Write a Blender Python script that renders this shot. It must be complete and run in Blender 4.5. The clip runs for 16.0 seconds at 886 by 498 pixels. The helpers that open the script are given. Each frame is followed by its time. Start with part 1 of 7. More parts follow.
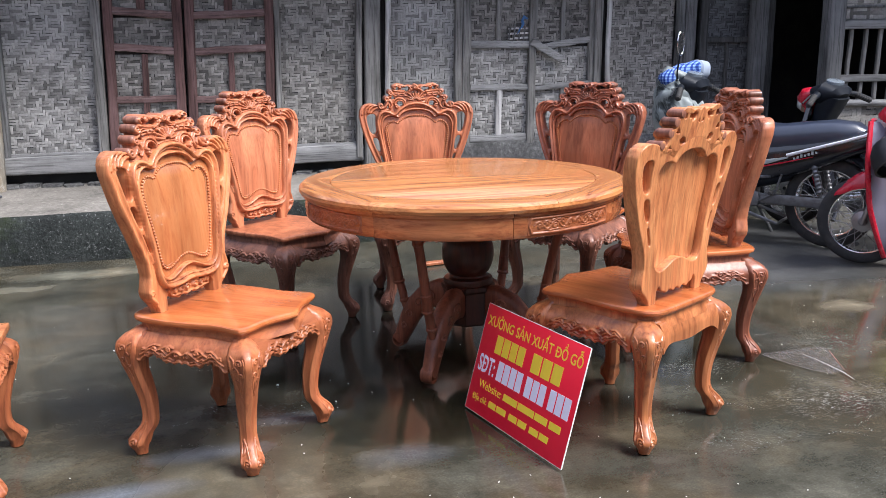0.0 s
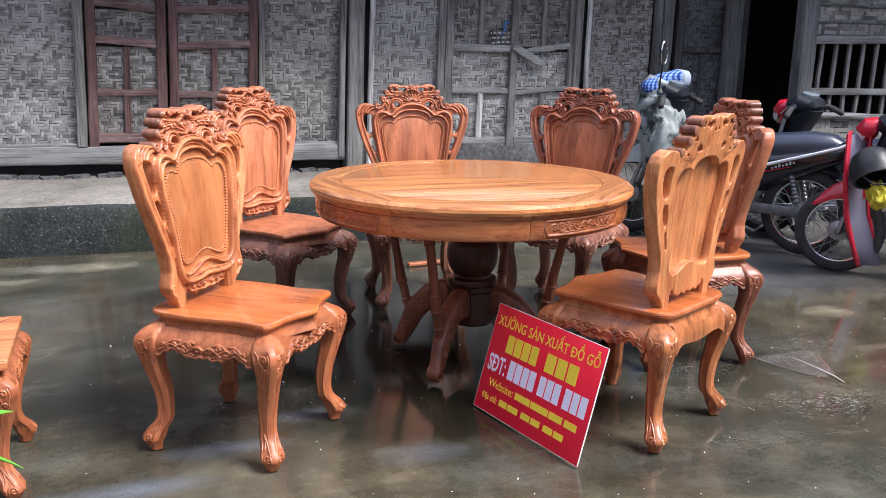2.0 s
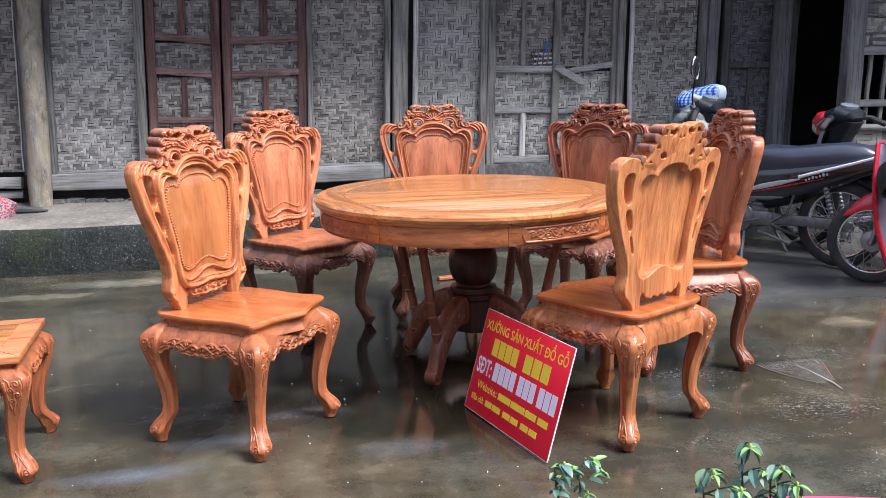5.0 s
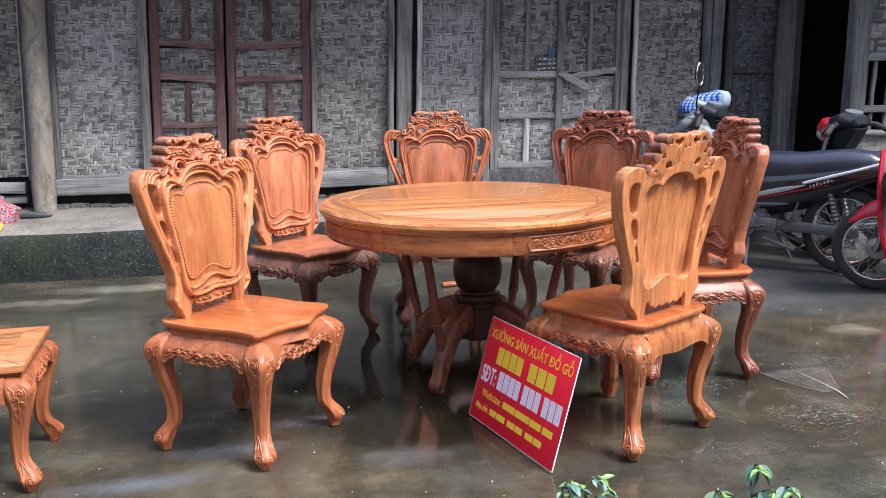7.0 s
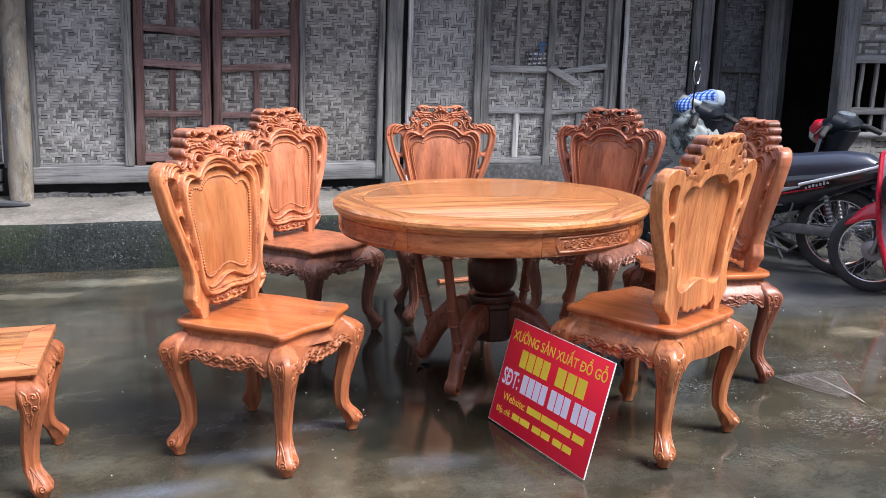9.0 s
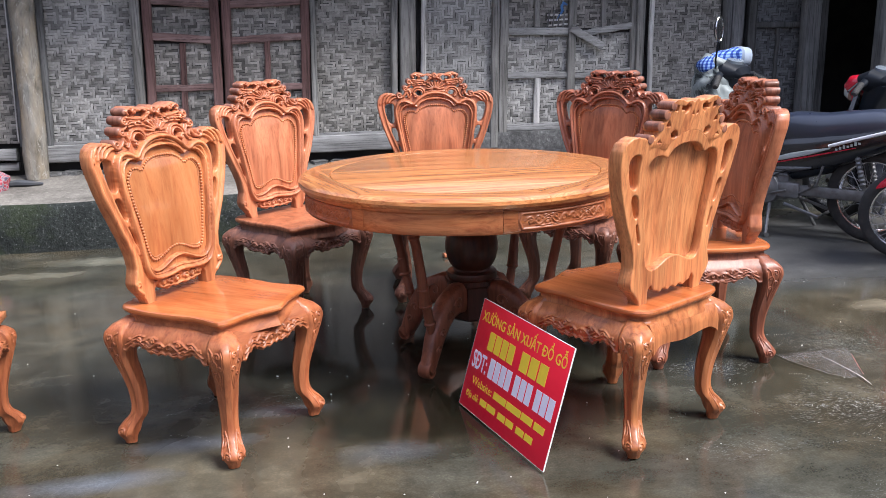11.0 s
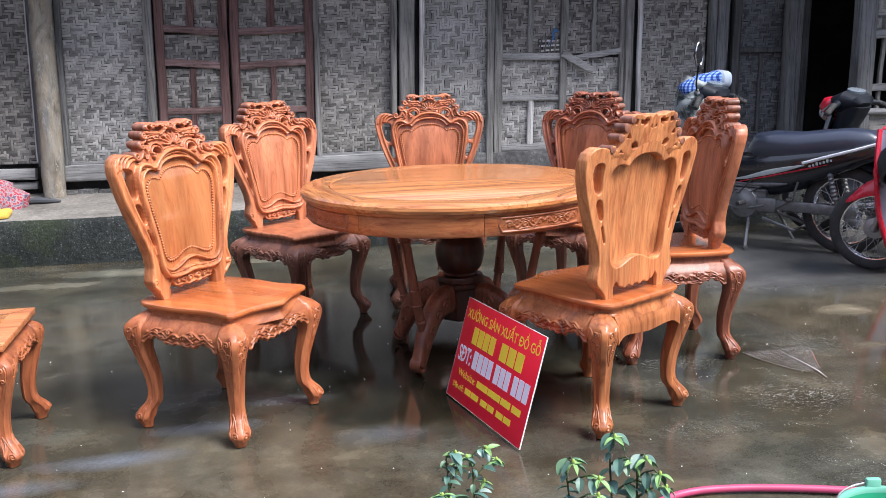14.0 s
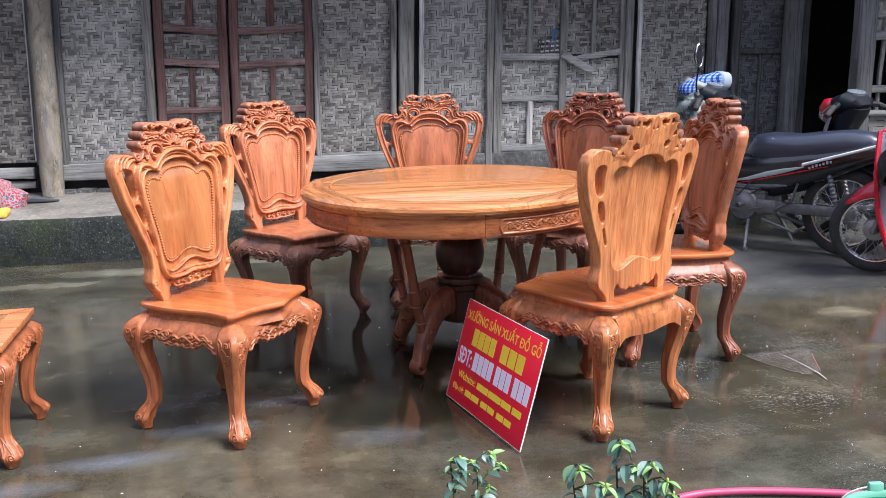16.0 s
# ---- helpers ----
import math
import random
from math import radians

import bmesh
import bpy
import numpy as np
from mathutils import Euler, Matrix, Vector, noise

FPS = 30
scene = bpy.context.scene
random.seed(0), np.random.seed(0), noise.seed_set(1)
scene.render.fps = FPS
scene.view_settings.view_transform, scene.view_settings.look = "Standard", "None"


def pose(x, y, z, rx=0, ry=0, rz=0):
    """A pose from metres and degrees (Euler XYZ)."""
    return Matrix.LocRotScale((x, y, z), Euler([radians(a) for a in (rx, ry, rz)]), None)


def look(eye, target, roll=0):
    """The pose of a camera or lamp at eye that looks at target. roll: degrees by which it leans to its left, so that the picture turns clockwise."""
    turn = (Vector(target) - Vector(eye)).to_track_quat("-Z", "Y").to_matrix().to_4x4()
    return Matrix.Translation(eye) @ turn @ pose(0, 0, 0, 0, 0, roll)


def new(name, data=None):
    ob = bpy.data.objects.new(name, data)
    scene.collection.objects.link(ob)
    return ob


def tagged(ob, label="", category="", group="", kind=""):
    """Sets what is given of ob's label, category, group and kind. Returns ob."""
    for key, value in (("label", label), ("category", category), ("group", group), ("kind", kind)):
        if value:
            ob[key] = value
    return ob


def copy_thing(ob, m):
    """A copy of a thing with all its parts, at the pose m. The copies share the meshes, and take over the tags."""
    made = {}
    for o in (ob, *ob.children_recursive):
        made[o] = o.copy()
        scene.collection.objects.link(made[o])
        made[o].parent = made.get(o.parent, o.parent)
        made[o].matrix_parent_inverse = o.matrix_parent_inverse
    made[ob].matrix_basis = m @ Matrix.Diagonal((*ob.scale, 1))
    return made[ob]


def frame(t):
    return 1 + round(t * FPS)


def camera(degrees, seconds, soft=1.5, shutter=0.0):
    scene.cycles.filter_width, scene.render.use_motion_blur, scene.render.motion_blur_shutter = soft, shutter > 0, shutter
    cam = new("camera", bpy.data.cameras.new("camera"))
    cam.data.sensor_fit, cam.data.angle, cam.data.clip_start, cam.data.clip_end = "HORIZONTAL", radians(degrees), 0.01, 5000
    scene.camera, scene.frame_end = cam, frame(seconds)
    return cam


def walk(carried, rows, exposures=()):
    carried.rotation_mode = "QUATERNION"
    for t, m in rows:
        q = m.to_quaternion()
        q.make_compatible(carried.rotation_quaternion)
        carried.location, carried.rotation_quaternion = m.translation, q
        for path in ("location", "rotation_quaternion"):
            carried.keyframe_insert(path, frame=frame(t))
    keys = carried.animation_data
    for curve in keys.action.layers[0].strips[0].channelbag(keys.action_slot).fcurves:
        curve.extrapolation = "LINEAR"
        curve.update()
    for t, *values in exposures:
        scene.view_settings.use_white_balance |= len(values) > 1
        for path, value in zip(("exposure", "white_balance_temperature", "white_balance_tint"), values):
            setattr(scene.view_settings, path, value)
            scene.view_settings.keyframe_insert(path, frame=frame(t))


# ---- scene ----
cam = camera(52.6, 16.0, soft=0.9)
PATH = [
    (0, (0.1, 0.033, 1.313), (0.566, 1.926, 0.865), -1.0),
    (0.5, (0.093, 0.045, 1.309), (0.552, 1.941, 0.864), -0.4),
    (1, (0.053, 0.048, 1.315), (0.525, 1.946, 0.897), 0.3),
    (1.5, (-0.046, 0.049, 1.321), (0.475, 1.936, 0.915), 0.4),
    (2, (-0.132, 0.054, 1.318), (0.441, 1.918, 0.873), 0.8),
    (2.5, (-0.14, 0.047, 1.32), (0.427, 1.904, 0.84), 1.3),
    (3, (-0.013, -0.015, 1.311), (0.502, 1.861, 0.846), 0.9),
    (3.5, (0.154, -0.137, 1.288), (0.604, 1.762, 0.847), 0.3),
    (4, (0.199, -0.212, 1.296), (0.601, 1.705, 0.89), -0.4),
    (4.2, (0.199, -0.225, 1.29), (0.588, 1.697, 0.899), -0.6),
    (6.5, (0.19, -0.224, 1.309), (0.561, 1.702, 0.919), -0.9),
    (7, (0.192, -0.216, 1.314), (0.563, 1.711, 0.929), -0.8),
    (7.5, (0.197, -0.214, 1.316), (0.568, 1.714, 0.935), -1.0),
    (8, (0.191, -0.217, 1.311), (0.565, 1.708, 0.918), -0.8),
    (8.5, (0.126, -0.171, 1.308), (0.516, 1.749, 0.904), 0.3),
    (9, (-0.028, -0.069, 1.325), (0.435, 1.834, 0.922), 0.5),
    (9.2, (-0.086, -0.037, 1.341), (0.405, 1.858, 0.932), 0.4),
    (11.3, (0.401, 0.038, 1.314), (0.703, 1.957, 0.837), -1.4),
    (11.5, (0.382, 0.013, 1.31), (0.687, 1.935, 0.848), -1.3),
    (12, (0.269, -0.123, 1.312), (0.615, 1.798, 0.878), -1.3),
    (12.5, (0.19, -0.256, 1.312), (0.576, 1.658, 0.879), -0.8),
    (13, (0.222, -0.291, 1.31), (0.58, 1.628, 0.873), -0.7),
    (13.5, (0.334, -0.301, 1.307), (0.656, 1.628, 0.885), -0.8),
    (14, (0.387, -0.295, 1.309), (0.692, 1.637, 0.89), -1.5),
    (14.5, (0.391, -0.289, 1.31), (0.7, 1.64, 0.882), -1.6),
    (15, (0.388, -0.289, 1.312), (0.698, 1.641, 0.888), -1.6),
    (15.5, (0.382, -0.289, 1.312), (0.692, 1.642, 0.893), -1.5),
    (16, (0.378, -0.284, 1.314), (0.688, 1.647, 0.894), -1.3),
]
walk(cam, [(t, look(eye, target, roll)) for t, eye, target, roll in PATH])

# ---- light ----
SUN_EL, SUN_AZ = 53.0, 131.0
world = bpy.data.worlds.new("overcast_sky")
scene.world = world
world.use_nodes = True
wn = world.node_tree
sky = wn.nodes.new("ShaderNodeTexSky")
sky.sky_type = "NISHITA"
sky.sun_disc = False
sky.sun_elevation = radians(SUN_EL)
sky.sun_rotation = radians(SUN_AZ)
sky.air_density, sky.dust_density, sky.ozone_density = 1.0, 4.0, 1.0
pale = wn.nodes.new("ShaderNodeMixRGB")
pale.inputs[0].default_value = 0.75
pale.inputs[2].default_value = (6.3, 7.0, 9.6, 1)
wn.links.new(sky.outputs[0], pale.inputs[1])
wn.links.new(pale.outputs[0], wn.nodes["Background"].inputs[0])
wn.nodes["Background"].inputs[1].default_value = 0.081
sun_data = bpy.data.lights.new("sun", "SUN")
sun_data.energy, sun_data.angle, sun_data.color = 3.8, radians(28), (1.0, 0.98, 0.985)
sun = new("sun", sun_data)
sun.matrix_world = look((0, 0, 0), (-math.sin(radians(SUN_AZ)), -math.cos(radians(SUN_AZ)), -math.tan(radians(SUN_EL))))
scene.view_settings.exposure = 1.0


# ---- mesh tools ----
def mesh_of(name, bm, smooth=True, angle=40):
    me = bpy.data.meshes.new(name)
    if isinstance(bm, tuple):
        me.from_pydata([tuple(v) for v in bm[0]], [], bm[1])
        me.validate()
    else:
        bmesh.ops.recalc_face_normals(bm, faces=bm.faces)
        bm.to_mesh(me)
        bm.free()
    if smooth:
        me.set_sharp_from_angle(angle=radians(angle))
    return me


def thing(name, m, label, category, group="", kind=""):
    ob = new(name)
    ob.empty_display_size = 0.1
    ob.matrix_basis = m
    return tagged(ob, label, category, group, kind)


def part(name, bm, material, parent, label="", smooth=True, angle=40):
    ob = new(name, mesh_of(name, bm, smooth, angle))
    if material:
        ob.data.materials.append(material)
    ob.parent = parent
    if label:
        ob["label"] = label
    return ob


def solo(name, bm, material, label, category, m=None, kind="", group="", smooth=True, angle=40):
    ob = part(name, bm, material, None, "", smooth, angle)
    if m is not None:
        ob.matrix_basis = m
    return tagged(ob, label, category, group, kind)


def box(bm, x0, x1, y0, y1, z0, z1, bevel=0.004, m=None):
    vs = [bm.verts.new((x, y, z)) for x in (x0, x1) for y in (y0, y1) for z in (z0, z1)]
    quads = ((0, 1, 3, 2), (4, 6, 7, 5), (0, 4, 5, 1), (2, 3, 7, 6), (0, 2, 6, 4), (1, 5, 7, 3))
    fs = [bm.faces.new([vs[i] for i in q]) for q in quads]
    if m is not None:
        bmesh.ops.transform(bm, matrix=m, verts=vs)
    if bevel:
        edges = {e for f in fs for e in f.edges}
        bmesh.ops.bevel(bm, geom=list(edges), offset=bevel, segments=2, profile=0.5, affect="EDGES")


def boxed(*a, **k):
    bm = bmesh.new()
    box(bm, *a, **k)
    return bm


def rough_bar(bm, a, b, w, t, seed=0, n=10, jit=0.004, up=(0, 1, 0), power=5):
    """A hand-hewn bar from a to b."""
    rnd = random.Random(seed)
    a, b = Vector(a), Vector(b)
    pts = [a.lerp(b, i / n) + Vector((rnd.uniform(-jit, jit), rnd.uniform(-jit, jit), rnd.uniform(-jit, jit)) if 0 < i < n else (0, 0, 0)) for i in range(n + 1)]
    ws = [w * (1 + rnd.uniform(-1, 1) * jit * 10) for _ in pts]
    sweep(bm, pts, ws, [t] * len(pts), up, n=12, power=power)


def sweep(bm, pts, ws, ts, up=(0, 1, 0), n=10, power=2.6, closed=False):
    """A rounded bar along pts; ws across, ts along the up way."""
    pts = [Vector(p) for p in pts]
    k = len(pts)
    if not hasattr(ws, "__len__"):
        ws = [ws] * k
    if not hasattr(ts, "__len__"):
        ts = [ts] * k
    ups = [Vector(up)] * k if not isinstance(up, list) else [Vector(u) for u in up]
    rings = []
    for i, p in enumerate(pts):
        a = pts[(i - 1) % k] if closed or i else pts[0]
        b = pts[(i + 1) % k] if closed or i < k - 1 else pts[-1]
        tan = (b - a).normalized()
        up_i = (ups[i] - tan * ups[i].dot(tan))
        if up_i.length < 1e-4:
            up_i = tan.orthogonal()
        up_i.normalize()
        side = tan.cross(up_i)
        ring = []
        for j in range(n):
            q = 2 * math.pi * (j + 0.5) / n
            c, s = math.cos(q), math.sin(q)
            x = math.copysign(abs(c) ** (2 / power), c) * ws[i] / 2
            y = math.copysign(abs(s) ** (2 / power), s) * ts[i] / 2
            ring.append(bm.verts.new(p + side * x + up_i * y))
        rings.append(ring)
    for i in range(k if closed else k - 1):
        r0, r1 = rings[i], rings[(i + 1) % k]
        for j in range(n):
            bm.faces.new((r0[j], r0[(j + 1) % n], r1[(j + 1) % n], r1[j]))
    if not closed:
        bm.faces.new(list(reversed(rings[0])))
        bm.faces.new(rings[-1])


def tube(pts, r, n=8, up=(0, 0, 1), closed=False):
    bm = bmesh.new()
    rr = r if hasattr(r, "__len__") else [r] * len(pts)
    sweep(bm, pts, [2 * x for x in rr], [2 * x for x in rr], up, n=n, power=2, closed=closed)
    return bm


def lathe(bm, profile, n=32, m=None, axis="z"):
    """Turns (r, z) pairs round the axis."""
    rings = []
    made = []
    for r, z in profile:
        ring = []
        for j in range(n if r > 1e-6 else 1):
            q = 2 * math.pi * j / n
            v = (r * math.cos(q), r * math.sin(q), z) if axis == "z" else (r * math.cos(q), z, r * math.sin(q))
            ring.append(bm.verts.new(v))
        rings.append(ring)
        made += ring
    for a, b in zip(rings, rings[1:]):
        if len(a) == 1 and len(b) == 1:
            continue
        for j in range(n):
            k = (j + 1) % n
            if len(a) == 1:
                bm.faces.new((a[0], b[k], b[j]))
            elif len(b) == 1:
                bm.faces.new((a[j], a[k], b[0]))
            else:
                bm.faces.new((a[j], a[k], b[k], b[j]))
    if m is not None:
        bmesh.ops.transform(bm, matrix=m, verts=made)


def lathed(profile, n=32, m=None, axis="z"):
    bm = bmesh.new()
    lathe(bm, profile, n, m, axis)
    return bm


def spiral(cx, cz, r0, r1, a0, a1, n=22):
    """Points of a spiral in a plane; angles in degrees."""
    return [(cx + (r0 + (r1 - r0) * i / n) * math.cos(radians(a0 + (a1 - a0) * i / n)), cz + (r0 + (r1 - r0) * i / n) * math.sin(radians(a0 + (a1 - a0) * i / n))) for i in range(n + 1)]


def wave_line(x0, x1, z, amp, turns, n=40, phase=0.0):
    return [(x0 + (x1 - x0) * i / n, z + amp * math.sin(2 * math.pi * turns * i / n + phase)) for i in range(n + 1)]


def ridges(X, Z, curves):
    """Height of rounded ridges along (points, half width, height) curves, in numpy."""
    h = np.zeros_like(X)
    for pts, w, a in curves:
        p = np.array(pts)
        d2 = np.full(X.shape, 1e9)
        for (ax, az), (bx, bz) in zip(p, p[1:]):
            dx, dz = bx - ax, bz - az
            s = np.clip(((X - ax) * dx + (Z - az) * dz) / max(dx * dx + dz * dz, 1e-12), 0, 1)
            d2 = np.minimum(d2, (X - ax - s * dx) ** 2 + (Z - az - s * dz) ** 2)
        h = np.maximum(h, a * np.sqrt(np.clip(1 - d2 / (w * w), 0, 1)))
    return h


def carve(nu, nv, flat, place, relief, depth, hole=None, back=True):
    """A carved plate. flat(u, v) gives its plane's (X, Z) in numpy, place(x, z, h) the point at height h,
    relief(X, Z) the heights, hole(X, Z) what is pierced."""
    U, V = np.meshgrid(np.linspace(0, 1, nu), np.linspace(0, 1, nv), indexing="ij")
    X, Z = flat(U, V)
    Hh = relief(X, Z)
    full = np.ones((nu - 1, nv - 1), bool)
    if hole is not None:
        xc = (X[1:, 1:] + X[:-1, :-1]) / 2
        zc = (Z[1:, 1:] + Z[:-1, :-1]) / 2
        full = ~hole(xc, zc)
    verts, faces = [], []
    for i in range(nu):
        for j in range(nv):
            verts.append(place(X[i, j], Z[i, j], Hh[i, j]))
    base = nu * nv
    for i in range(nu):
        for j in range(nv):
            verts.append(place(X[i, j], Z[i, j], -depth))
    vid = lambda i, j, k: k * base + i * nv + j
    for i in range(nu - 1):
        for j in range(nv - 1):
            if not full[i, j]:
                continue
            faces.append((vid(i, j, 0), vid(i + 1, j, 0), vid(i + 1, j + 1, 0), vid(i, j + 1, 0)))
            if back:
                faces.append((vid(i, j, 1), vid(i, j + 1, 1), vid(i + 1, j + 1, 1), vid(i + 1, j, 1)))
            for di, dj, a, b in ((-1, 0, (i, j), (i, j + 1)), (1, 0, (i + 1, j + 1), (i + 1, j)), (0, -1, (i + 1, j), (i, j)), (0, 1, (i, j + 1), (i + 1, j + 1))):
                ii, jj = i + di, j + dj
                if not (0 <= ii < nu - 1 and 0 <= jj < nv - 1 and full[ii, jj]):
                    faces.append((vid(*a, 0), vid(*b, 0), vid(*b, 1), vid(*a, 1)))
    bm = bmesh.new()
    vs = [bm.verts.new(v) for v in verts]
    for f in faces:
        try:
            bm.faces.new([vs[i] for i in f])
        except ValueError:
            pass
    bmesh.ops.delete(bm, geom=[v for v in bm.verts if not v.link_faces], context="VERTS")
    return bm


def inside(X, Z, poly):
    """Which points lie in a closed polygon, in numpy."""
    res = np.zeros(X.shape, bool)
    n = len(poly)
    for k in range(n):
        (ax, az), (bx, bz) = poly[k], poly[(k + 1) % n]
        if az == bz:
            continue
        cross = ((az > Z) != (bz > Z)) & (X < (bx - ax) * (Z - az) / (bz - az) + ax)
        res ^= cross
    return res


def plate(x0, x1, z0, z1, res, mask, relief, place, depth, soften=5, chamfer=0.004):
    """A pierced and carved board: mask(X, Z) says where there is wood, relief(X, Z) how high its face stands.
    Its edges are evened out along the outline and chamfered."""
    nx, nz = int(round((x1 - x0) / res)) + 1, int(round((z1 - z0) / res)) + 1
    X, Z = np.meshgrid(np.linspace(x0, x1, nx), np.linspace(z0, z1, nz), indexing="ij")
    full = mask((X[1:, 1:] + X[:-1, :-1]) / 2, (Z[1:, 1:] + Z[:-1, :-1]) / 2)
    pad = np.zeros((nx + 1, nz + 1), bool)
    pad[1:-1, 1:-1] = full
    eh = pad[1:-1, :-1] != pad[1:-1, 1:]
    ev = pad[:-1, 1:-1] != pad[1:, 1:-1]
    edge = np.zeros((nx, nz), bool)
    edge[:-1, :] |= eh
    edge[1:, :] |= eh
    edge[:, :-1] |= ev
    edge[:, 1:] |= ev
    # the outline's points slide across it to where the wood ends
    soft_fill = np.pad(pad, 3).astype(float)
    for _ in range(2):
        soft_fill = sum(np.roll(np.roll(soft_fill, i, 0), j, 1) for i in (-1, 0, 1) for j in (-1, 0, 1)) / 9
    soft_fill = (soft_fill[1:, 1:] + soft_fill[1:, :-1] + soft_fill[:-1, 1:] + soft_fill[:-1, :-1]) / 4
    gx, gz = np.gradient(soft_fill)
    gx, gz = gx[3:-3, 3:-3], gz[3:-3, 3:-3]
    gl = np.maximum(np.hypot(gx, gz), 1e-9)
    gx, gz = -gx / gl, -gz / gl
    span = 1.3 * res
    share = sum(mask(X[edge] + gx[edge] * span * q, Z[edge] + gz[edge] * span * q).astype(float) for q in np.linspace(-1, 1, 31)) / 31
    X, Z = X.copy(), Z.copy()
    slide = np.clip(span * (2 * share - 1), -0.8 * res, 0.8 * res)
    X[edge] += gx[edge] * slide
    Z[edge] += gz[edge] * slide
    for _ in range(soften):
        sx, sz, n = np.zeros_like(X), np.zeros_like(X), np.zeros_like(X)
        for a, b, e in (((slice(None, -1), slice(None)), (slice(1, None), slice(None)), eh), ((slice(None), slice(None, -1)), (slice(None), slice(1, None)), ev)):
            sx[a] += X[b] * e
            sz[a] += Z[b] * e
            n[a] += e
            sx[b] += X[a] * e
            sz[b] += Z[a] * e
            n[b] += e
        ok = edge & (n > 0)
        X = np.where(ok, 0.5 * X + 0.5 * sx / np.maximum(n, 1), X)
        Z = np.where(ok, 0.5 * Z + 0.5 * sz / np.maximum(n, 1), Z)
    # the points inside move after them, so that the rim keeps an even width
    inner = np.zeros((nx, nz), bool)
    inner[1:-1, 1:-1] = full[1:, 1:] & full[:-1, 1:] & full[1:, :-1] & full[:-1, :-1]
    for _ in range(4):
        for M in (X, Z):
            avg = M.copy()
            avg[1:-1, 1:-1] = (M[2:, 1:-1] + M[:-2, 1:-1] + M[1:-1, 2:] + M[1:-1, :-2]) / 4
            M[inner] = avg[inner]
    h = relief(X, Z) - chamfer * edge
    d = depth - chamfer * edge
    used = np.zeros((nx, nz), bool)
    for a in (slice(None, -1), slice(1, None)):
        for b in (slice(None, -1), slice(1, None)):
            used[a, b] |= full
    ids = -np.ones((nx, nz), int)
    ids[used] = np.arange(used.sum())
    k = int(used.sum())
    verts = [place(x, z, y) for x, z, y in zip(X[used], Z[used], h[used])] + [place(x, z, -y) for x, z, y in zip(X[used], Z[used], d[used])]
    faces = []
    for i, j in zip(*np.nonzero(full)):
        a, b, c, e = ids[i, j], ids[i + 1, j], ids[i + 1, j + 1], ids[i, j + 1]
        faces.append((a, e, c, b))
        faces.append((a + k, b + k, c + k, e + k))
        for di, dj, p, q in ((-1, 0, a, e), (1, 0, c, b), (0, -1, b, a), (0, 1, e, c)):
            if not pad[i + 1 + di, j + 1 + dj]:
                faces.append((q, p, p + k, q + k))
    return verts, [tuple(int(v) for v in f) for f in faces]


def shell(P, nu, nv, thick):
    """A closed sheet of some thickness over P(u, v)."""
    g = [[Vector(P(i / (nu - 1), j / (nv - 1))) for j in range(nv)] for i in range(nu)]
    bm = bmesh.new()
    front, rear = [], []
    for i in range(nu):
        fr, rr = [], []
        for j in range(nv):
            du = g[min(i + 1, nu - 1)][j] - g[max(i - 1, 0)][j]
            dv = g[i][min(j + 1, nv - 1)] - g[i][max(j - 1, 0)]
            nn = du.cross(dv)
            nn = nn.normalized() if nn.length > 1e-9 else Vector((0, 0, 1))
            fr.append(bm.verts.new(g[i][j] + nn * thick / 2))
            rr.append(bm.verts.new(g[i][j] - nn * thick / 2))
        front.append(fr)
        rear.append(rr)
    for i in range(nu - 1):
        for j in range(nv - 1):
            bm.faces.new((front[i][j], front[i + 1][j], front[i + 1][j + 1], front[i][j + 1]))
            bm.faces.new((rear[i][j], rear[i][j + 1], rear[i + 1][j + 1], rear[i + 1][j]))
    for i in range(nu - 1):
        bm.faces.new((front[i][0], rear[i][0], rear[i + 1][0], front[i + 1][0]))
        bm.faces.new((front[i][-1], front[i + 1][-1], rear[i + 1][-1], rear[i][-1]))
    for j in range(nv - 1):
        bm.faces.new((front[0][j], front[0][j + 1], rear[0][j + 1], rear[0][j]))
        bm.faces.new((front[-1][j], rear[-1][j], rear[-1][j + 1], front[-1][j + 1]))
    return bm


def lerp_table(table, x):
    """Reads a smooth value from (x, value) pairs."""
    for (x0, v0), (x1, v1) in zip(table, table[1:]):
        if x <= x1:
            s = min(max((x - x0) / (x1 - x0), 0), 1)
            return v0 + (v1 - v0) * s
    return table[-1][1]


# ---- materials ----
def material(name, rough=0.5, metal=0.0, spec=0.5, coat=0.0, coat_rough=0.1):
    mat = bpy.data.materials.new(name)
    mat.use_nodes = True
    b = mat.node_tree.nodes["Principled BSDF"]
    b.inputs["Roughness"].default_value = rough
    b.inputs["Metallic"].default_value = metal
    b.inputs["Specular IOR Level"].default_value = spec
    b.inputs["Coat Weight"].default_value = coat
    b.inputs["Coat Roughness"].default_value = coat_rough
    return mat, mat.node_tree, b


def node(nt, kind, **values):
    n = nt.nodes.new(kind)
    for key, v in values.items():
        n.inputs[key.replace("_", " ")].default_value = v
    return n


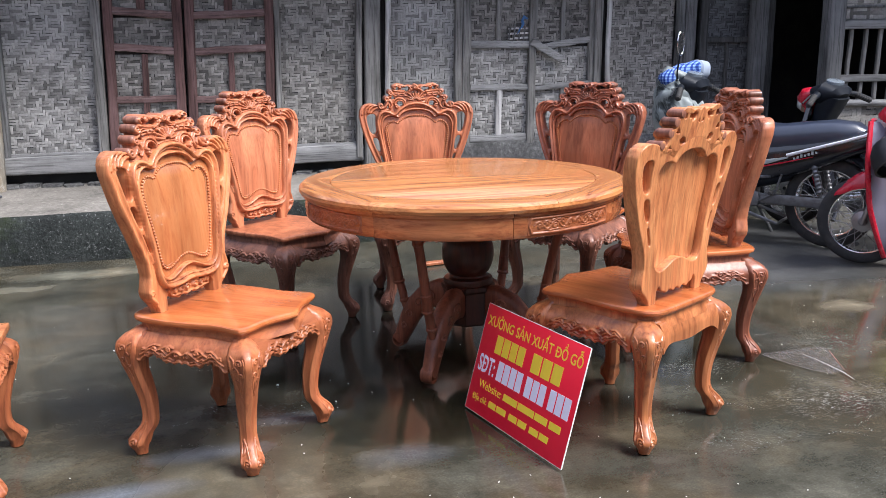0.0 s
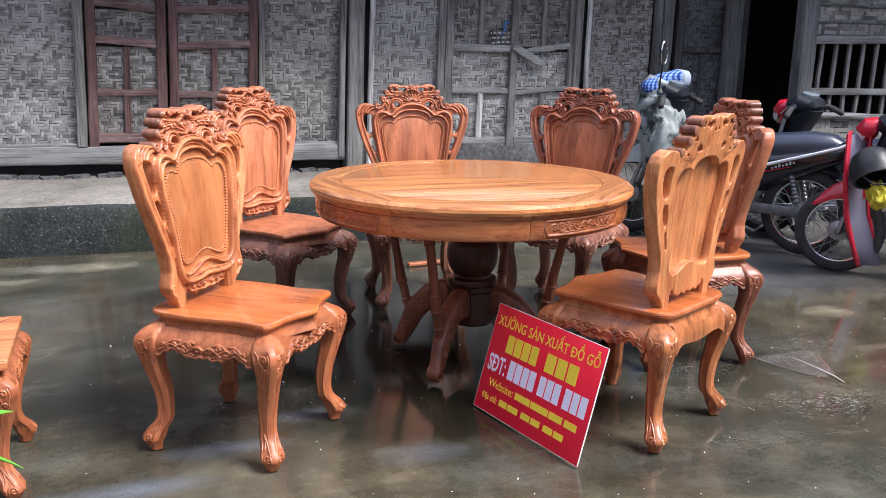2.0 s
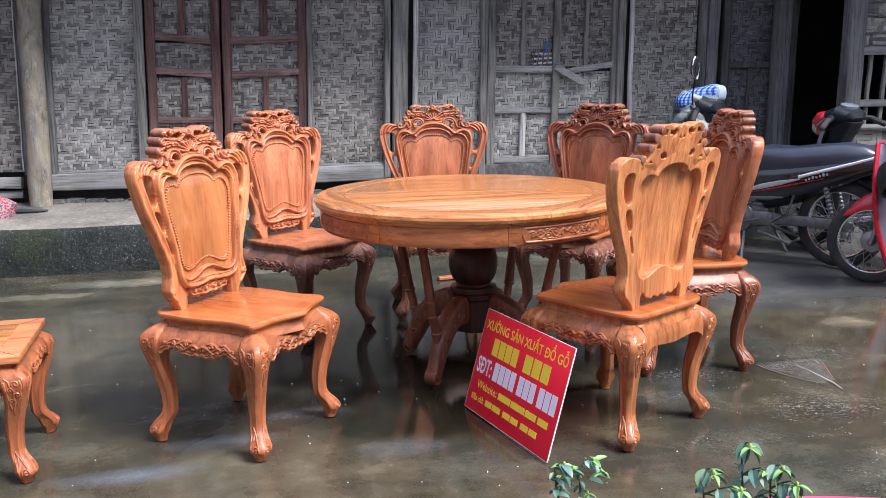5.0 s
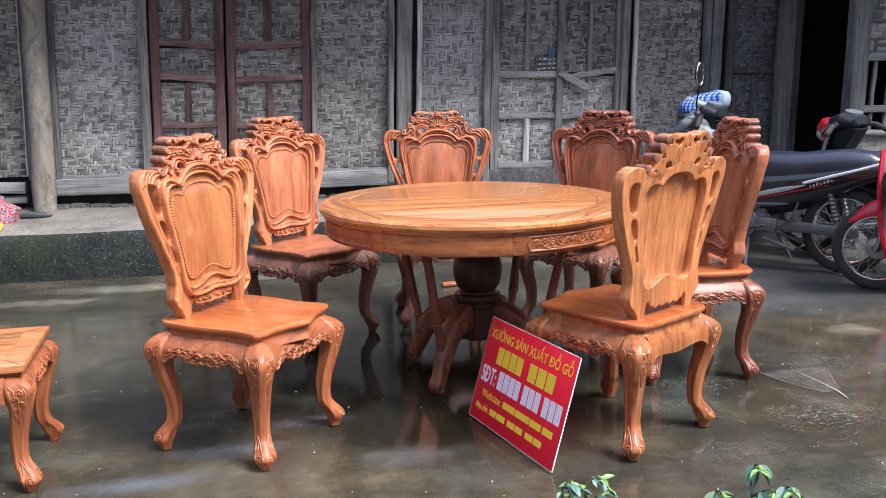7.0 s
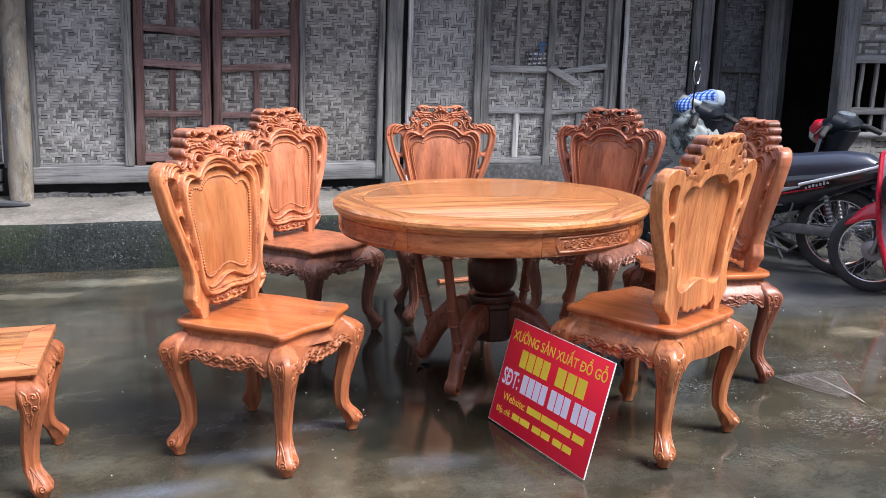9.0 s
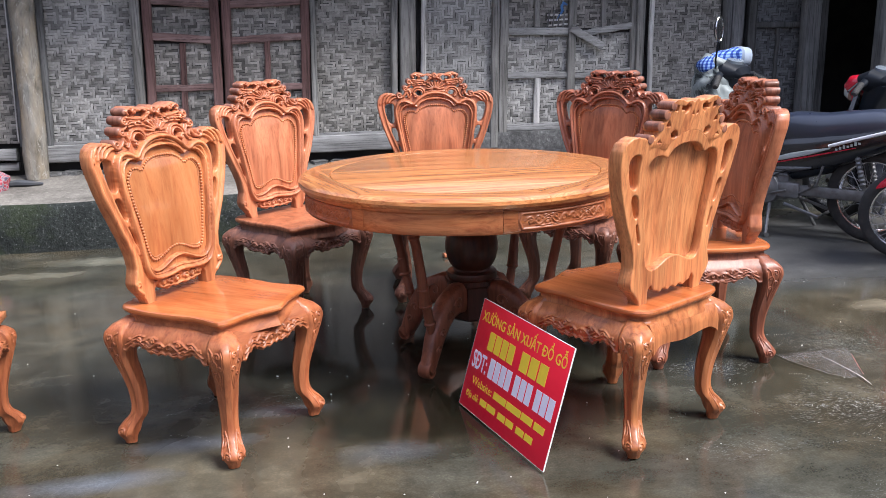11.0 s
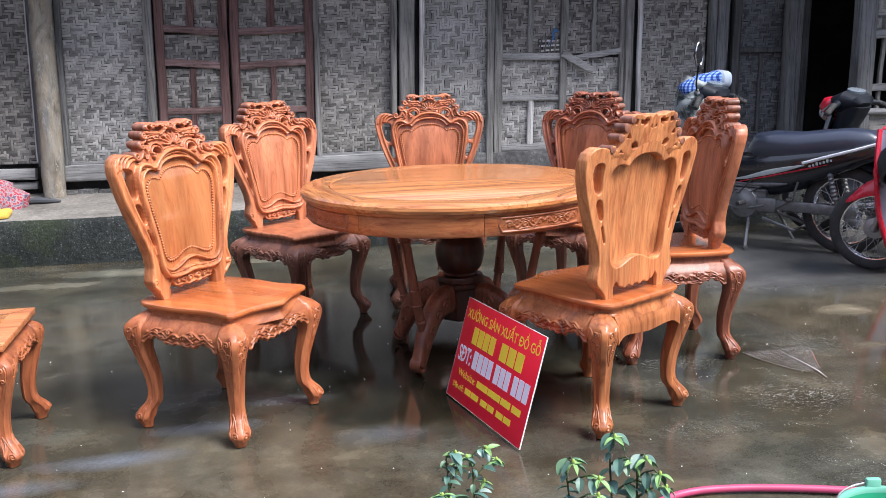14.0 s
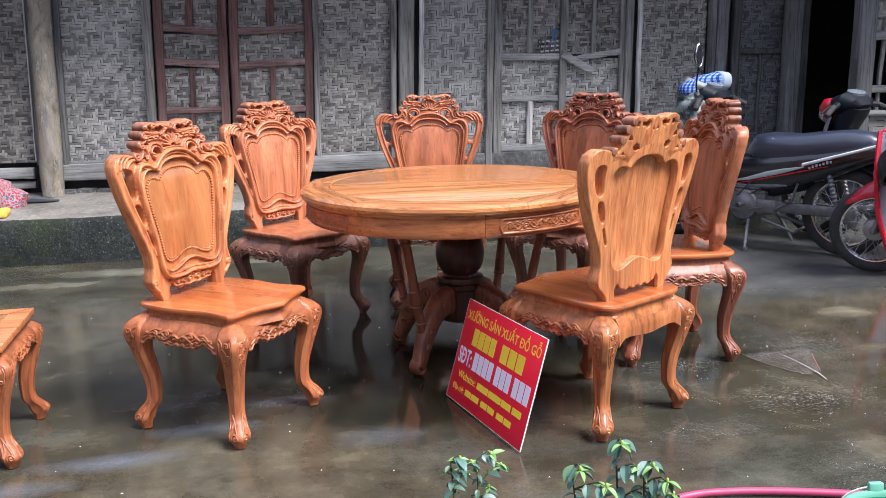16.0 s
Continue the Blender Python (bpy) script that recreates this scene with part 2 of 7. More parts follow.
def coords(nt, scale=(1, 1, 1), space="Object"):
    tc = nt.nodes.new("ShaderNodeTexCoord")
    mp = nt.nodes.new("ShaderNodeMapping")
    mp.inputs["Scale"].default_value = scale
    info = nt.nodes.new("ShaderNodeObjectInfo")
    mul = nt.nodes.new("ShaderNodeVectorMath")
    mul.operation = "SCALE"
    mul.inputs[0].default_value = (7.3, 5.1, 9.7)
    nt.links.new(info.outputs["Random"], mul.inputs["Scale"])
    nt.links.new(mul.outputs[0], mp.inputs["Location"])
    nt.links.new(tc.outputs[space], mp.inputs["Vector"])
    return mp


def ramp(nt, src, stops):
    r = nt.nodes.new("ShaderNodeValToRGB")
    el = r.color_ramp.elements
    while len(el) < len(stops):
        el.new(0.5)
    for e, (p, c) in zip(el, stops):
        e.position, e.color = p, (*c, 1) if len(c) == 3 else c
    nt.links.new(src, r.inputs[0])
    return r


def grey(v):
    return (v, v, v)


def mix(nt, fac, a, b, mode="MIX"):
    m = nt.nodes.new("ShaderNodeMixRGB")
    m.blend_type = mode
    for i, v in enumerate((fac, a, b)):
        if isinstance(v, bpy.types.NodeSocket):
            nt.links.new(v, m.inputs[i])
        elif i == 0:
            m.inputs[0].default_value = v
        else:
            m.inputs[i].default_value = (*v, 1) if len(v) == 3 else v
    return m.outputs[0]


def bump(nt, b, src, strength, dist=0.01, socket="Normal"):
    bp = nt.nodes.new("ShaderNodeBump")
    bp.inputs["Strength"].default_value = strength
    bp.inputs["Distance"].default_value = dist
    nt.links.new(src, bp.inputs["Height"])
    nt.links.new(bp.outputs[0], b.inputs[socket])


def noise_tex(nt, vec, scale, detail=4, rough=0.55, distort=0.0):
    n = node(nt, "ShaderNodeTexNoise", Scale=scale, Detail=detail, Roughness=rough, Distortion=distort)
    nt.links.new(vec.outputs[0], n.inputs["Vector"])
    return n.outputs[0]


def varnished_wood(name, along, light, mid, dark, rough=0.28, coat=0.35, grain=1.0, across=7.0):
    """Lacquered hardwood; along: the axis of its grain."""
    mat, nt, b = material(name, rough, 0, 0.5, coat, 0.12)
    s = [across] * 3
    s["xyz".index(along)] = 0.55
    vec = coords(nt, s)
    big = noise_tex(nt, vec, 1.6, 3, 0.5, 1.2)
    bands = node(nt, "ShaderNodeTexNoise", Scale=3.2, Detail=6.0, Roughness=0.62, Distortion=1.6)
    nt.links.new(vec.outputs[0], bands.inputs["Vector"])
    s2 = [150.0, 150.0, 150.0]
    s2["xyz".index(along)] = 5.0
    fine = noise_tex(nt, coords(nt, s2), 1.0, 3, 0.6)
    col = ramp(nt, bands.outputs[0], [(0.27, dark), (0.44, mid), (0.6, light), (0.75, mid)]).outputs[0]
    tone = ramp(nt, big, [(0.32, grey(0.66)), (0.68, grey(1.16))]).outputs[0]
    col = mix(nt, 0.9, col, tone, "MULTIPLY")
    pores = ramp(nt, fine, [(0.34, grey(0.62)), (0.5, grey(1.0))]).outputs[0]
    col = mix(nt, 0.55 * grain, col, pores, "MULTIPLY")
    info = nt.nodes.new("ShaderNodeObjectInfo")
    each = ramp(nt, info.outputs["Random"], [(0.0, grey(0.86)), (1.0, grey(1.08))]).outputs[0]
    col = mix(nt, 1.0, col, each, "MULTIPLY")
    nt.links.new(col, b.inputs["Base Color"])
    bump(nt, b, fine, 0.06, 0.002)
    return mat


def weathered_wood(name, along, light, mid, dark, rough=0.85):
    mat, nt, b = material(name, rough, 0, 0.25)
    s = [9.0, 9.0, 9.0]
    s["xyz".index(along)] = 0.7
    vec = coords(nt, s)
    n1 = noise_tex(nt, vec, 1.5, 6, 0.65, 0.8)
    s2 = [90.0, 90.0, 90.0]
    s2["xyz".index(along)] = 2.5
    n2 = noise_tex(nt, coords(nt, s2), 1.0, 4, 0.7)
    n3 = noise_tex(nt, coords(nt, (3, 3, 3)), 1.0, 4, 0.6)
    col = ramp(nt, n1, [(0.28, dark), (0.5, mid), (0.72, light)]).outputs[0]
    crack = ramp(nt, n2, [(0.36, grey(0.35)), (0.5, grey(1.0))]).outputs[0]
    col = mix(nt, 0.8, col, crack, "MULTIPLY")
    blot = ramp(nt, n3, [(0.3, grey(0.65)), (0.65, grey(1.1))]).outputs[0]
    col = mix(nt, 0.8, col, blot, "MULTIPLY")
    nt.links.new(col, b.inputs["Base Color"])
    bump(nt, b, n2, 0.5, 0.004)
    return mat


def painted(name, color, rough=0.3, metal=0.0, coat=0.0, dirt=0.25, scale=14.0, dirt_color=(0.12, 0.11, 0.1), spec=0.5):
    mat, nt, b = material(name, rough, metal, spec, coat)
    n = noise_tex(nt, coords(nt, (1, 1, 1)), scale, 5, 0.65)
    f = ramp(nt, n, [(0.45, grey(0.0)), (0.8, grey(1.0))]).outputs[0]
    fm = nt.nodes.new("ShaderNodeMath")
    fm.operation = "MULTIPLY"
    fm.inputs[1].default_value = dirt
    nt.links.new(f, fm.inputs[0])
    nt.links.new(mix(nt, fm.outputs[0], color, dirt_color), b.inputs["Base Color"])
    rr = ramp(nt, n, [(0.3, grey(rough)), (0.8, grey(min(rough + 0.25, 1)))]).outputs[0]
    nt.links.new(rr, b.inputs["Roughness"])
    return mat


LIGHT, MID, DARK = (0.62, 0.245, 0.10), (0.50, 0.165, 0.064), (0.27, 0.07, 0.028)
wood_z = varnished_wood("lacquered_wood_upright", "z", LIGHT, MID, DARK, rough=0.42, coat=0.08)
wood_x = varnished_wood("lacquered_wood_across", "x", LIGHT, MID, DARK, rough=0.42, coat=0.08)
wood_y = varnished_wood("lacquered_wood_along", "y", (0.59, 0.185, 0.062), (0.51, 0.143, 0.046), (0.38, 0.09, 0.03), rough=0.2, coat=0.4, grain=0.7, across=3.5)
wood_red_shade = varnished_wood("lacquered_wood_red_shade", "z", (0.40, 0.138, 0.075), (0.31, 0.097, 0.053), (0.19, 0.052, 0.03), rough=0.4, coat=0.1)
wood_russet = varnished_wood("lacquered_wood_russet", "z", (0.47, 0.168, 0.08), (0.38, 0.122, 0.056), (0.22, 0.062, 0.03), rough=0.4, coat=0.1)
wood_rose = varnished_wood("lacquered_wood_rose", "z", (0.56, 0.212, 0.105), (0.46, 0.153, 0.073), (0.26, 0.07, 0.032), rough=0.4, coat=0.1)
wood_honey = varnished_wood("lacquered_wood_honey", "z", (0.66, 0.27, 0.105), (0.53, 0.185, 0.069), (0.29, 0.083, 0.032), rough=0.4, coat=0.1, grain=1.3)
# brown of the crest rolls; on chair bases it holds the table's shade
wood_brown = varnished_wood("brown_wood_rolls_and_shade", "z", (0.31, 0.13, 0.082), (0.2, 0.078, 0.05), (0.1, 0.038, 0.026), rough=0.42, coat=0.05)
wood_top = varnished_wood("lacquered_table_wood", "x", (0.66, 0.287, 0.104), (0.53, 0.192, 0.065), (0.29, 0.083, 0.029), rough=0.27, coat=0.45, across=10.0)
# column wood darkened for the shade under the tabletop; also the stool's mitre joints
wood_shade_joint = varnished_wood("shade_dark_lacquered_wood", "z", (0.075, 0.022, 0.012), (0.048, 0.014, 0.008), (0.026, 0.008, 0.005), rough=0.34, coat=0.1)
wood_panel = varnished_wood("lacquered_panel_wood", "z", (0.60, 0.235, 0.094), (0.52, 0.182, 0.068), (0.36, 0.105, 0.04), rough=0.2, coat=0.6, grain=0.6, across=3.0)
LEG_TONES = ((0.47, 0.158, 0.064), (0.37, 0.108, 0.043), (0.2, 0.05, 0.021))
wood_leg = varnished_wood("lacquered_leg_wood", "z", *LEG_TONES, rough=0.45, coat=0.05)
wood_leg_x = varnished_wood("lacquered_apron_wood", "x", *LEG_TONES, rough=0.45, coat=0.05)
wood_skirt = varnished_wood("figured_table_wood", "x", (0.56, 0.205, 0.08), (0.42, 0.128, 0.048), (0.17, 0.043, 0.018), rough=0.26, coat=0.4)
# brown of the table feet and one chair base, under-table shade included
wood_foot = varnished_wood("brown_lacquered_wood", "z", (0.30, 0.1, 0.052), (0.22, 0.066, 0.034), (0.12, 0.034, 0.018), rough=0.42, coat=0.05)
wood_amber = varnished_wood("amber_lacquered_wood", "z", (0.49, 0.18, 0.068), (0.37, 0.12, 0.044), (0.19, 0.052, 0.02), rough=0.34, coat=0.2)

def bamboo_mat(name, light, mid, dark):
    mat, nt, b = material(name, 0.7, 0, 0.3)
    geo = nt.nodes.new("ShaderNodeNewGeometry")
    n1 = noise_tex(nt, coords(nt, (2.2, 2.2, 2.2)), 1.0, 5, 0.65)
    n2 = noise_tex(nt, coords(nt, (60, 60, 60)), 1.0, 3, 0.6)
    col = ramp(nt, geo.outputs["Random Per Island"], [(0.0, dark), (0.35, mid), (0.8, light), (1.0, mid)]).outputs[0]
    col = mix(nt, 0.9, col, ramp(nt, n1, [(0.3, grey(0.55)), (0.7, grey(1.15))]).outputs[0], "MULTIPLY")
    col = mix(nt, 0.6, col, ramp(nt, n2, [(0.3, grey(0.6)), (0.6, grey(1.05))]).outputs[0], "MULTIPLY")
    nt.links.new(col, b.inputs["Base Color"])
    bump(nt, b, n2, 0.3, 0.003)
    return mat


# drying patches, plus a painted pale reflection at (3.3, 4.5): place, half sizes, strength
PATCHES = ((-0.75, 5.62, 0.55, 0.14, 1.0), (-1.3, 5.35, 0.6, 0.10, 0.8), (0.1, 5.75, 0.5, 0.1, 0.6), (3.1, 3.72, 0.2, 0.13, 1.0), (2.95, 3.2, 0.2, 0.06, 0.5), (2.25, 2.25, 0.12, 0.16, 0.5), (3.3, 4.5, 0.7, 0.3, 0.25), (2.7, 5.2, 0.8, 0.3, 0.2), (3.9, 4.9, 0.8, 0.4, 0.2))


# bluish sheen painted in as streaks; froth patches with painted white glints
SHEEN_STREAKS = ((-0.6, 2.52, 0.3, 0.07, 0.6), (-0.3, 2.68, 0.3, 0.08, 0.75), (0.0, 2.9, 0.26, 0.08, 0.6), (0.28, 3.12, 0.22, 0.07, 0.45), (0.62, 2.7, 0.2, 0.1, 0.35), (3.0, 4.3, 0.6, 0.3, 0.2))
FROTH_GLINTS = ((2.3, 2.72, 0.36, 0.18, 1.0), (2.75, 2.45, 0.34, 0.24, 0.9), (1.95, 3.15, 0.28, 0.12, 0.9), (2.6, 3.3, 0.4, 0.25, 0.6), (2.2, 2.0, 0.6, 0.3, 0.5), (1.75, 2.5, 0.3, 0.12, 0.5), (0.3, 3.2, 0.4, 0.2, 0.25))
# standing water plus darkening painted in round the table: place, half sizes, strength
PUDDLES_SHADE = ((0.75, 3.05, 0.95, 0.5, 1.0), (0.2, 3.9, 0.9, 0.8, 0.9), (1.2, 3.6, 0.9, 0.8, 1.0), (2.0, 4.2, 0.6, 0.6, 0.7), (2.05, 3.35, 0.55, 0.6, 0.75), (0.5, 4.5, 0.9, 0.5, 0.8))


def spot(nt, vec, px, py, sx, sy, st, r0, r1):
    """A patch with a ragged edge: full inside r0, gone outside r1."""
    mp = nt.nodes.new("ShaderNodeMapping")
    mp.inputs["Location"].default_value = (-px / sx, -py / sy, 0)
    mp.inputs["Scale"].default_value = (1 / sx, 1 / sy, 0)
    wob = nt.nodes.new("ShaderNodeVectorMath")
    wob.operation = "MULTIPLY_ADD"
    wob.inputs[1].default_value = (min(0.7, 1.1 * sx), min(0.4, 1.1 * sy), 0)
    shifted = nt.nodes.new("ShaderNodeVectorMath")
    shifted.operation = "SUBTRACT"
    shifted.inputs[1].default_value = (0.5, 0.5, 0.5)
    wcol = node(nt, "ShaderNodeTexNoise", Scale=3.2, Detail=6.0, Roughness=0.7)
    nt.links.new(vec.outputs[0], wcol.inputs["Vector"])
    nt.links.new(wcol.outputs["Color"], shifted.inputs[0])
    nt.links.new(shifted.outputs[0], wob.inputs[0])
    tc = nt.nodes.new("ShaderNodeTexCoord")
    nt.links.new(tc.outputs["Object"], wob.inputs[2])
    nt.links.new(wob.outputs[0], mp.inputs["Vector"])
    ln = nt.nodes.new("ShaderNodeVectorMath")
    ln.operation = "LENGTH"
    nt.links.new(mp.outputs[0], ln.inputs[0])
    return ramp(nt, ln.outputs["Value"], [(r0, grey(st)), (r1, grey(0))]).outputs[0]


def wet_concrete():
    mat, nt, b = material("wet_concrete", 0.3, 0, 0.42)
    vec = coords(nt, (1, 1, 1))
    wet = noise_tex(nt, vec, 0.55, 5, 0.6, 0.6)
    mott = noise_tex(nt, vec, 3.5, 6, 0.65, 0.3)
    grit = noise_tex(nt, vec, 140, 3, 0.6)
    streak = noise_tex(nt, coords(nt, (0.8, 3.0, 1)), 2.0, 5, 0.6, 0.5)
    brown = ramp(nt, mott, [(0.25, (0.036, 0.030, 0.020)), (0.5, (0.068, 0.057, 0.038)), (0.75, (0.125, 0.107, 0.074))]).outputs[0]
    olive = ramp(nt, mott, [(0.25, (0.029, 0.029, 0.023)), (0.5, (0.055, 0.054, 0.042)), (0.75, (0.108, 0.104, 0.082))]).outputs[0]
    hue = noise_tex(nt, vec, 1.3, 6, 0.65, 0.6)
    base = mix(nt, ramp(nt, hue, [(0.42, grey(0)), (0.58, grey(1))]).outputs[0], brown, olive)
    base = mix(nt, 0.7, base, ramp(nt, streak, [(0.35, grey(0.75)), (0.65, grey(1.15))]).outputs[0], "MULTIPLY")
    dry = ramp(nt, wet, [(0.56, grey(0)), (0.74, grey(1))]).outputs[0]
    for px, py, sx, sy, st in PATCHES:
        dry = mix(nt, 1.0, dry, spot(nt, vec, px, py, sx, sy, st, 0.35, 1.0), "LIGHTEN")
    pool_shade = None
    for px, py, sx, sy, st in PUDDLES_SHADE:
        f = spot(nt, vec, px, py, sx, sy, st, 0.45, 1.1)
        pool_shade = f if pool_shade is None else mix(nt, 1.0, pool_shade, f, "LIGHTEN")
    # darkens wet ground, with shade and dark reflections by the table painted in
    base = mix(nt, pool_shade, base, mix(nt, 1.0, base, (0.24, 0.26, 0.25), "MULTIPLY"))
    base = mix(nt, dry, base, mix(nt, 1.0, base, (2.3, 2.3, 2.3), "MULTIPLY"))
    # matte grey cement by the motorbikes
    drier = spot(nt, vec, 3.5, 4.95, 1.5, 1.05, 0.85, 0.45, 1.1)
    base = mix(nt, drier, base, ramp(nt, mott, [(0.25, (0.034, 0.036, 0.039)), (0.5, (0.057, 0.059, 0.063)), (0.75, (0.092, 0.095, 0.1))]).outputs[0])
    sheen_col = None
    for px, py, sx, sy, st in SHEEN_STREAKS:
        f = spot(nt, vec, px, py, sx, sy, st, 0.1, 1.1)
        sheen_col = f if sheen_col is None else mix(nt, 1.0, sheen_col, f, "LIGHTEN")
    base = mix(nt, sheen_col, base, (0.14, 0.155, 0.18))
    base = mix(nt, 0.4, base, ramp(nt, grit, [(0.35, grey(0.6)), (0.55, grey(1.0)), (0.72, grey(1.6))]).outputs[0], "MULTIPLY")
    scuff = noise_tex(nt, coords(nt, (1.0, 1.6, 1)), 17, 6, 0.75, 0.8)
    base = mix(nt, 0.6, base, ramp(nt, scuff, [(0.36, grey(0.78)), (0.55, grey(1.0)), (0.7, grey(1.3))]).outputs[0], "MULTIPLY")
    fleck = noise_tex(nt, coords(nt, (1.0, 2.2, 1)), 55, 5, 0.75, 1.5)
    fleck = ramp(nt, fleck, [(0.56, grey(0)), (0.64, grey(1))]).outputs[0]
    froth = None
    for px, py, sx, sy, st in FROTH_GLINTS:
        f = spot(nt, vec, px, py, sx, sy, st, 0.0, 1.1)
        froth = f if froth is None else mix(nt, 1.0, froth, f, "LIGHTEN")
    base = mix(nt, mix(nt, 1.0, froth, fleck, "MULTIPLY"), base, (0.45, 0.46, 0.47))
    nt.links.new(base, b.inputs["Base Color"])
    r1 = ramp(nt, wet, [(0.35, grey(0.04)), (0.55, grey(0.10)), (0.72, grey(0.4))]).outputs[0]
    r2 = ramp(nt, mott, [(0.4, grey(0.0)), (0.8, grey(0.16))]).outputs[0]
    film = mix(nt, pool_shade, mix(nt, 1.0, r1, r2, "ADD"), (0.035, 0.035, 0.035))
    film = mix(nt, 1.0, film, mix(nt, 1.0, dry, (0.42, 0.42, 0.42), "MULTIPLY"), "ADD")
    nt.links.new(mix(nt, drier, film, (0.55, 0.55, 0.55)), b.inputs["Roughness"])
    hh = mix(nt, 0.4, mix(nt, 0.5, mott, scuff), grit)
    bump(nt, b, hh, 0.07, 0.005)
    return mat


def rough_concrete(name, light, mid, dark, moss=0.0, grit=0.8, flecks=0.0):
    mat, nt, b = material(name, 0.85, 0, 0.3)
    vec = coords(nt, (1, 1, 1))
    n1 = noise_tex(nt, vec, 2.2, 6, 0.7, 0.4)
    n2 = noise_tex(nt, vec, 38, 5, 0.7)
    col = ramp(nt, n1, [(0.3, dark), (0.5, mid), (0.72, light)]).outputs[0]
    col = mix(nt, grit, col, ramp(nt, n2, [(0.35, grey(0.45)), (0.55, grey(1.0)), (0.66, grey(1.5)), (0.74, grey(3.2))]).outputs[0], "MULTIPLY")
    if flecks:
        n4 = noise_tex(nt, vec, 75, 3, 0.6)
        col = mix(nt, ramp(nt, n4, [(0.62, grey(0)), (0.68, grey(flecks))]).outputs[0], col, (0.34, 0.35, 0.35))
    if moss:
        n3 = noise_tex(nt, vec, 1.4, 6, 0.75)
        f = ramp(nt, n3, [(0.5, grey(0)), (0.6, grey(moss))]).outputs[0]
        col = mix(nt, f, col, (0.028, 0.04, 0.014))
    nt.links.new(col, b.inputs["Base Color"])
    bump(nt, b, n2, 0.75 * grit, 0.012)
    return mat


floor_mat = wet_concrete()
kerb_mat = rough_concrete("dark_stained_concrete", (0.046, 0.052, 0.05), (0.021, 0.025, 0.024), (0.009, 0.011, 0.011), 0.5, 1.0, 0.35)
slab_mat = rough_concrete("worn_concrete", (0.27, 0.253, 0.23), (0.2, 0.187, 0.169), (0.11, 0.102, 0.092), 0.0, 0.5)
plinth_mat = rough_concrete("patched_mortar", (0.34, 0.34, 0.34), (0.14, 0.14, 0.14), (0.08, 0.08, 0.08))
old_wood_x = weathered_wood("grey_timber_across", "x", (0.42, 0.42, 0.42), (0.31, 0.31, 0.31), (0.15, 0.15, 0.148))
old_wood_z = weathered_wood("grey_timber_upright", "z", (0.35, 0.345, 0.33), (0.25, 0.245, 0.235), (0.12, 0.117, 0.11))
pale_pole = weathered_wood("pale_bamboo", "z", (0.78, 0.77, 0.76), (0.62, 0.61, 0.6), (0.3, 0.29, 0.28))


def bare_log(name):
    """Debarked log: tan and grey mottle, pale scuffs, short dark checks."""
    mat, nt, b = material(name, 0.8, 0, 0.25)
    mott = noise_tex(nt, coords(nt, (7, 7, 3.2)), 1.0, 6, 0.65, 0.6)
    tan = noise_tex(nt, coords(nt, (5, 5, 1.2)), 1.0, 4, 0.6, 0.4)
    scuff = noise_tex(nt, coords(nt, (30, 30, 11)), 1.0, 5, 0.7, 1.2)
    check = noise_tex(nt, coords(nt, (70, 70, 6)), 1.0, 3, 0.6, 0.5)
    col = mix(nt, ramp(nt, tan, [(0.4, grey(0)), (0.6, grey(1))]).outputs[0], (0.215, 0.21, 0.195), (0.30, 0.25, 0.185))
    col = mix(nt, 0.9, col, ramp(nt, mott, [(0.34, grey(0.42)), (0.5, grey(0.95)), (0.66, grey(1.4))]).outputs[0], "MULTIPLY")
    col = mix(nt, ramp(nt, scuff, [(0.56, grey(0)), (0.68, grey(0.75))]).outputs[0], col, (0.45, 0.44, 0.41))
    col = mix(nt, 0.7, col, ramp(nt, check, [(0.3, grey(0.45)), (0.42, grey(1.0))]).outputs[0], "MULTIPLY")
    nt.links.new(col, b.inputs["Base Color"])
    bump(nt, b, scuff, 0.35, 0.005)
    return mat


log_wood = bare_log("bare_log")
mid_wood_z = weathered_wood("dusky_timber", "z", (0.27, 0.275, 0.28), (0.19, 0.193, 0.196), (0.09, 0.091, 0.092))
# timber darkened to carry the shade of the recessed corner
dark_wood_z = weathered_wood("recess_shade_timber", "z", (0.16, 0.16, 0.16), (0.11, 0.11, 0.11), (0.055, 0.055, 0.055))
red_wood = weathered_wood("faded_red_paint", "z", (0.24, 0.15, 0.145), (0.15, 0.085, 0.08), (0.08, 0.045, 0.042), 0.8)
red_wood_x = weathered_wood("faded_red_paint_across", "x", (0.36, 0.27, 0.26), (0.22, 0.14, 0.134), (0.11, 0.066, 0.062), 0.8)
weave_grey = bamboo_mat("grey_woven_bamboo", (0.55, 0.54, 0.52), (0.37, 0.364, 0.35), (0.19, 0.187, 0.18))
weave_brown = bamboo_mat("brown_woven_bamboo", (0.5, 0.48, 0.445), (0.32, 0.307, 0.285), (0.15, 0.144, 0.132))
weave_herring = bamboo_mat("herringbone_bamboo", (0.48, 0.476, 0.462), (0.37, 0.366, 0.354), (0.2, 0.197, 0.19))
weave_dusky = bamboo_mat("dusky_woven_bamboo", (0.39, 0.37, 0.345), (0.235, 0.225, 0.21), (0.1, 0.096, 0.09))
# weave colour lowered for the shade in the right-hand recess
weave_dark = bamboo_mat("recess_shade_bamboo", (0.2, 0.207, 0.22), (0.14, 0.145, 0.153), (0.07, 0.072, 0.076))
# near-black colour standing in for the shade in gaps and the passage
unlit_black = painted("unlit_interior", (0.028, 0.027, 0.028), 0.9, dirt=0.4, scale=4)
tile_mat = rough_concrete("dark_roof_underside", (0.05, 0.045, 0.04), (0.035, 0.03, 0.027), (0.02, 0.018, 0.016))

WALL = 7.085

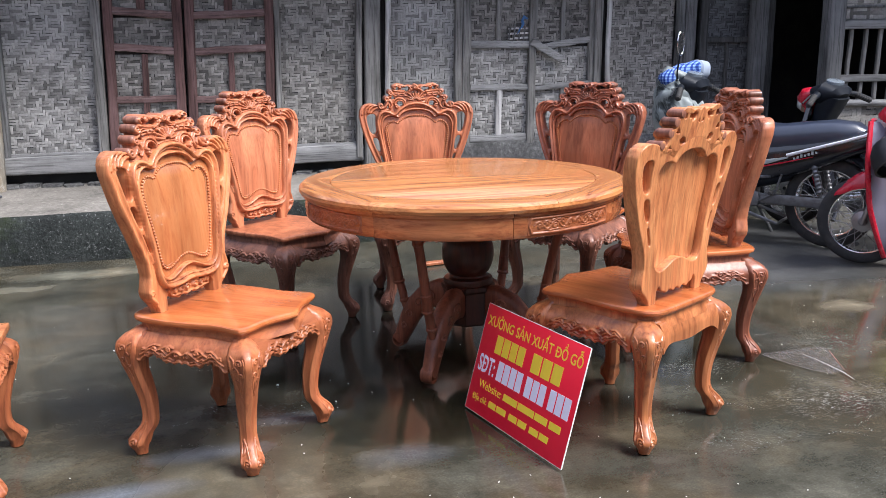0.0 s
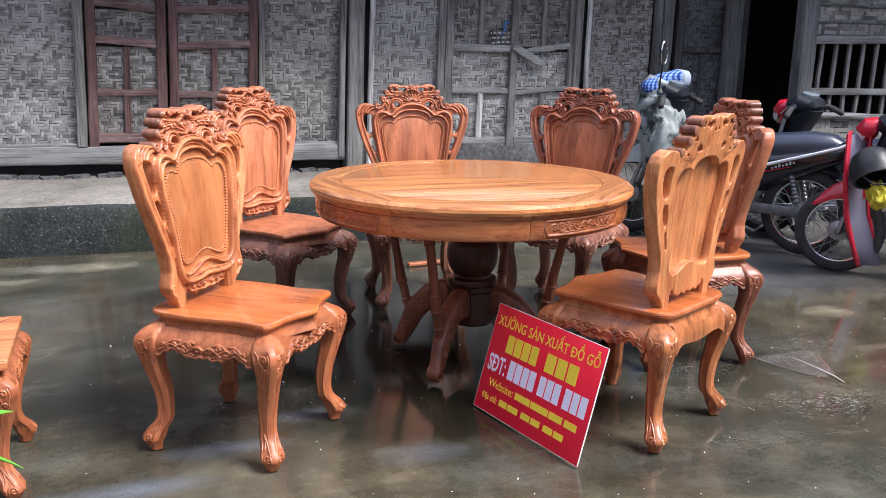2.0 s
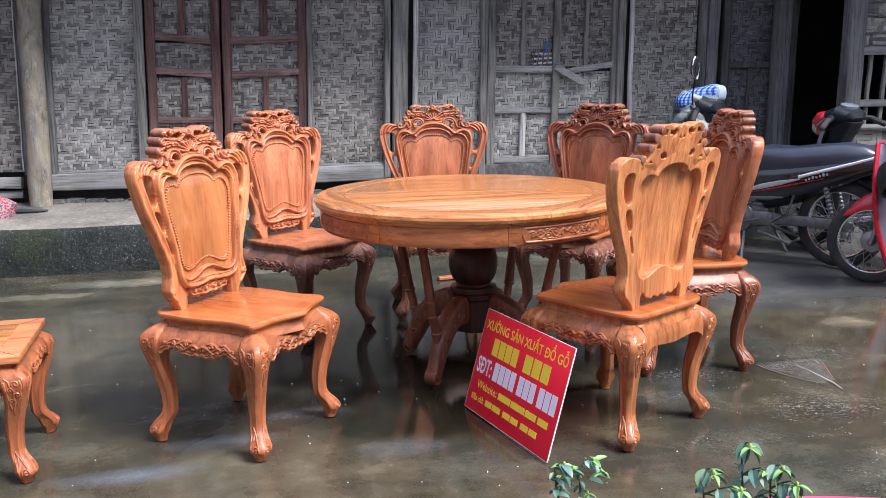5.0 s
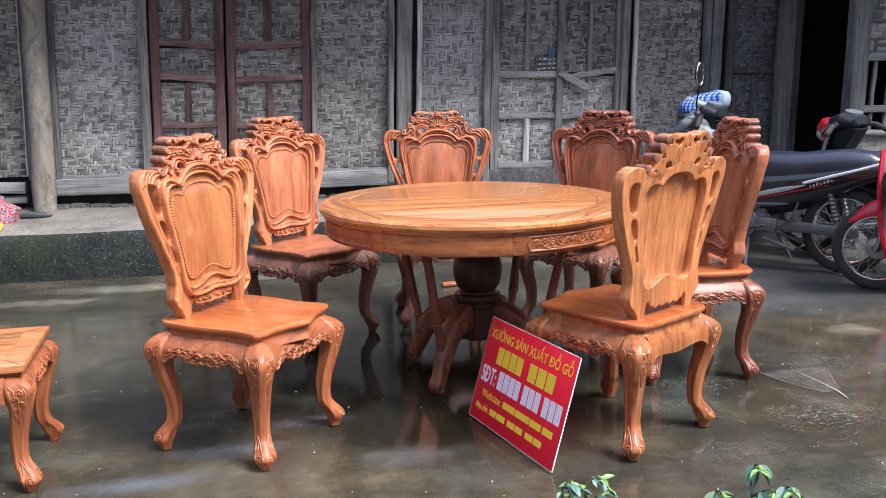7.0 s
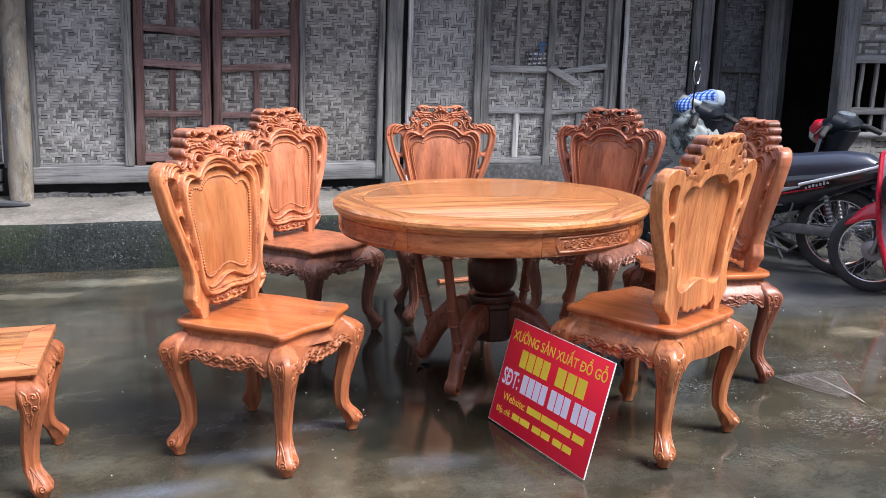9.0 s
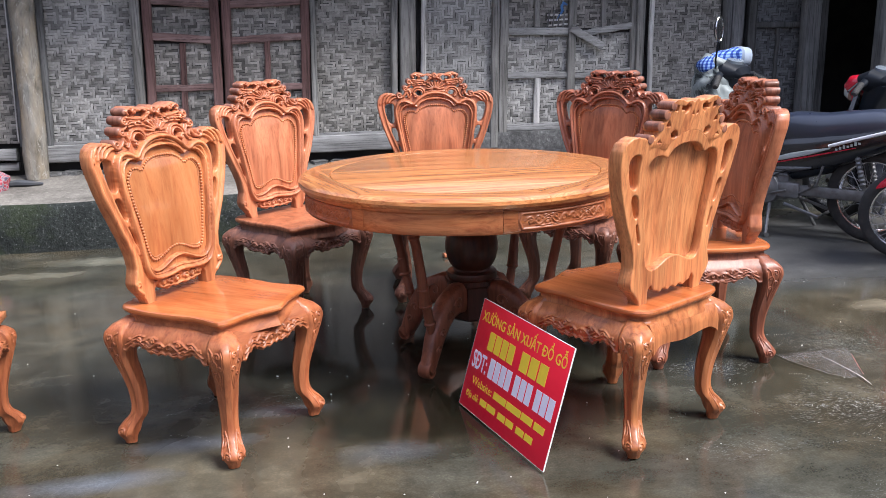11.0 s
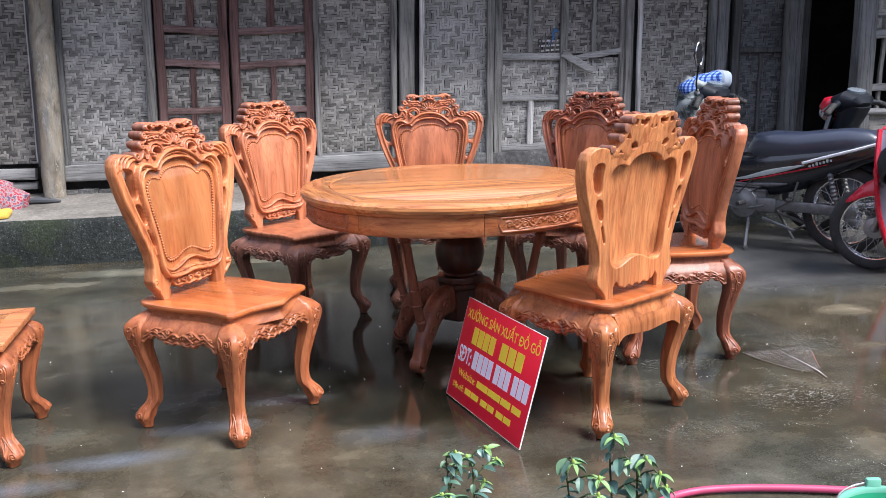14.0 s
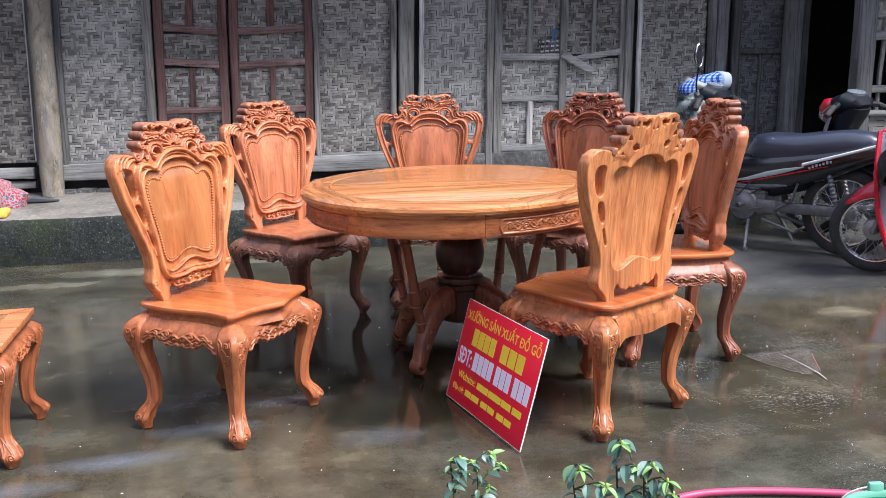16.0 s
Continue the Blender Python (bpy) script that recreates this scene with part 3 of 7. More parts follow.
# ground
def build_ground():
    xs = sorted({-400, -120, -40, -14, 14, 40, 120, 400, *[round(-6 + 0.25 * i, 2) for i in range(57)]})
    ys = sorted({-400, -120, -40, -12, 20, 60, 400, *[round(-4 + 0.25 * i, 2) for i in range(49)]})
    bm = bmesh.new()
    g = [[bm.verts.new((x, y, 0.006 * noise.noise((x * 0.7, y * 0.7, 0)) - 0.004 if abs(x) < 9 and -5 < y < 9 else -0.004)) for y in ys] for x in xs]
    for i in range(len(xs) - 1):
        for j in range(len(ys) - 1):
            bm.faces.new((g[i][j], g[i + 1][j], g[i + 1][j + 1], g[i][j + 1]))
    return solo("ground", bm, floor_mat, "wet brown concrete yard with puddles, stains and painted shade", "ground", kind="structure")


ground = build_ground()


def build_platform():
    bm = bmesh.new()
    n = 44
    rows = []
    for i in range(n + 1):
        x = -6.0 + 10.4 * i / n
        j = lambda k, a=0.012: a * noise.noise((x * 2.3, k * 3.7, 1.0))
        rows.append([bm.verts.new(p) for p in ((x, 5.97 + j(1), -0.05), (x, 5.965 + j(2), 0.13 + j(3)), (x, 5.975 + j(4), 0.275 + j(5)), (x, 6.0 + j(6), 0.306 + j(7, 0.006)), (x, 6.45, 0.325 + j(8, 0.008)), (x, 7.5, 0.345 + j(9, 0.008)), (x, 7.5, -0.05))])
    for a, b in zip(rows, rows[1:]):
        for k in range(7):
            bm.faces.new((a[k], b[k], b[(k + 1) % 7], a[(k + 1) % 7]))
    bm.faces.new(rows[0])
    bm.faces.new(list(reversed(rows[-1])))
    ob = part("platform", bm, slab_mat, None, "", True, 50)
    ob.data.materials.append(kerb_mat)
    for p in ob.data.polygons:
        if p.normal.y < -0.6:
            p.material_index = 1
    return tagged(ob, "raised worn concrete veranda with a dark mossy edge", "platform", kind="structure")


build_platform()


# woven panels
def weave_mesh(x0, x1, z0, z1, y, cell=0.021, style="twill", seed=0):
    rnd = random.Random(seed)
    nx, nz = max(2, int((x1 - x0) / cell)), max(2, int((z1 - z0) / cell))
    cx, cz = (x1 - x0) / nx, (z1 - z0) / nz
    shift = []
    s, d = 0, 1
    for j in range(nz):
        shift.append(s)
        s += d
        if rnd.random() < 0.2:
            d = -d
    cshift = [0] * nx
    if style == "herringbone":
        shift = list(range(nz))
        c, d = 0, 1
        for i in range(nx):
            cshift[i] = c
            if (i + 1) % 5 == 0:
                d = -d
            c += d
        over = lambda i, j: (cshift[i] + shift[j]) % 6 < 3
    else:
        over = lambda i, j: (i + shift[j]) % 5 < 3
    verts, faces = [], []

    def strip(ax, az, bx, bz, horizontal):
        k = len(verts)
        jy = rnd.uniform(-0.0008, 0.0008)
        w = 0.485 * (cz if horizontal else cx) * rnd.uniform(0.8, 1.02)
        slip = rnd.uniform(-0.0016, 0.0016)
        for s, h in ((0, 0.0), (0.2, 0.0042), (0.8, 0.0042), (1, 0.0)):
            px, pz = ax + (bx - ax) * s, az + (bz - az) * s
            px += rnd.uniform(-0.0008, 0.0008)
            if horizontal:
                verts.extend(((px, y - h - jy, pz - w + slip), (px, y - h - jy - 0.001, pz + w + slip)))
            else:
                verts.extend(((px + w + slip, y - h - jy, pz), (px - w + slip, y - h - jy - 0.001, pz)))
        for q in range(3):
            a = k + 2 * q
            faces.append((a, a + 2, a + 3, a + 1))

    for j in range(nz):
        i = 0
        while i < nx:
            if over(i, j):
                e = i
                while e < nx and over(e, j):
                    e += 1
                strip(x0 + i * cx - 0.1 * cx * (i > 0), z0 + (j + 0.5) * cz, x0 + e * cx + 0.1 * cx * (e < nx), z0 + (j + 0.5) * cz, True)
                i = e
            else:
                i += 1
    for i in range(nx):
        j = 0
        while j < nz:
            if not over(i, j):
                e = j
                while e < nz and not over(i, e):
                    e += 1
                strip(x0 + (i + 0.5) * cx, z0 + j * cz - 0.1 * cz * (j > 0), x0 + (i + 0.5) * cx, z0 + e * cz + 0.1 * cz * (e < nz), False)
                j = e
            else:
                j += 1
    return verts, faces


def woven_panel(parent, x0, x1, z0, z1, y, mat, cell=0.021, style="twill", seed=0, label=""):
    b = part("backing", boxed(x0, x1, y + 0.002, y + 0.02, z0, z1, bevel=0), unlit_black, parent, "", False)
    w = part("weave", weave_mesh(x0, x1, z0, z1, y, cell, style, seed), mat, parent, label, True, 80)
    return tagged(w, kind="stuff")


TOP = 2.75
house_wall = thing("wall_back", pose(0, 0, 0), "old house wall of woven bamboo panels in grey timber frames", "wall", kind="structure")
woven_panel(house_wall, -4.2, -1.55, 0.58, TOP, WALL + 0.01, weave_dusky, 0.0205, "twill", 3)
woven_panel(house_wall, -1.40, -0.735, 0.56, TOP, WALL + 0.01, weave_grey, 0.0205, "twill", 5, "greyed woven bamboo mat")
woven_panel(house_wall, 0.60, 1.20, 0.55, TOP, WALL + 0.01, weave_brown, 0.0205, "twill", 8, "browned woven bamboo mat")
woven_panel(house_wall, 1.42, 1.99, 0.5, TOP, WALL + 0.0, weave_herring, 0.0205, "herringbone", 9, "herringbone woven bamboo mat")
woven_panel(house_wall, 3.27, 3.87, 0.35, TOP, WALL + 0.01, weave_brown, 0.0205, "twill", 13)
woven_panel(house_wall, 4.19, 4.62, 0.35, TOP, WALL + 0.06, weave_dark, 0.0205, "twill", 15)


def timber(parent, name, a, b, w, t, mat, seed, label="", jit=0.004, n=10, power=5):
    bm = bmesh.new()
    rough_bar(bm, a, b, w, t, seed, n, jit, (0, 1, 0), power)
    return part(name, bm, mat, parent, label)


B = WALL
timber(house_wall, "sill_beam", (-1.44, B - 0.02, 0.495), (1.22, B - 0.02, 0.483), 0.135, 0.09, old_wood_x, 21, "grey weathered sill beam")
timber(house_wall, "sill_beam", (-4.2, B - 0.02, 0.53), (-1.6, B - 0.02, 0.5), 0.085, 0.08, old_wood_x, 22)
timber(house_wall, "sill_strip", (-1.44, B - 0.035, 0.572), (-0.72, B - 0.035, 0.57), 0.022, 0.02, old_wood_x, 23)
timber(house_wall, "sill_strip", (0.58, B - 0.035, 0.562), (1.22, B - 0.035, 0.553), 0.022, 0.02, old_wood_x, 24)
timber(house_wall, "lower_board", (-4.2, B - 0.0, 0.42), (-1.6, B - 0.0, 0.41), 0.06, 0.05, old_wood_x, 25)
timber(house_wall, "frame_post", (-1.36, B - 0.03, 0.56), (-1.36, B - 0.03, TOP), 0.05, 0.05, mid_wood_z, 26, "brown weathered stile")
timber(house_wall, "frame_post", (-1.552, B - 0.03, 0.56), (-1.552, B - 0.03, TOP), 0.042, 0.05, mid_wood_z, 42)
timber(house_wall, "edge_strip", (-1.575, B - 0.06, 0.6), (-1.575, B - 0.06, TOP), 0.009, 0.012, pale_pole, 43, "pale split strip", 0.002, 14)
timber(house_wall, "frame_post", (-0.70, B - 0.03, 0.56), (-0.70, B - 0.03, TOP), 0.07, 0.07, old_wood_z, 27)
timber(house_wall, "frame_post", (0.585, B - 0.03, 0.55), (0.57, B - 0.03, TOP), 0.045, 0.06, old_wood_z, 28)
timber(house_wall, "frame_post", (1.19, B - 0.04, 0.45), (1.19, B - 0.04, TOP), 0.05, 0.08, old_wood_z, 29, "cracked grey post")
timber(house_wall, "frame_post", (1.293, B - 0.05, 0.36), (1.293, B - 0.05, TOP), 0.125, 0.11, old_wood_z, 30, "cracked grey post")
timber(house_wall, "pale_pole", (1.413, B - 0.06, 0.36), (1.417, B - 0.06, TOP), 0.042, 0.042, pale_pole, 31, "pale bleached bamboo pole", 0.003, 12, 2)
timber(house_wall, "frame_post", (1.985, B - 0.03, 0.4), (1.99, B - 0.03, TOP), 0.06, 0.06, old_wood_z, 32)
timber(house_wall, "frame_post", (3.165, B - 0.03, 0.4), (3.17, B - 0.03, TOP), 0.065, 0.07, old_wood_z, 33)
timber(house_wall, "pale_pole", (3.265, B - 0.05, 0.36), (3.245, B - 0.05, TOP), 0.044, 0.044, pale_pole, 34, "pale bleached bamboo pole", 0.003, 12, 2)
timber(house_wall, "frame_post", (3.90, B - 0.04, 0.34), (3.90, B - 0.04, TOP), 0.06, 0.07, mid_wood_z, 35)
timber(house_wall, "frame_post", (3.99, B - 0.02, 0.34), (3.99, B - 0.02, TOP), 0.11, 0.1, mid_wood_z, 36)
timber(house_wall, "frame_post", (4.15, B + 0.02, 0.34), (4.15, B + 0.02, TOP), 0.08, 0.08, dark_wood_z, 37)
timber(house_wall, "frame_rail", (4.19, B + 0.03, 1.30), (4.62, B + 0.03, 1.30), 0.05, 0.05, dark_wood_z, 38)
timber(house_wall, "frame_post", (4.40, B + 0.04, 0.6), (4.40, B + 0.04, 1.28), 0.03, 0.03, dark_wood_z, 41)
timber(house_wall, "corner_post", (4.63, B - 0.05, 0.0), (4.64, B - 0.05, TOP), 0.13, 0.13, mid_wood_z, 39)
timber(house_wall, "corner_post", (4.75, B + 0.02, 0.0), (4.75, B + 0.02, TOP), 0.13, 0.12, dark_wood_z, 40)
part("plinth", boxed(1.22, 4.62, B - 0.05, B + 0.1, 0.3, 0.52, bevel=0.015), plinth_mat, house_wall, "patched mortar plinth")
part("under_gap", boxed(-4.2, 1.25, B + 0.06, B + 0.3, 0.3, 0.6, bevel=0), unlit_black, house_wall)
part("back_boards", boxed(-4.2, 4.7, B + 0.085, B + 0.13, 0.3, TOP, bevel=0), dark_wood_z, house_wall)


def rubble():
    rnd = random.Random(5)
    x = -1.35
    while x < 1.2:
        L, h = rnd.uniform(0.05, 0.16), rnd.uniform(0.004, 0.022)
        bm = bmesh.new()
        box(bm, -L / 2, L / 2, -0.05, 0.05, -0.02, h, 0.004)
        bmesh.ops.subdivide_edges(bm, edges=bm.edges, cuts=1, use_grid_fill=True)
        for v in bm.verts:
            v.co += Vector((rnd.uniform(-1, 1), rnd.uniform(-1, 1), rnd.uniform(-0.6, 0.6))) * 0.005
        st = part("stone", bm, plinth_mat, house_wall)
        st.matrix_basis = pose(x, B - 0.04, 0.345, 0, 0, rnd.uniform(-20, 20))
        x += L + rnd.uniform(0.0, 0.05)


rubble()

# round porch post
bm = bmesh.new()
rough_bar(bm, (-1.482, 6.94, 0.335), (-1.40, 6.94, TOP), 0.165, 0.165, 51, 14, 0.005, (0, 1, 0), 2)
solo("porch_post", bm, log_wood, "round weathered grey log post on the veranda", "post", kind="structure")


# red double door
def red_leaf(parent, x0, x1, lean, seed, lift=0.0):
    y = B - 0.02
    leaf = part("door_leaf", boxed(x0 + 0.04, x1 - 0.04, y + 0.028, y + 0.034, 0.57, TOP - 0.1, bevel=0), unlit_black, parent)
    timber(leaf, "stile", (x0 + 0.035, y, 0.555), (x0 + 0.03, y, TOP - 0.1), 0.07, 0.045, red_wood, seed)
    timber(leaf, "stile", (x1 - 0.035, y, 0.555), (x1 - 0.035, y, TOP - 0.1), 0.07, 0.045, red_wood, seed + 1)
    xm = (x0 + x1) / 2
    for z, h, dz in ((0.60, 0.07, 0), (0.93, 0.05, 0), (1.292, 0.056, lean), (1.548, 0.056, lean), (2.2, 0.06, lean)):
        timber(leaf, "rail", (x0 + 0.05, y + 0.003, z - dz / 2 + lift), (x1 - 0.05, y + 0.003, z + dz / 2 + lift), h, 0.04, red_wood_x, seed + 3 + int(z * 10))
    timber(leaf, "mullion", (xm - 0.005, y + 0.005, 0.63), (xm, y + 0.005, 1.27), 0.045, 0.035, red_wood, seed + 20)
    timber(leaf, "mullion", (xm - 0.01, y + 0.005, 1.575), (xm, y + 0.005, 2.2), 0.06, 0.035, red_wood, seed + 21)
    for k, (a, b2, z0, z1) in enumerate(((x0 + 0.06, xm - 0.015, 0.63, 1.27), (xm + 0.015, x1 - 0.06, 0.63, 1.27), (x0 + 0.06, x1 - 0.06, 1.31, 1.53), (x0 + 0.06, xm - 0.02, 1.57, 2.2), (xm + 0.02, x1 - 0.06, 1.57, 2.2))):
        tagged(part("weave", weave_mesh(a, b2, z0, z1, y + 0.02, 0.0205, "twill", seed + 30 + k), weave_dusky, leaf, "", True, 80), kind="stuff")
    return leaf


door = thing("door_1", pose(0, 0, 0), "closed faded red double door with woven bamboo infill", "door", kind="structure")
red_leaf(door, -0.655, -0.105, -0.045, 100, 0.014)
red_leaf(door, -0.085, 0.555, 0.02, 200)


# grey shuttered window door
def grey_shutters():
    d = thing("door_2", pose(0, 0, 0), "grey timber shutter door with woven panels and a loose plank", "door", kind="structure")
    y = B - 0.02
    timber(d, "stile", (2.055, y, 0.5), (2.055, y, TOP - 0.1), 0.07, 0.05, old_wood_z, 301)
    timber(d, "stile", (2.60, y - 0.01, 0.5), (2.615, y - 0.01, TOP - 0.1), 0.065, 0.05, old_wood_z, 302)
    timber(d, "stile", (3.115, y, 0.5), (3.11, y, TOP - 0.1), 0.045, 0.045, old_wood_z, 303)
    for x0, x1, za, zb, h, sd in ((2.09, 2.58, 1.30, 1.285, 0.06, 1), (2.09, 2.58, 0.962, 0.952, 0.05, 2), (2.64, 3.1, 1.26, 1.325, 0.05, 3), (2.64, 3.1, 0.94, 0.975, 0.04, 4), (2.09, 2.58, 0.55, 0.55, 0.06, 5), (2.64, 3.1, 0.55, 0.55, 0.06, 6), (2.09, 3.1, 2.1, 2.1, 0.06, 7)):
        timber(d, "rail", (x0, y, za), (x1, y, zb), h, 0.04, old_wood_x, 310 + sd)
    timber(d, "mullion", (2.332, y + 0.003, 0.57), (2.336, y + 0.003, 0.94), 0.05, 0.03, pale_pole, 320, "", 0.002)
    timber(d, "mullion", (2.322, y + 0.003, 1.33), (2.325, y + 0.003, 2.1), 0.045, 0.03, old_wood_z, 321)
    timber(d, "mullion", (2.865, y + 0.003, 1.31), (2.87, y + 0.003, 2.1), 0.035, 0.03, old_wood_z, 322)
    timber(d, "mullion", (2.88, y + 0.003, 0.57), (2.88, y + 0.003, 0.94), 0.045, 0.03, old_wood_z, 323)
    timber(d, "loose_plank", (2.585, y - 0.045, 1.315), (2.855, y - 0.045, 1.165), 0.06, 0.02, old_wood_x, 324, "loose slanting plank")
    k = 0
    for a, b2 in ((2.08, 2.58), (2.63, 3.11)):
        for z0, z1 in ((0.57, 0.94), (0.965, 1.27), (1.31, 2.1)):
            k += 1
            # upper panels take the darker weave, the eaves' shade put into the colour
            tagged(part("weave", weave_mesh(a, b2, z0, z1, y + 0.02, 0.0205, "twill", 330 + k), weave_dusky if z0 > 1.3 else weave_grey, d, "", True, 80), kind="stuff")
    for k in range(3):
        timber(d, "broken_strip", (2.40, y - 0.004, 1.335 + 0.04 * k), (2.57, y - 0.004, 1.345 + 0.036 * k), 0.014, 0.006, pale_pole, 350 + k, "", 0.002, 5)
    for k in range(4):
        timber(d, "broken_strip", (2.405 + 0.042 * k, y - 0.009, 1.325), (2.415 + 0.042 * k, y - 0.009, 1.43 + 0.02 * (k % 2)), 0.012, 0.006, mid_wood_z, 356 + k, "", 0.002, 5)
    part("backing", boxed(2.05, 3.13, y + 0.026, y + 0.034, 0.5, TOP - 0.1, bevel=0), unlit_black, d)
    return d


shutters = grey_shutters()

rag_blue = painted("blue_plastic_scrap", (0.05, 0.16, 0.38), 0.5, dirt=0.3)
bm = bmesh.new()
sweep(bm, [(0, 0, 0), (0.012, -0.004, 0.03), (0.004, -0.006, 0.06), (0.02, -0.004, 0.085), (0.05, -0.003, 0.07)], [0.012, 0.026, 0.022, 0.03, 0.014], [0.008, 0.012, 0.01, 0.012, 0.006], (0, 1, 0), n=8)
sweep(bm, [(0.005, 0, 0.02), (-0.02, -0.004, -0.02), (-0.04, -0.003, -0.05)], [0.006, 0.008, 0.004], 0.005, (0, 1, 0), n=6)
solo("plastic_scrap", bm, rag_blue, "blue plastic scrap stuck in a broken woven panel", "scrap", pose(2.505, B - 0.04, 1.42))


def lean(thing_ob, per_metre, level=1.5):
    """The old frame has sunk sideways: its parts lean along the wall."""
    for ob in thing_ob.children_recursive:
        for v in ob.data.vertices:
            v.co.x += per_metre * (v.co.z - level) * max(0.4, 1 - 0.12 * max(0, v.co.x))


for leaning in (house_wall, door, shutters):
    lean(leaning, 0.033)

# passage with its darkness put into the wall colour, and the outhouse wall beside it
def build_passage():
    p = thing("wall_passage", pose(0, 0, 0), "passage walls behind the open doorway, coloured near black for its shade", "wall", kind="structure")
    part("far_wall", boxed(4.0, 7.2, 9.2, 9.3, 0, 3.0, bevel=0), unlit_black, p)
    part("side_wall", boxed(4.5, 4.6, 7.2, 9.2, 0, 3.0, bevel=0), unlit_black, p)
    part("side_wall", boxed(7.1, 7.2, 6.5, 9.2, 0, 3.0, bevel=0), unlit_black, p)
    part("upper_boards", boxed(4.6, 7.2, 6.45, 9.2, 2.5, 2.6, bevel=0), unlit_black, p)


build_passage()


def build_outhouse():
    w = thing("wall_outhouse", pose(0, 0, 0), "outhouse wall with a slatted timber window and woven mat", "wall", kind="structure")
    y = 6.3
    timber(w, "jamb", (4.79, y, 0.0), (4.835, y, 2.5), 0.15, 0.13, mid_wood_z, 401, "cracked grey jamb")
    timber(w, "top_rail", (4.80, y - 0.02, 1.395), (7.0, y - 0.02, 1.42), 0.07, 0.08, old_wood_x, 402)
    timber(w, "low_rail", (4.80, y - 0.02, 0.985), (7.0, y - 0.02, 0.96), 0.055, 0.06, old_wood_x, 403)
    for k in range(13):
        x = 4.97 + 0.136 * k
        timber(w, "slat", (x - 0.015, y, 0.5), (x + 0.018, y, 1.4), 0.032, 0.03, old_wood_z, 410 + k, "", 0.003, 6)
    timber(w, "bamboo_pole", (4.85, y - 0.05, 0.80), (7.0, y - 0.05, 0.72), 0.055, 0.055, old_wood_x, 430, "horizontal bamboo pole", 0.003, 10, 2)
    tagged(part("weave", weave_mesh(4.85, 7.0, 0.0, 0.78, y - 0.02, 0.045, "twill", 440), weave_brown, w, "split bamboo mat", True, 80), kind="stuff")
    part("mat_backing", boxed(4.85, 7.0, y - 0.01, y + 0.02, 0.0, 0.76, bevel=0), unlit_black, w)
    tagged(part("weave", weave_mesh(4.86, 7.0, 1.44, 2.6, y - 0.01, 0.03, "twill", 441), weave_brown, w, "flaking mud and bamboo panel", True, 80), kind="stuff")
    for k in range(7):
        z = 1.53 + 0.13 * k
        timber(w, "stick", (4.88, y - 0.025, z + 0.02 * math.sin(k * 2.3)), (7.0, y - 0.025, z + 0.02 * math.cos(k * 3.1)), 0.02, 0.014, mid_wood_z, 450 + k, "", 0.006, 14, 2)
    part("panel_backing", boxed(4.86, 7.0, y + 0.0, y + 0.05, 1.43, 2.6, bevel=0), old_wood_x, w)
    return w


build_outhouse()


# eaves over the veranda
def build_eaves():
    bm = bmesh.new()
    vs = [bm.verts.new(p) for p in ((-7, 6.2, 2.42), (7.5, 6.2, 2.42), (7.5, 10, 4.3), (-7, 10, 4.3), (-7, 6.2, 2.48), (7.5, 6.2, 2.48), (7.5, 10, 4.36), (-7, 10, 4.36))]
    for q in ((0, 1, 2, 3), (4, 7, 6, 5), (0, 4, 5, 1), (1, 5, 6, 2), (2, 6, 7, 3), (3, 7, 4, 0)):
        bm.faces.new([vs[i] for i in q])
    return solo("roof_eaves", bm, tile_mat, "dark tiled eaves shading the house wall", "roof", kind="structure", smooth=False)


build_eaves()


# unseen roof added to shade the right corner, unseen walls to block low sky
def build_outer():
    solo("roof_outhouse", boxed(4.2, 8.5, 5.2, 9.5, 2.62, 2.72, bevel=0), tile_mat, "dark roof slab added out of view to shade the right corner", "roof", kind="structure", smooth=False)
    solo("wall_left", boxed(-6.3, -6.0, -9, 9, 0, 4.2, bevel=0), plinth_mat, "plain dark wall added out of view to block low sky light", "wall", kind="structure", smooth=False)
    solo("wall_right", boxed(8.6, 8.9, -9, 9, 0, 3.0, bevel=0), plinth_mat, "plain dark wall added out of view to block low sky light", "wall", kind="structure", smooth=False)
    solo("wall_behind", boxed(-6.3, 8.9, -9.3, -9, 0, 3.6, bevel=0), plinth_mat, "plain dark wall added out of view to block low sky light", "wall", kind="structure", smooth=False)


build_outer()

# ---- chairs ----
def rake(z):
    """How far the backrest leans back at a height."""
    return -lerp_table([(0.44, 0.126), (0.52, 0.13), (0.60, 0.132), (0.75, 0.142), (0.9, 0.16), (1.0, 0.178), (1.13, 0.206)], z)


def back_point(x, z, h=0.0):
    return Vector((x, rake(z) + h - 0.012 * (1 - (x / 0.3) ** 2), z))


# half outlines of the backrest, from its foot to its middle
STILE_OUT = [(0.160, 0.468), (0.166, 0.49), (0.184, 0.512), (0.204, 0.532), (0.211, 0.552), (0.205, 0.574), (0.197, 0.60), (0.203, 0.645), (0.221, 0.695), (0.243, 0.745), (0.265, 0.80), (0.284, 0.855), (0.297, 0.905), (0.304, 0.942), (0.302, 0.97), (0.291, 0.992), (0.27, 1.006), (0.244, 1.010), (0.214, 1.004), (0.19, 0.992)]
FRAME_OUT = [(0.0, 0.552), (0.05, 0.546), (0.10, 0.545), (0.138, 0.556), (0.160, 0.59), (0.168, 0.63), (0.176, 0.68), (0.189, 0.76), (0.203, 0.835), (0.213, 0.895), (0.213, 0.925), (0.204, 0.95), (0.188, 0.967), (0.165, 0.973), (0.14, 0.968), (0.117, 0.957), (0.095, 0.978), (0.06, 1.0), (0.03, 1.010), (0.0, 1.013)]
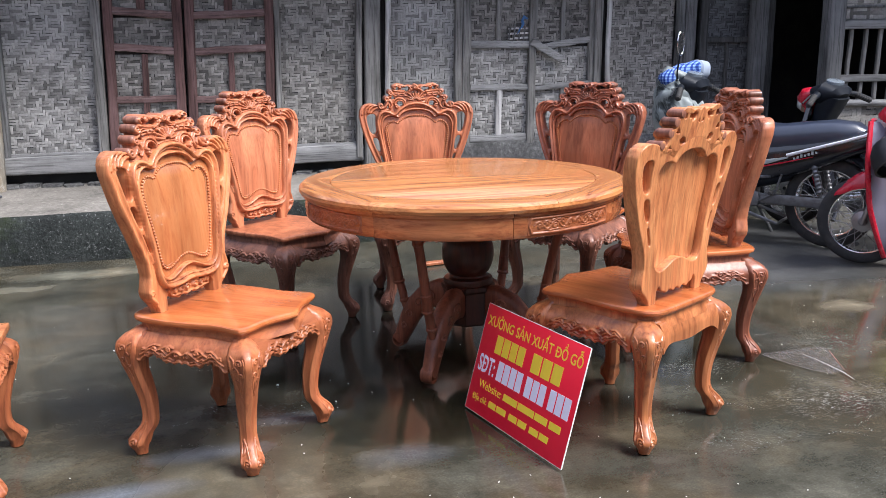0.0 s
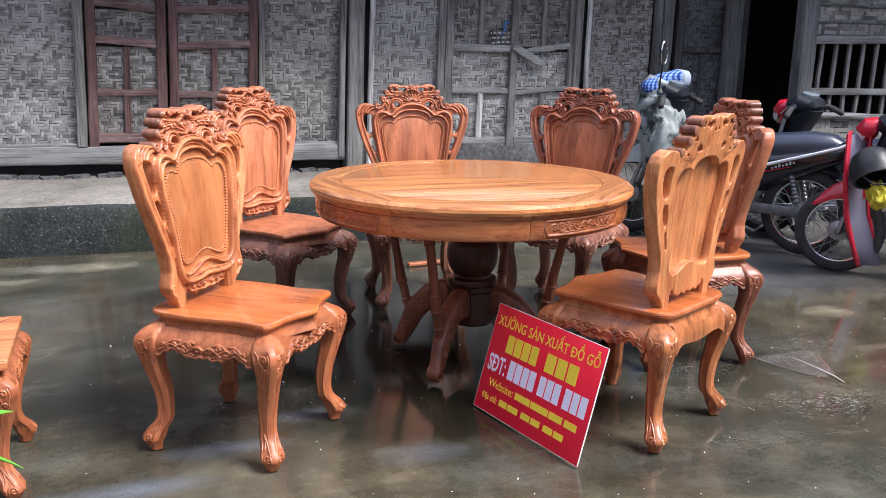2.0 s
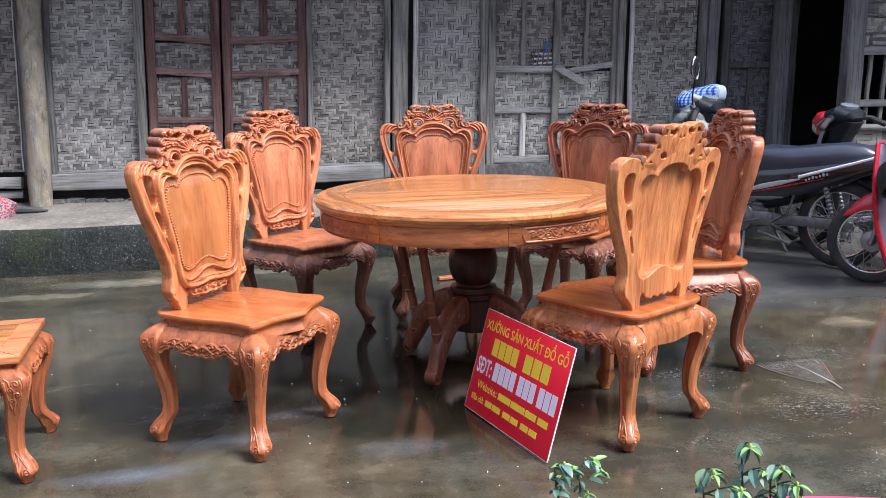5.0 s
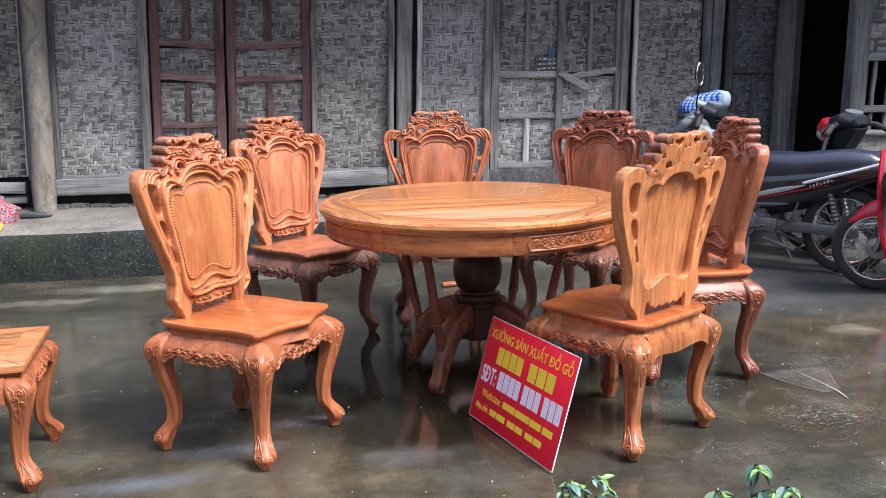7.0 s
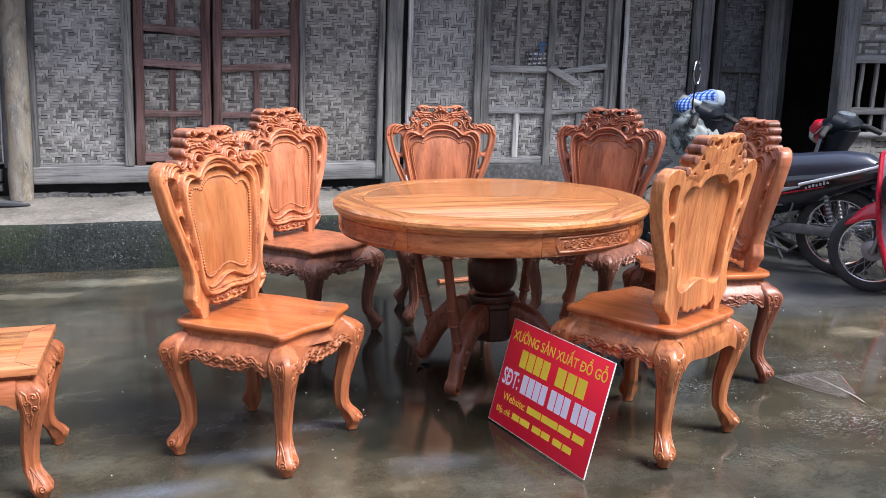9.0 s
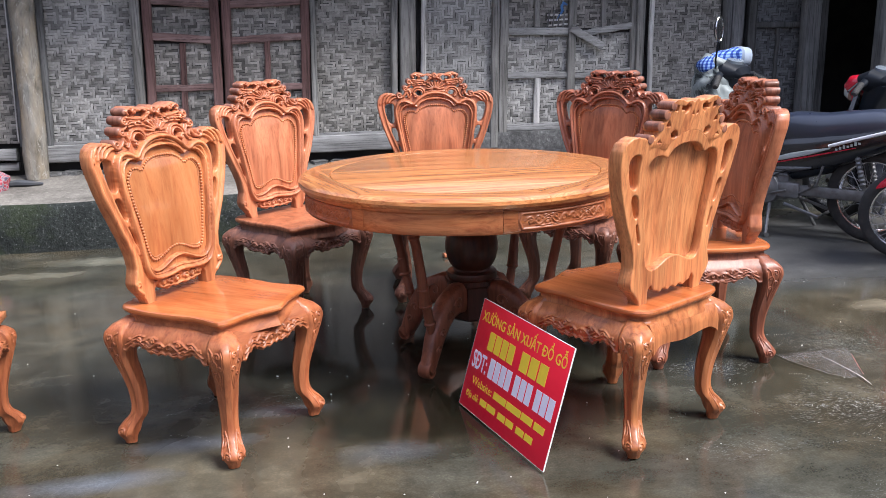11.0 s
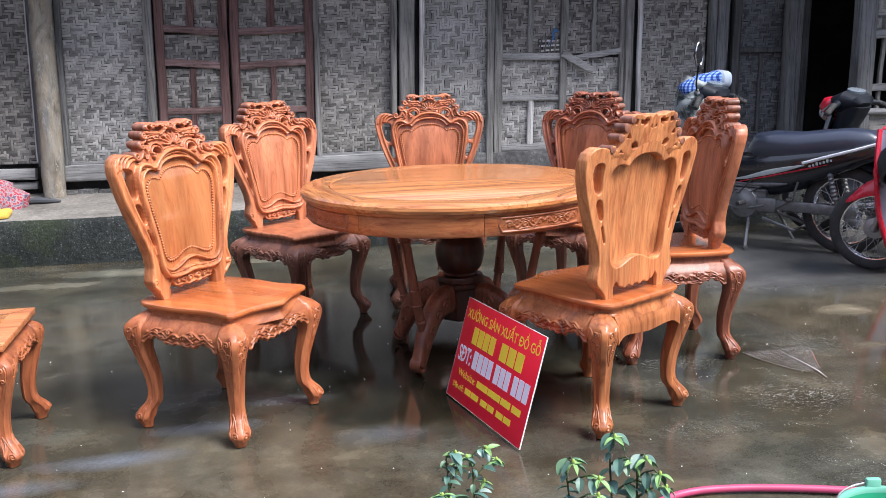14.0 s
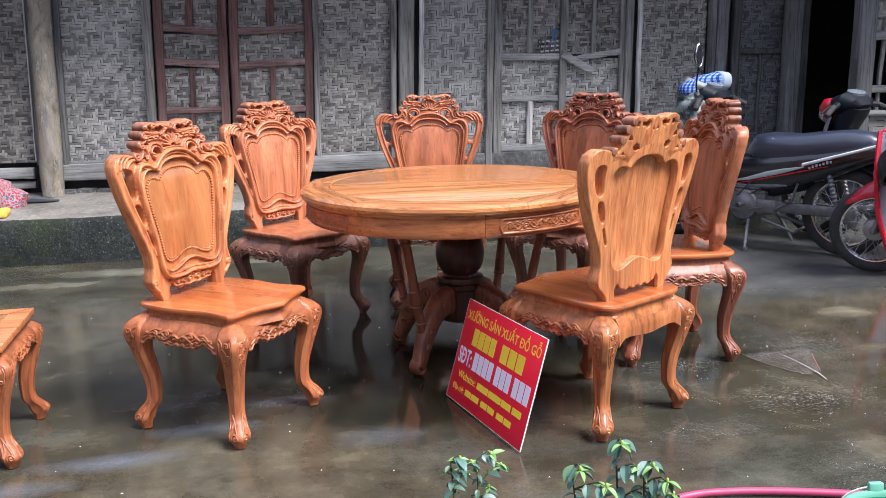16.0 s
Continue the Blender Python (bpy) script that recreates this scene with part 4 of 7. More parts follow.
FRAME_IN = [(0.0, 0.612), (0.03, 0.607), (0.06, 0.594), (0.09, 0.583), (0.117, 0.582), (0.137, 0.598), (0.147, 0.63), (0.152, 0.68), (0.162, 0.74), (0.173, 0.80), (0.182, 0.87), (0.181, 0.905), (0.167, 0.931), (0.144, 0.942), (0.116, 0.941), (0.094, 0.933), (0.076, 0.953), (0.05, 0.966), (0.025, 0.971), (0.0, 0.972)]
BEAD = [(0.0, 0.640), (0.03, 0.634), (0.06, 0.62), (0.085, 0.611), (0.107, 0.611), (0.122, 0.625), (0.130, 0.655), (0.137, 0.70), (0.147, 0.75), (0.157, 0.80), (0.166, 0.86), (0.163, 0.886), (0.15, 0.906), (0.134, 0.914), (0.115, 0.913), (0.098, 0.905), (0.08, 0.922), (0.055, 0.936), (0.028, 0.942), (0.0, 0.943)]


def rounded(half, n=3):
    """The whole closed outline of a half one, with points added between."""
    full = half + [(-x, z) for x, z in reversed(half[1:-1])]
    out = []
    k = len(full)
    for i in range(k):
        p0, p1, p2, p3 = (Vector(full[(i + d) % k]) for d in (-1, 0, 1, 2))
        for s in range(n):
            t = s / n
            q = 0.5 * ((2 * p1) + (p2 - p0) * t + (2 * p0 - 5 * p1 + 4 * p2 - p3) * t * t + (3 * p1 - p0 - 3 * p2 + p3) * t ** 3)
            out.append((q.x, q.y))
    return out


def edge_at(half, Z):
    """Half width of an outline at heights, in numpy."""
    pts = sorted((z, x) for x, z in half)
    return np.interp(Z, [p[0] for p in pts], [p[1] for p in pts])


FRAME_OUT_LINE, FRAME_IN_LINE, BEAD_LINE = rounded(FRAME_OUT), rounded(FRAME_IN), rounded(BEAD)
STILE_SIDE = STILE_OUT[:14]
FRAME_SIDE = FRAME_OUT[3:12]


def frame_slots(X, Z):
    a = edge_at(FRAME_SIDE, Z) + 0.004
    b = edge_at(STILE_SIDE, Z) - 0.036
    mid, hw = (a + b) / 2, np.maximum((b - a) / 2, 0.0055)
    w = np.zeros_like(Z)
    for z0, z1 in ((0.85, 0.957), (0.757, 0.834), (0.675, 0.741)):
        t = (Z - (z0 + z1) / 2) / ((z1 - z0) / 2)
        w = np.maximum(w, hw * np.sqrt(np.clip(1 - t ** 4, 0, 1)))
    return np.abs(np.abs(X) - mid) < w


def rail_low(A):
    return 0.505 + 0.005 * np.cos(A * 150) + 0.03 * np.exp(-((A - 0.108) / 0.011) ** 2)


def frame_mask(X, Z):
    A = np.abs(X)
    whole = STILE_OUT + [(0.1, 0.98), (0.0, 0.985), (0.0, 0.46)]
    body = inside(A, Z, whole) | inside(X, Z, FRAME_OUT_LINE) | ((A < 0.16) & (Z > 0.495) & (Z < 0.7))
    gap = (A < 0.122) & (Z < rail_low(A))
    above = (A < 0.19) & (Z > 0.985) & ~inside(X, Z, FRAME_OUT_LINE)
    return body & ~inside(X, Z, FRAME_IN_LINE) & ~frame_slots(X, Z) & ~gap & ~above


def scaled(line, k):
    """An outline moved inwards or outwards by about k."""
    n = len(line)
    out = []
    for i in range(n):
        (ax, az), (bx, bz) = line[i - 1], line[(i + 1) % n]
        t = Vector((bx - ax, bz - az))
        t.normalize()
        out.append((line[i][0] + t.y * k, line[i][1] - t.x * k))
    return out


def closed(line):
    return line + [line[0]]


def mirrored(curves):
    return curves + [([(-x, z) for x, z in p], w, a) for p, w, a in curves]


RAIL = mirrored([(spiral(0.022, 0.528, 0.013, 0.002, 180, -200), 0.0045, 0.010), (spiral(0.052, 0.527, 0.012, 0.002, 0, 380), 0.0045, 0.010), (spiral(0.082, 0.53, 0.011, 0.002, 180, -220), 0.0045, 0.010), (wave_line(0.0, 0.12, 0.543, 0.006, 1.6), 0.004, 0.007), ([(0.0, 0.513), (0.03, 0.508), (0.06, 0.514), (0.09, 0.516)], 0.004, 0.007)])
STILE_LINES = mirrored([([(x - 0.007, z) for x, z in STILE_OUT[2:16]], 0.006, 0.006), ([(x - 0.031, z) for x, z in STILE_OUT[7:15]], 0.005, 0.006), ([(0.205, 1.0), (0.228, 0.996), (0.246, 0.982), (0.256, 0.964)], 0.0055, 0.010), ([(0.222, 1.006), (0.246, 0.999), (0.264, 0.983), (0.272, 0.96)], 0.0055, 0.010), ([(0.245, 1.008), (0.268, 0.998), (0.283, 0.98), (0.289, 0.955)], 0.0055, 0.009), ([(0.19, 0.988), (0.212, 0.985), (0.23, 0.975), (0.242, 0.962)], 0.0055, 0.010), (spiral(0.197, 0.548, 0.011, 0.002, 200, -200), 0.004, 0.008)])


def frame_relief(X, Z):
    curves = [(closed(scaled(FRAME_OUT_LINE, -0.007)), 0.0085, 0.021), (closed(scaled(FRAME_OUT_LINE, -0.0195)), 0.005, 0.011), (closed(scaled(FRAME_IN_LINE, 0.005)), 0.0055, 0.014)]
    return 0.001 + np.maximum(np.maximum(ridges(X, Z, curves), ridges(X, Z, STILE_LINES)), ridges(X, Z, RAIL))


# the pierced crest
CREST_BASE = [(0.0, 0.99), (0.05, 0.985), (0.095, 0.965), (0.117, 0.95), (0.165, 0.955), (0.19, 0.96), (0.196, 0.975), (0.174, 0.99), (0.163, 1.008), (0.158, 1.03), (0.140, 1.05), (0.134, 1.075), (0.115, 1.09), (0.098, 1.104), (0.07, 1.104), (0.045, 1.1), (0.02, 1.106), (0.0, 1.108)]
CREST_ROLLS = [
    (spiral(0.186, 1.0, 0.015, 0.004, -120, 260), 0.0065, 0.014),
    ([(0.178, 0.987), (0.164, 0.993), (0.154, 1.008), (0.152, 1.024)], 0.007, 0.012),
    (spiral(0.153, 1.037, 0.013, 0.003, -120, 280), 0.006, 0.015),
    (spiral(0.133, 1.072, 0.012, 0.003, -100, 280), 0.0055, 0.015),
    ([(0.145, 1.045), (0.13, 1.05), (0.122, 1.062), (0.126, 1.075)], 0.005, 0.011),
    (spiral(0.106, 1.098, 0.014, 0.003, 200, -200), 0.0045, 0.016),
]
CREST_GARLAND = [
    (spiral(0.076, 1.1, 0.011, 0.002, -20, 360), 0.004, 0.015),
    ([(0.118, 1.104), (0.1, 1.113), (0.075, 1.111), (0.055, 1.102), (0.03, 1.106), (0.015, 1.1)], 0.0045, 0.013),
    ([(0.115, 1.082), (0.095, 1.078), (0.072, 1.075), (0.05, 1.076), (0.03, 1.08), (0.015, 1.09)], 0.0045, 0.013),
    (spiral(0.035, 1.092, 0.009, 0.002, 200, -180), 0.004, 0.015),
    (spiral(0.0, 1.098, 0.012, 0.002, 90, 500), 0.0045, 0.018),
    (spiral(0.0, 1.1, 0.0085, 0.0085, 0, 350, 16), 0.004, 0.02),
]
CREST_SCROLLS = [
    (spiral(0.086, 1.006, 0.036, 0.03, 10, 200), 0.0045, 0.011),
    (spiral(0.086, 1.004, 0.026, 0.02, 0, 230), 0.0045, 0.013),
    (spiral(0.104, 0.994, 0.009, 0.002, 60, 400), 0.0055, 0.016),
    ([(0.135, 1.045), (0.118, 1.05), (0.09, 1.055), (0.062, 1.054), (0.045, 1.05)], 0.004, 0.009),
    ([(0.128, 1.056), (0.11, 1.062), (0.085, 1.065), (0.06, 1.063)], 0.004, 0.010),
]
CREST_LEAVES = [
    ([(0.12, 1.068), (0.1, 1.071), (0.08, 1.07), (0.055, 1.07), (0.03, 1.072)], 0.0035, 0.010),
    ([(0.14, 1.03), (0.13, 1.015), (0.126, 1.0), (0.135, 0.985), (0.16, 0.975), (0.185, 0.972)], 0.005, 0.010),
    ([(0.15, 1.02), (0.142, 1.0), (0.15, 0.985)], 0.005, 0.009),
    ([(0.0, 1.012), (0.03, 1.011), (0.055, 1.003)], 0.005, 0.008),
    ([(0.0, 1.02), (0.025, 1.02), (0.046, 1.014)], 0.004, 0.009),
]
CREST_FAN = [([(0.014 * math.cos(radians(q)), 1.026 + 0.010 * math.sin(radians(q))), (0.043 * math.cos(radians(q)), 1.026 + 0.038 * math.sin(radians(q)))], 0.005, 0.013) for q in (10, 30, 50, 70, 90)]
CREST_CURLS = [(spiral(0.12 - 0.028 * q, 1.06 + 0.004 * (q % 2), 0.006, 0.001, 180 * (q % 2), 300 + 180 * (q % 2), 12), 0.003, 0.014) for q in range(4)]
CREST_CURVES = mirrored(CREST_ROLLS + [(p, w * 1.45, h) for p, w, h in CREST_GARLAND] + CREST_SCROLLS + CREST_LEAVES + CREST_FAN + CREST_CURLS)

CREST_HOLES = (
    [(0.024, 1.097), (0.046, 1.108), (0.058, 1.096), (0.080, 1.102), (0.076, 1.078), (0.058, 1.083), (0.05, 1.066), (0.033, 1.077)],
    [(0.086, 1.102), (0.110, 1.103), (0.106, 1.082), (0.088, 1.077)],
    [(0.062, 0.999), (0.070, 1.019), (0.088, 1.026), (0.106, 1.014), (0.099, 0.996), (0.082, 0.99)],
    [(0.131, 0.976), (0.162, 0.980), (0.152, 1.001)],
    [(0.108, 1.031), (0.134, 1.036), (0.125, 1.058), (0.113, 1.047)],
    [(0.003, 1.062), (0.018, 1.068), (0.012, 1.083)],
)


def crest_relief(X, Z):
    return 0.002 + ridges(X, Z, CREST_CURVES)


def crest_mask(X, Z):
    A = np.abs(X)
    base = inside(A, Z, CREST_BASE) | (ridges(X, Z, CREST_CURVES) > 0.002)
    for hole in CREST_HOLES:
        cx, cz = sum(p[0] for p in hole) / len(hole), sum(p[1] for p in hole) / len(hole)
        base &= ~inside(A, Z, [(cx + (x - cx) * 0.82, cz + (z - cz) * 0.82) for x, z in hole])
    return base & ~inside(X, 0.95 + (Z - 0.95) * 0.94, scaled(FRAME_OUT_LINE, -0.004))


LEG_PROFILE = [(0.437, -0.016, 0.05), (0.427, -0.008, 0.06), (0.414, 0.003, 0.077), (0.395, 0.012, 0.087), (0.37, 0.016, 0.088), (0.345, 0.016, 0.083), (0.30, 0.012, 0.074), (0.25, 0.003, 0.067), (0.19, -0.006, 0.060), (0.13, -0.008, 0.055), (0.095, -0.003, 0.055), (0.07, 0.011, 0.060), (0.048, 0.019, 0.064), (0.03, 0.021, 0.058), (0.014, 0.019, 0.046), (0.0, 0.017, 0.04)]


def finer(rows, n=3):
    """The same profile with points added along a smooth curve."""
    out = []
    for i in range(len(rows) - 1):
        p0, p1, p2, p3 = (Vector(rows[min(max(i + d, 0), len(rows) - 1)]) for d in (-1, 0, 1, 2))
        for s in range(n):
            t = s / n
            out.append(tuple(0.5 * ((2 * p1) + (p2 - p0) * t + (2 * p0 - 5 * p1 + 4 * p2 - p3) * t * t + (3 * p1 - p0 - 3 * p2 + p3) * t ** 3)))
    return out + [tuple(rows[-1])]


LEG_FINE = finer([(z, o, w * (0.86 if 0.1 < z < 0.31 else 0.93 if 0.05 < z < 0.36 else 0.97)) for z, o, w in LEG_PROFILE])


def leg_bm(sx, sy):
    """A cabriole leg whose knee and toe point outwards."""
    bm = bmesh.new()
    d = Vector((sx, sy, 0)).normalized()
    pts = [Vector((sx * 0.2, sy * 0.2, z)) + d * o * 1.5 for z, o, w in LEG_FINE]
    ws = [w for _, _, w in LEG_FINE]
    rings = []
    for p, w, (z, _, _) in zip(pts, ws, LEG_FINE):
        h = w / 2
        e = 0.011 if 0.03 < z < 0.40 else 0.016
        ring = []
        for qx, qy in ((1, 1), (-1, 1), (-1, -1), (1, -1)):
            corner = [(h, h - e * 1.6), (h + 0.0012, h - e * 1.1), (h - e * 0.2, h - e * 0.6), (h - e * 0.42, h - e * 0.42), (h - e * 0.6, h - e * 0.2), (h - e * 1.1, h + 0.0012), (h - e * 1.6, h)]
            if qx * qy < 0:
                corner = corner[::-1]
            ring += [bm.verts.new(p + Vector((qx * u, qy * v, 0))) for u, v in corner]
        rings.append(ring)
    for r0, r1 in zip(rings, rings[1:]):
        for j in range(len(r0)):
            bm.faces.new((r0[j], r0[(j + 1) % len(r0)], r1[(j + 1) % len(r0)], r1[j]))
    bm.faces.new(rings[0])
    bm.faces.new(list(reversed(rings[-1])))
    return bm


OUT_TABLE = [(z, o * 1.06) for z, o, w in reversed(LEG_FINE)]
HALF_TABLE = [(z, w / 2) for z, o, w in reversed(LEG_FINE)]
KNEE_CURVES = [
    (spiral(0.008, 0.378, 0.013, 0.002, 200, -230), 0.0032, 0.005),
    (spiral(-0.012, 0.356, 0.010, 0.002, 0, 400), 0.003, 0.005),
    (spiral(0.010, 0.336, 0.010, 0.002, 180, -220), 0.003, 0.005),
    (spiral(-0.008, 0.314, 0.008, 0.002, 0, 380), 0.0028, 0.005),
    ([(-0.022, 0.398), (-0.012, 0.388), (-0.010, 0.37), (0.0, 0.352), (-0.002, 0.33), (0.004, 0.31), (0.0, 0.285), (0.003, 0.262)], 0.0032, 0.005),
    ([(0.022, 0.39), (0.026, 0.372), (0.02, 0.352), (0.022, 0.332), (0.014, 0.312), (0.01, 0.29), (0.004, 0.27)], 0.003, 0.004),
    ([(-0.026, 0.384), (-0.026, 0.364), (-0.022, 0.344), (-0.018, 0.324), (-0.014, 0.302), (-0.006, 0.28)], 0.003, 0.004),
]
TOE_CURVES = [
    (spiral(0.006, 0.045, 0.015, 0.002, 200, -330), 0.0035, 0.006),
    ([(-0.02, 0.05), (-0.014, 0.066), (-0.004, 0.075), (0.002, 0.09), (0.0, 0.112)], 0.0032, 0.005),
    ([(0.014, 0.06), (0.01, 0.076), (0.008, 0.092), (0.002, 0.106)], 0.003, 0.005),
    ([(-0.022, 0.028), (-0.016, 0.04), (-0.018, 0.058), (-0.012, 0.08), (-0.006, 0.1)], 0.003, 0.005),
]


def leg_carving(sx, sy, z0, z1, curves):
    """Carving that lies on the two outer faces of a leg."""
    bm = None
    for ax, o in ((Vector((sx, 0, 0)), Vector((0, sy, 0))), (Vector((0, sy, 0)), Vector((sx, 0, 0)))):
        base = Vector((sx * 0.2, sy * 0.2, 0))

        def flat(U, V):
            Z = z0 + (z1 - z0) * V
            return (U * 2 - 1) * 0.64 * np.interp(Z, [p[0] for p in HALF_TABLE], [p[1] for p in HALF_TABLE]), Z

        def place(u, z, h):
            out = lerp_table(OUT_TABLE, z)
            return base + ax * (out + lerp_table(HALF_TABLE, z) - 0.0015 + h) + o * (out + u) + Vector((0, 0, z))

        one = carve(28, int((z1 - z0) / 0.0022), flat, place, lambda X, Z: 1.05 * ridges(X, Z, curves), 0.004, None, False)
        if bm is None:
            bm = one
        else:
            me = bpy.data.meshes.new("joined")
            one.to_mesh(me)
            one.free()
            bm.from_mesh(me)
            bpy.data.meshes.remove(me)
    return bm


def apron_low(x):
    """The scalloped lower edge of an apron."""
    q = abs(x) / 0.175
    return 0.350 - 0.016 * math.exp(-(q / 0.35) ** 2) - 0.012 * max(0.0, q - 0.62) / 0.38 + 0.008 * math.cos(q * 9.5) + 0.011 * abs(math.sin(q * 17)) ** 0.7


APRON_VINE = [
    (spiral(0.020, 0.372, 0.013, 0.002, 200, -180), 0.0032, 0.005),
    (wave_line(0.0, 0.16, 0.372, 0.011, 1.7), 0.0032, 0.005),
    (wave_line(0.015, 0.15, 0.376, 0.008, 2.1, 40, 1.2), 0.0026, 0.004),
    (spiral(0.053, 0.385, 0.009, 0.002, 0, 400), 0.003, 0.005),
    (spiral(0.080, 0.362, 0.010, 0.002, 180, -220), 0.003, 0.005),
    (spiral(0.108, 0.382, 0.009, 0.002, 0, 380), 0.003, 0.005),
]
APRON_LEAVES = [
    (spiral(0.135, 0.364, 0.009, 0.002, 180, -220), 0.003, 0.005),
    ([(0.035, 0.392), (0.05, 0.397), (0.07, 0.392), (0.085, 0.383)], 0.0028, 0.004),
    ([(0.09, 0.395), (0.11, 0.396), (0.125, 0.39), (0.14, 0.38), (0.152, 0.378)], 0.0028, 0.004),
    ([(0.03, 0.353), (0.05, 0.36), (0.062, 0.35)], 0.0028, 0.004),
    ([(0.095, 0.352), (0.112, 0.36), (0.125, 0.35)], 0.0028, 0.004),
    ([(0.008, 0.352), (0.03, 0.346), (0.055, 0.352), (0.08, 0.348), (0.1, 0.354)], 0.003, 0.005),
]
APRON_CURVES = mirrored(APRON_VINE + APRON_LEAVES) + [([(x / 100, apron_low(x / 100) + 0.004) for x in range(-17, 18)], 0.0035, 0.004)]


def apron_bm(turn, carved):
    rot = Matrix.Rotation(radians(turn), 3, "Z")

    def flat(U, V):
        X = (U * 2 - 1) * 0.175
        if carved:
            lo = np.vectorize(apron_low)(X)
        else:
            q = np.abs(X) / 0.175
            lo = 0.356 - 0.011 * np.exp(-(q / 0.45) ** 2) - 0.024 * (np.clip(q - 0.75, 0, 1) / 0.25) ** 1.6
        return X, lo + (0.428 - lo) * V

    def place(x, z, h):
        top = 0.206 if carved else 0.222
        belly = top + (0.243 - top) * math.sin(max(0, min(1, (0.43 - z) / 0.055)) * math.pi / 2) + 0.008 * max(0, abs(x) / 0.175 - 0.6) / 0.4
        return rot @ Vector((x, belly + h, z))

    return carve(140 if carved else 48, 40 if carved else 16, flat, place, (lambda X, Z: 1.15 * ridges(X, Z, APRON_CURVES)) if carved else (lambda X, Z: 0 * X), 0.018)


def seat_outline(grow=0.0, n=280):
    pts = []
    for i in range(n):
        q = 2 * math.pi * i / n
        c, s = math.cos(q), math.sin(q)
        x = math.copysign(abs(c) ** 0.30, c)
        y = math.copysign(abs(s) ** 0.30, s)
        hw = 0.236 - 0.022 * (1 - y) / 2
        ex = hw * x - math.copysign(0.022, x) * math.sin(max(0, min(1, (y + 0.1) / 0.95)) * math.pi) * (abs(x) > 0.6)
        ey = 0.24 * y - (0.028 * math.sin(min(1, abs(x) / 0.95) * math.pi) * (y > 0.6) if y > 0 else 0.0) + (0.034 * (1 - x * x) ** 2 if y > 0.6 else 0)
        f = 1 + grow / 0.24
        pts.append((ex * f, ey * f))
    return pts


def seat_bm(z0, z1, profile):
    """A board of the seat's outline with a moulded edge; profile: (grow, height share)."""
    bm = bmesh.new()
    rings = []
    for g, s in profile:
        rings.append([bm.verts.new((x, y, z0 + (z1 - z0) * s)) for x, y in seat_outline(g)])
    for a, b in zip(rings, rings[1:]):
        for i in range(len(a)):
            j = (i + 1) % len(a)
            bm.faces.new((a[i], a[j], b[j], b[i]))
    for ring, flip in ((rings[0], True), (rings[-1], False)):
        bm.faces.new(list(reversed(ring)) if flip else ring)
    return bm


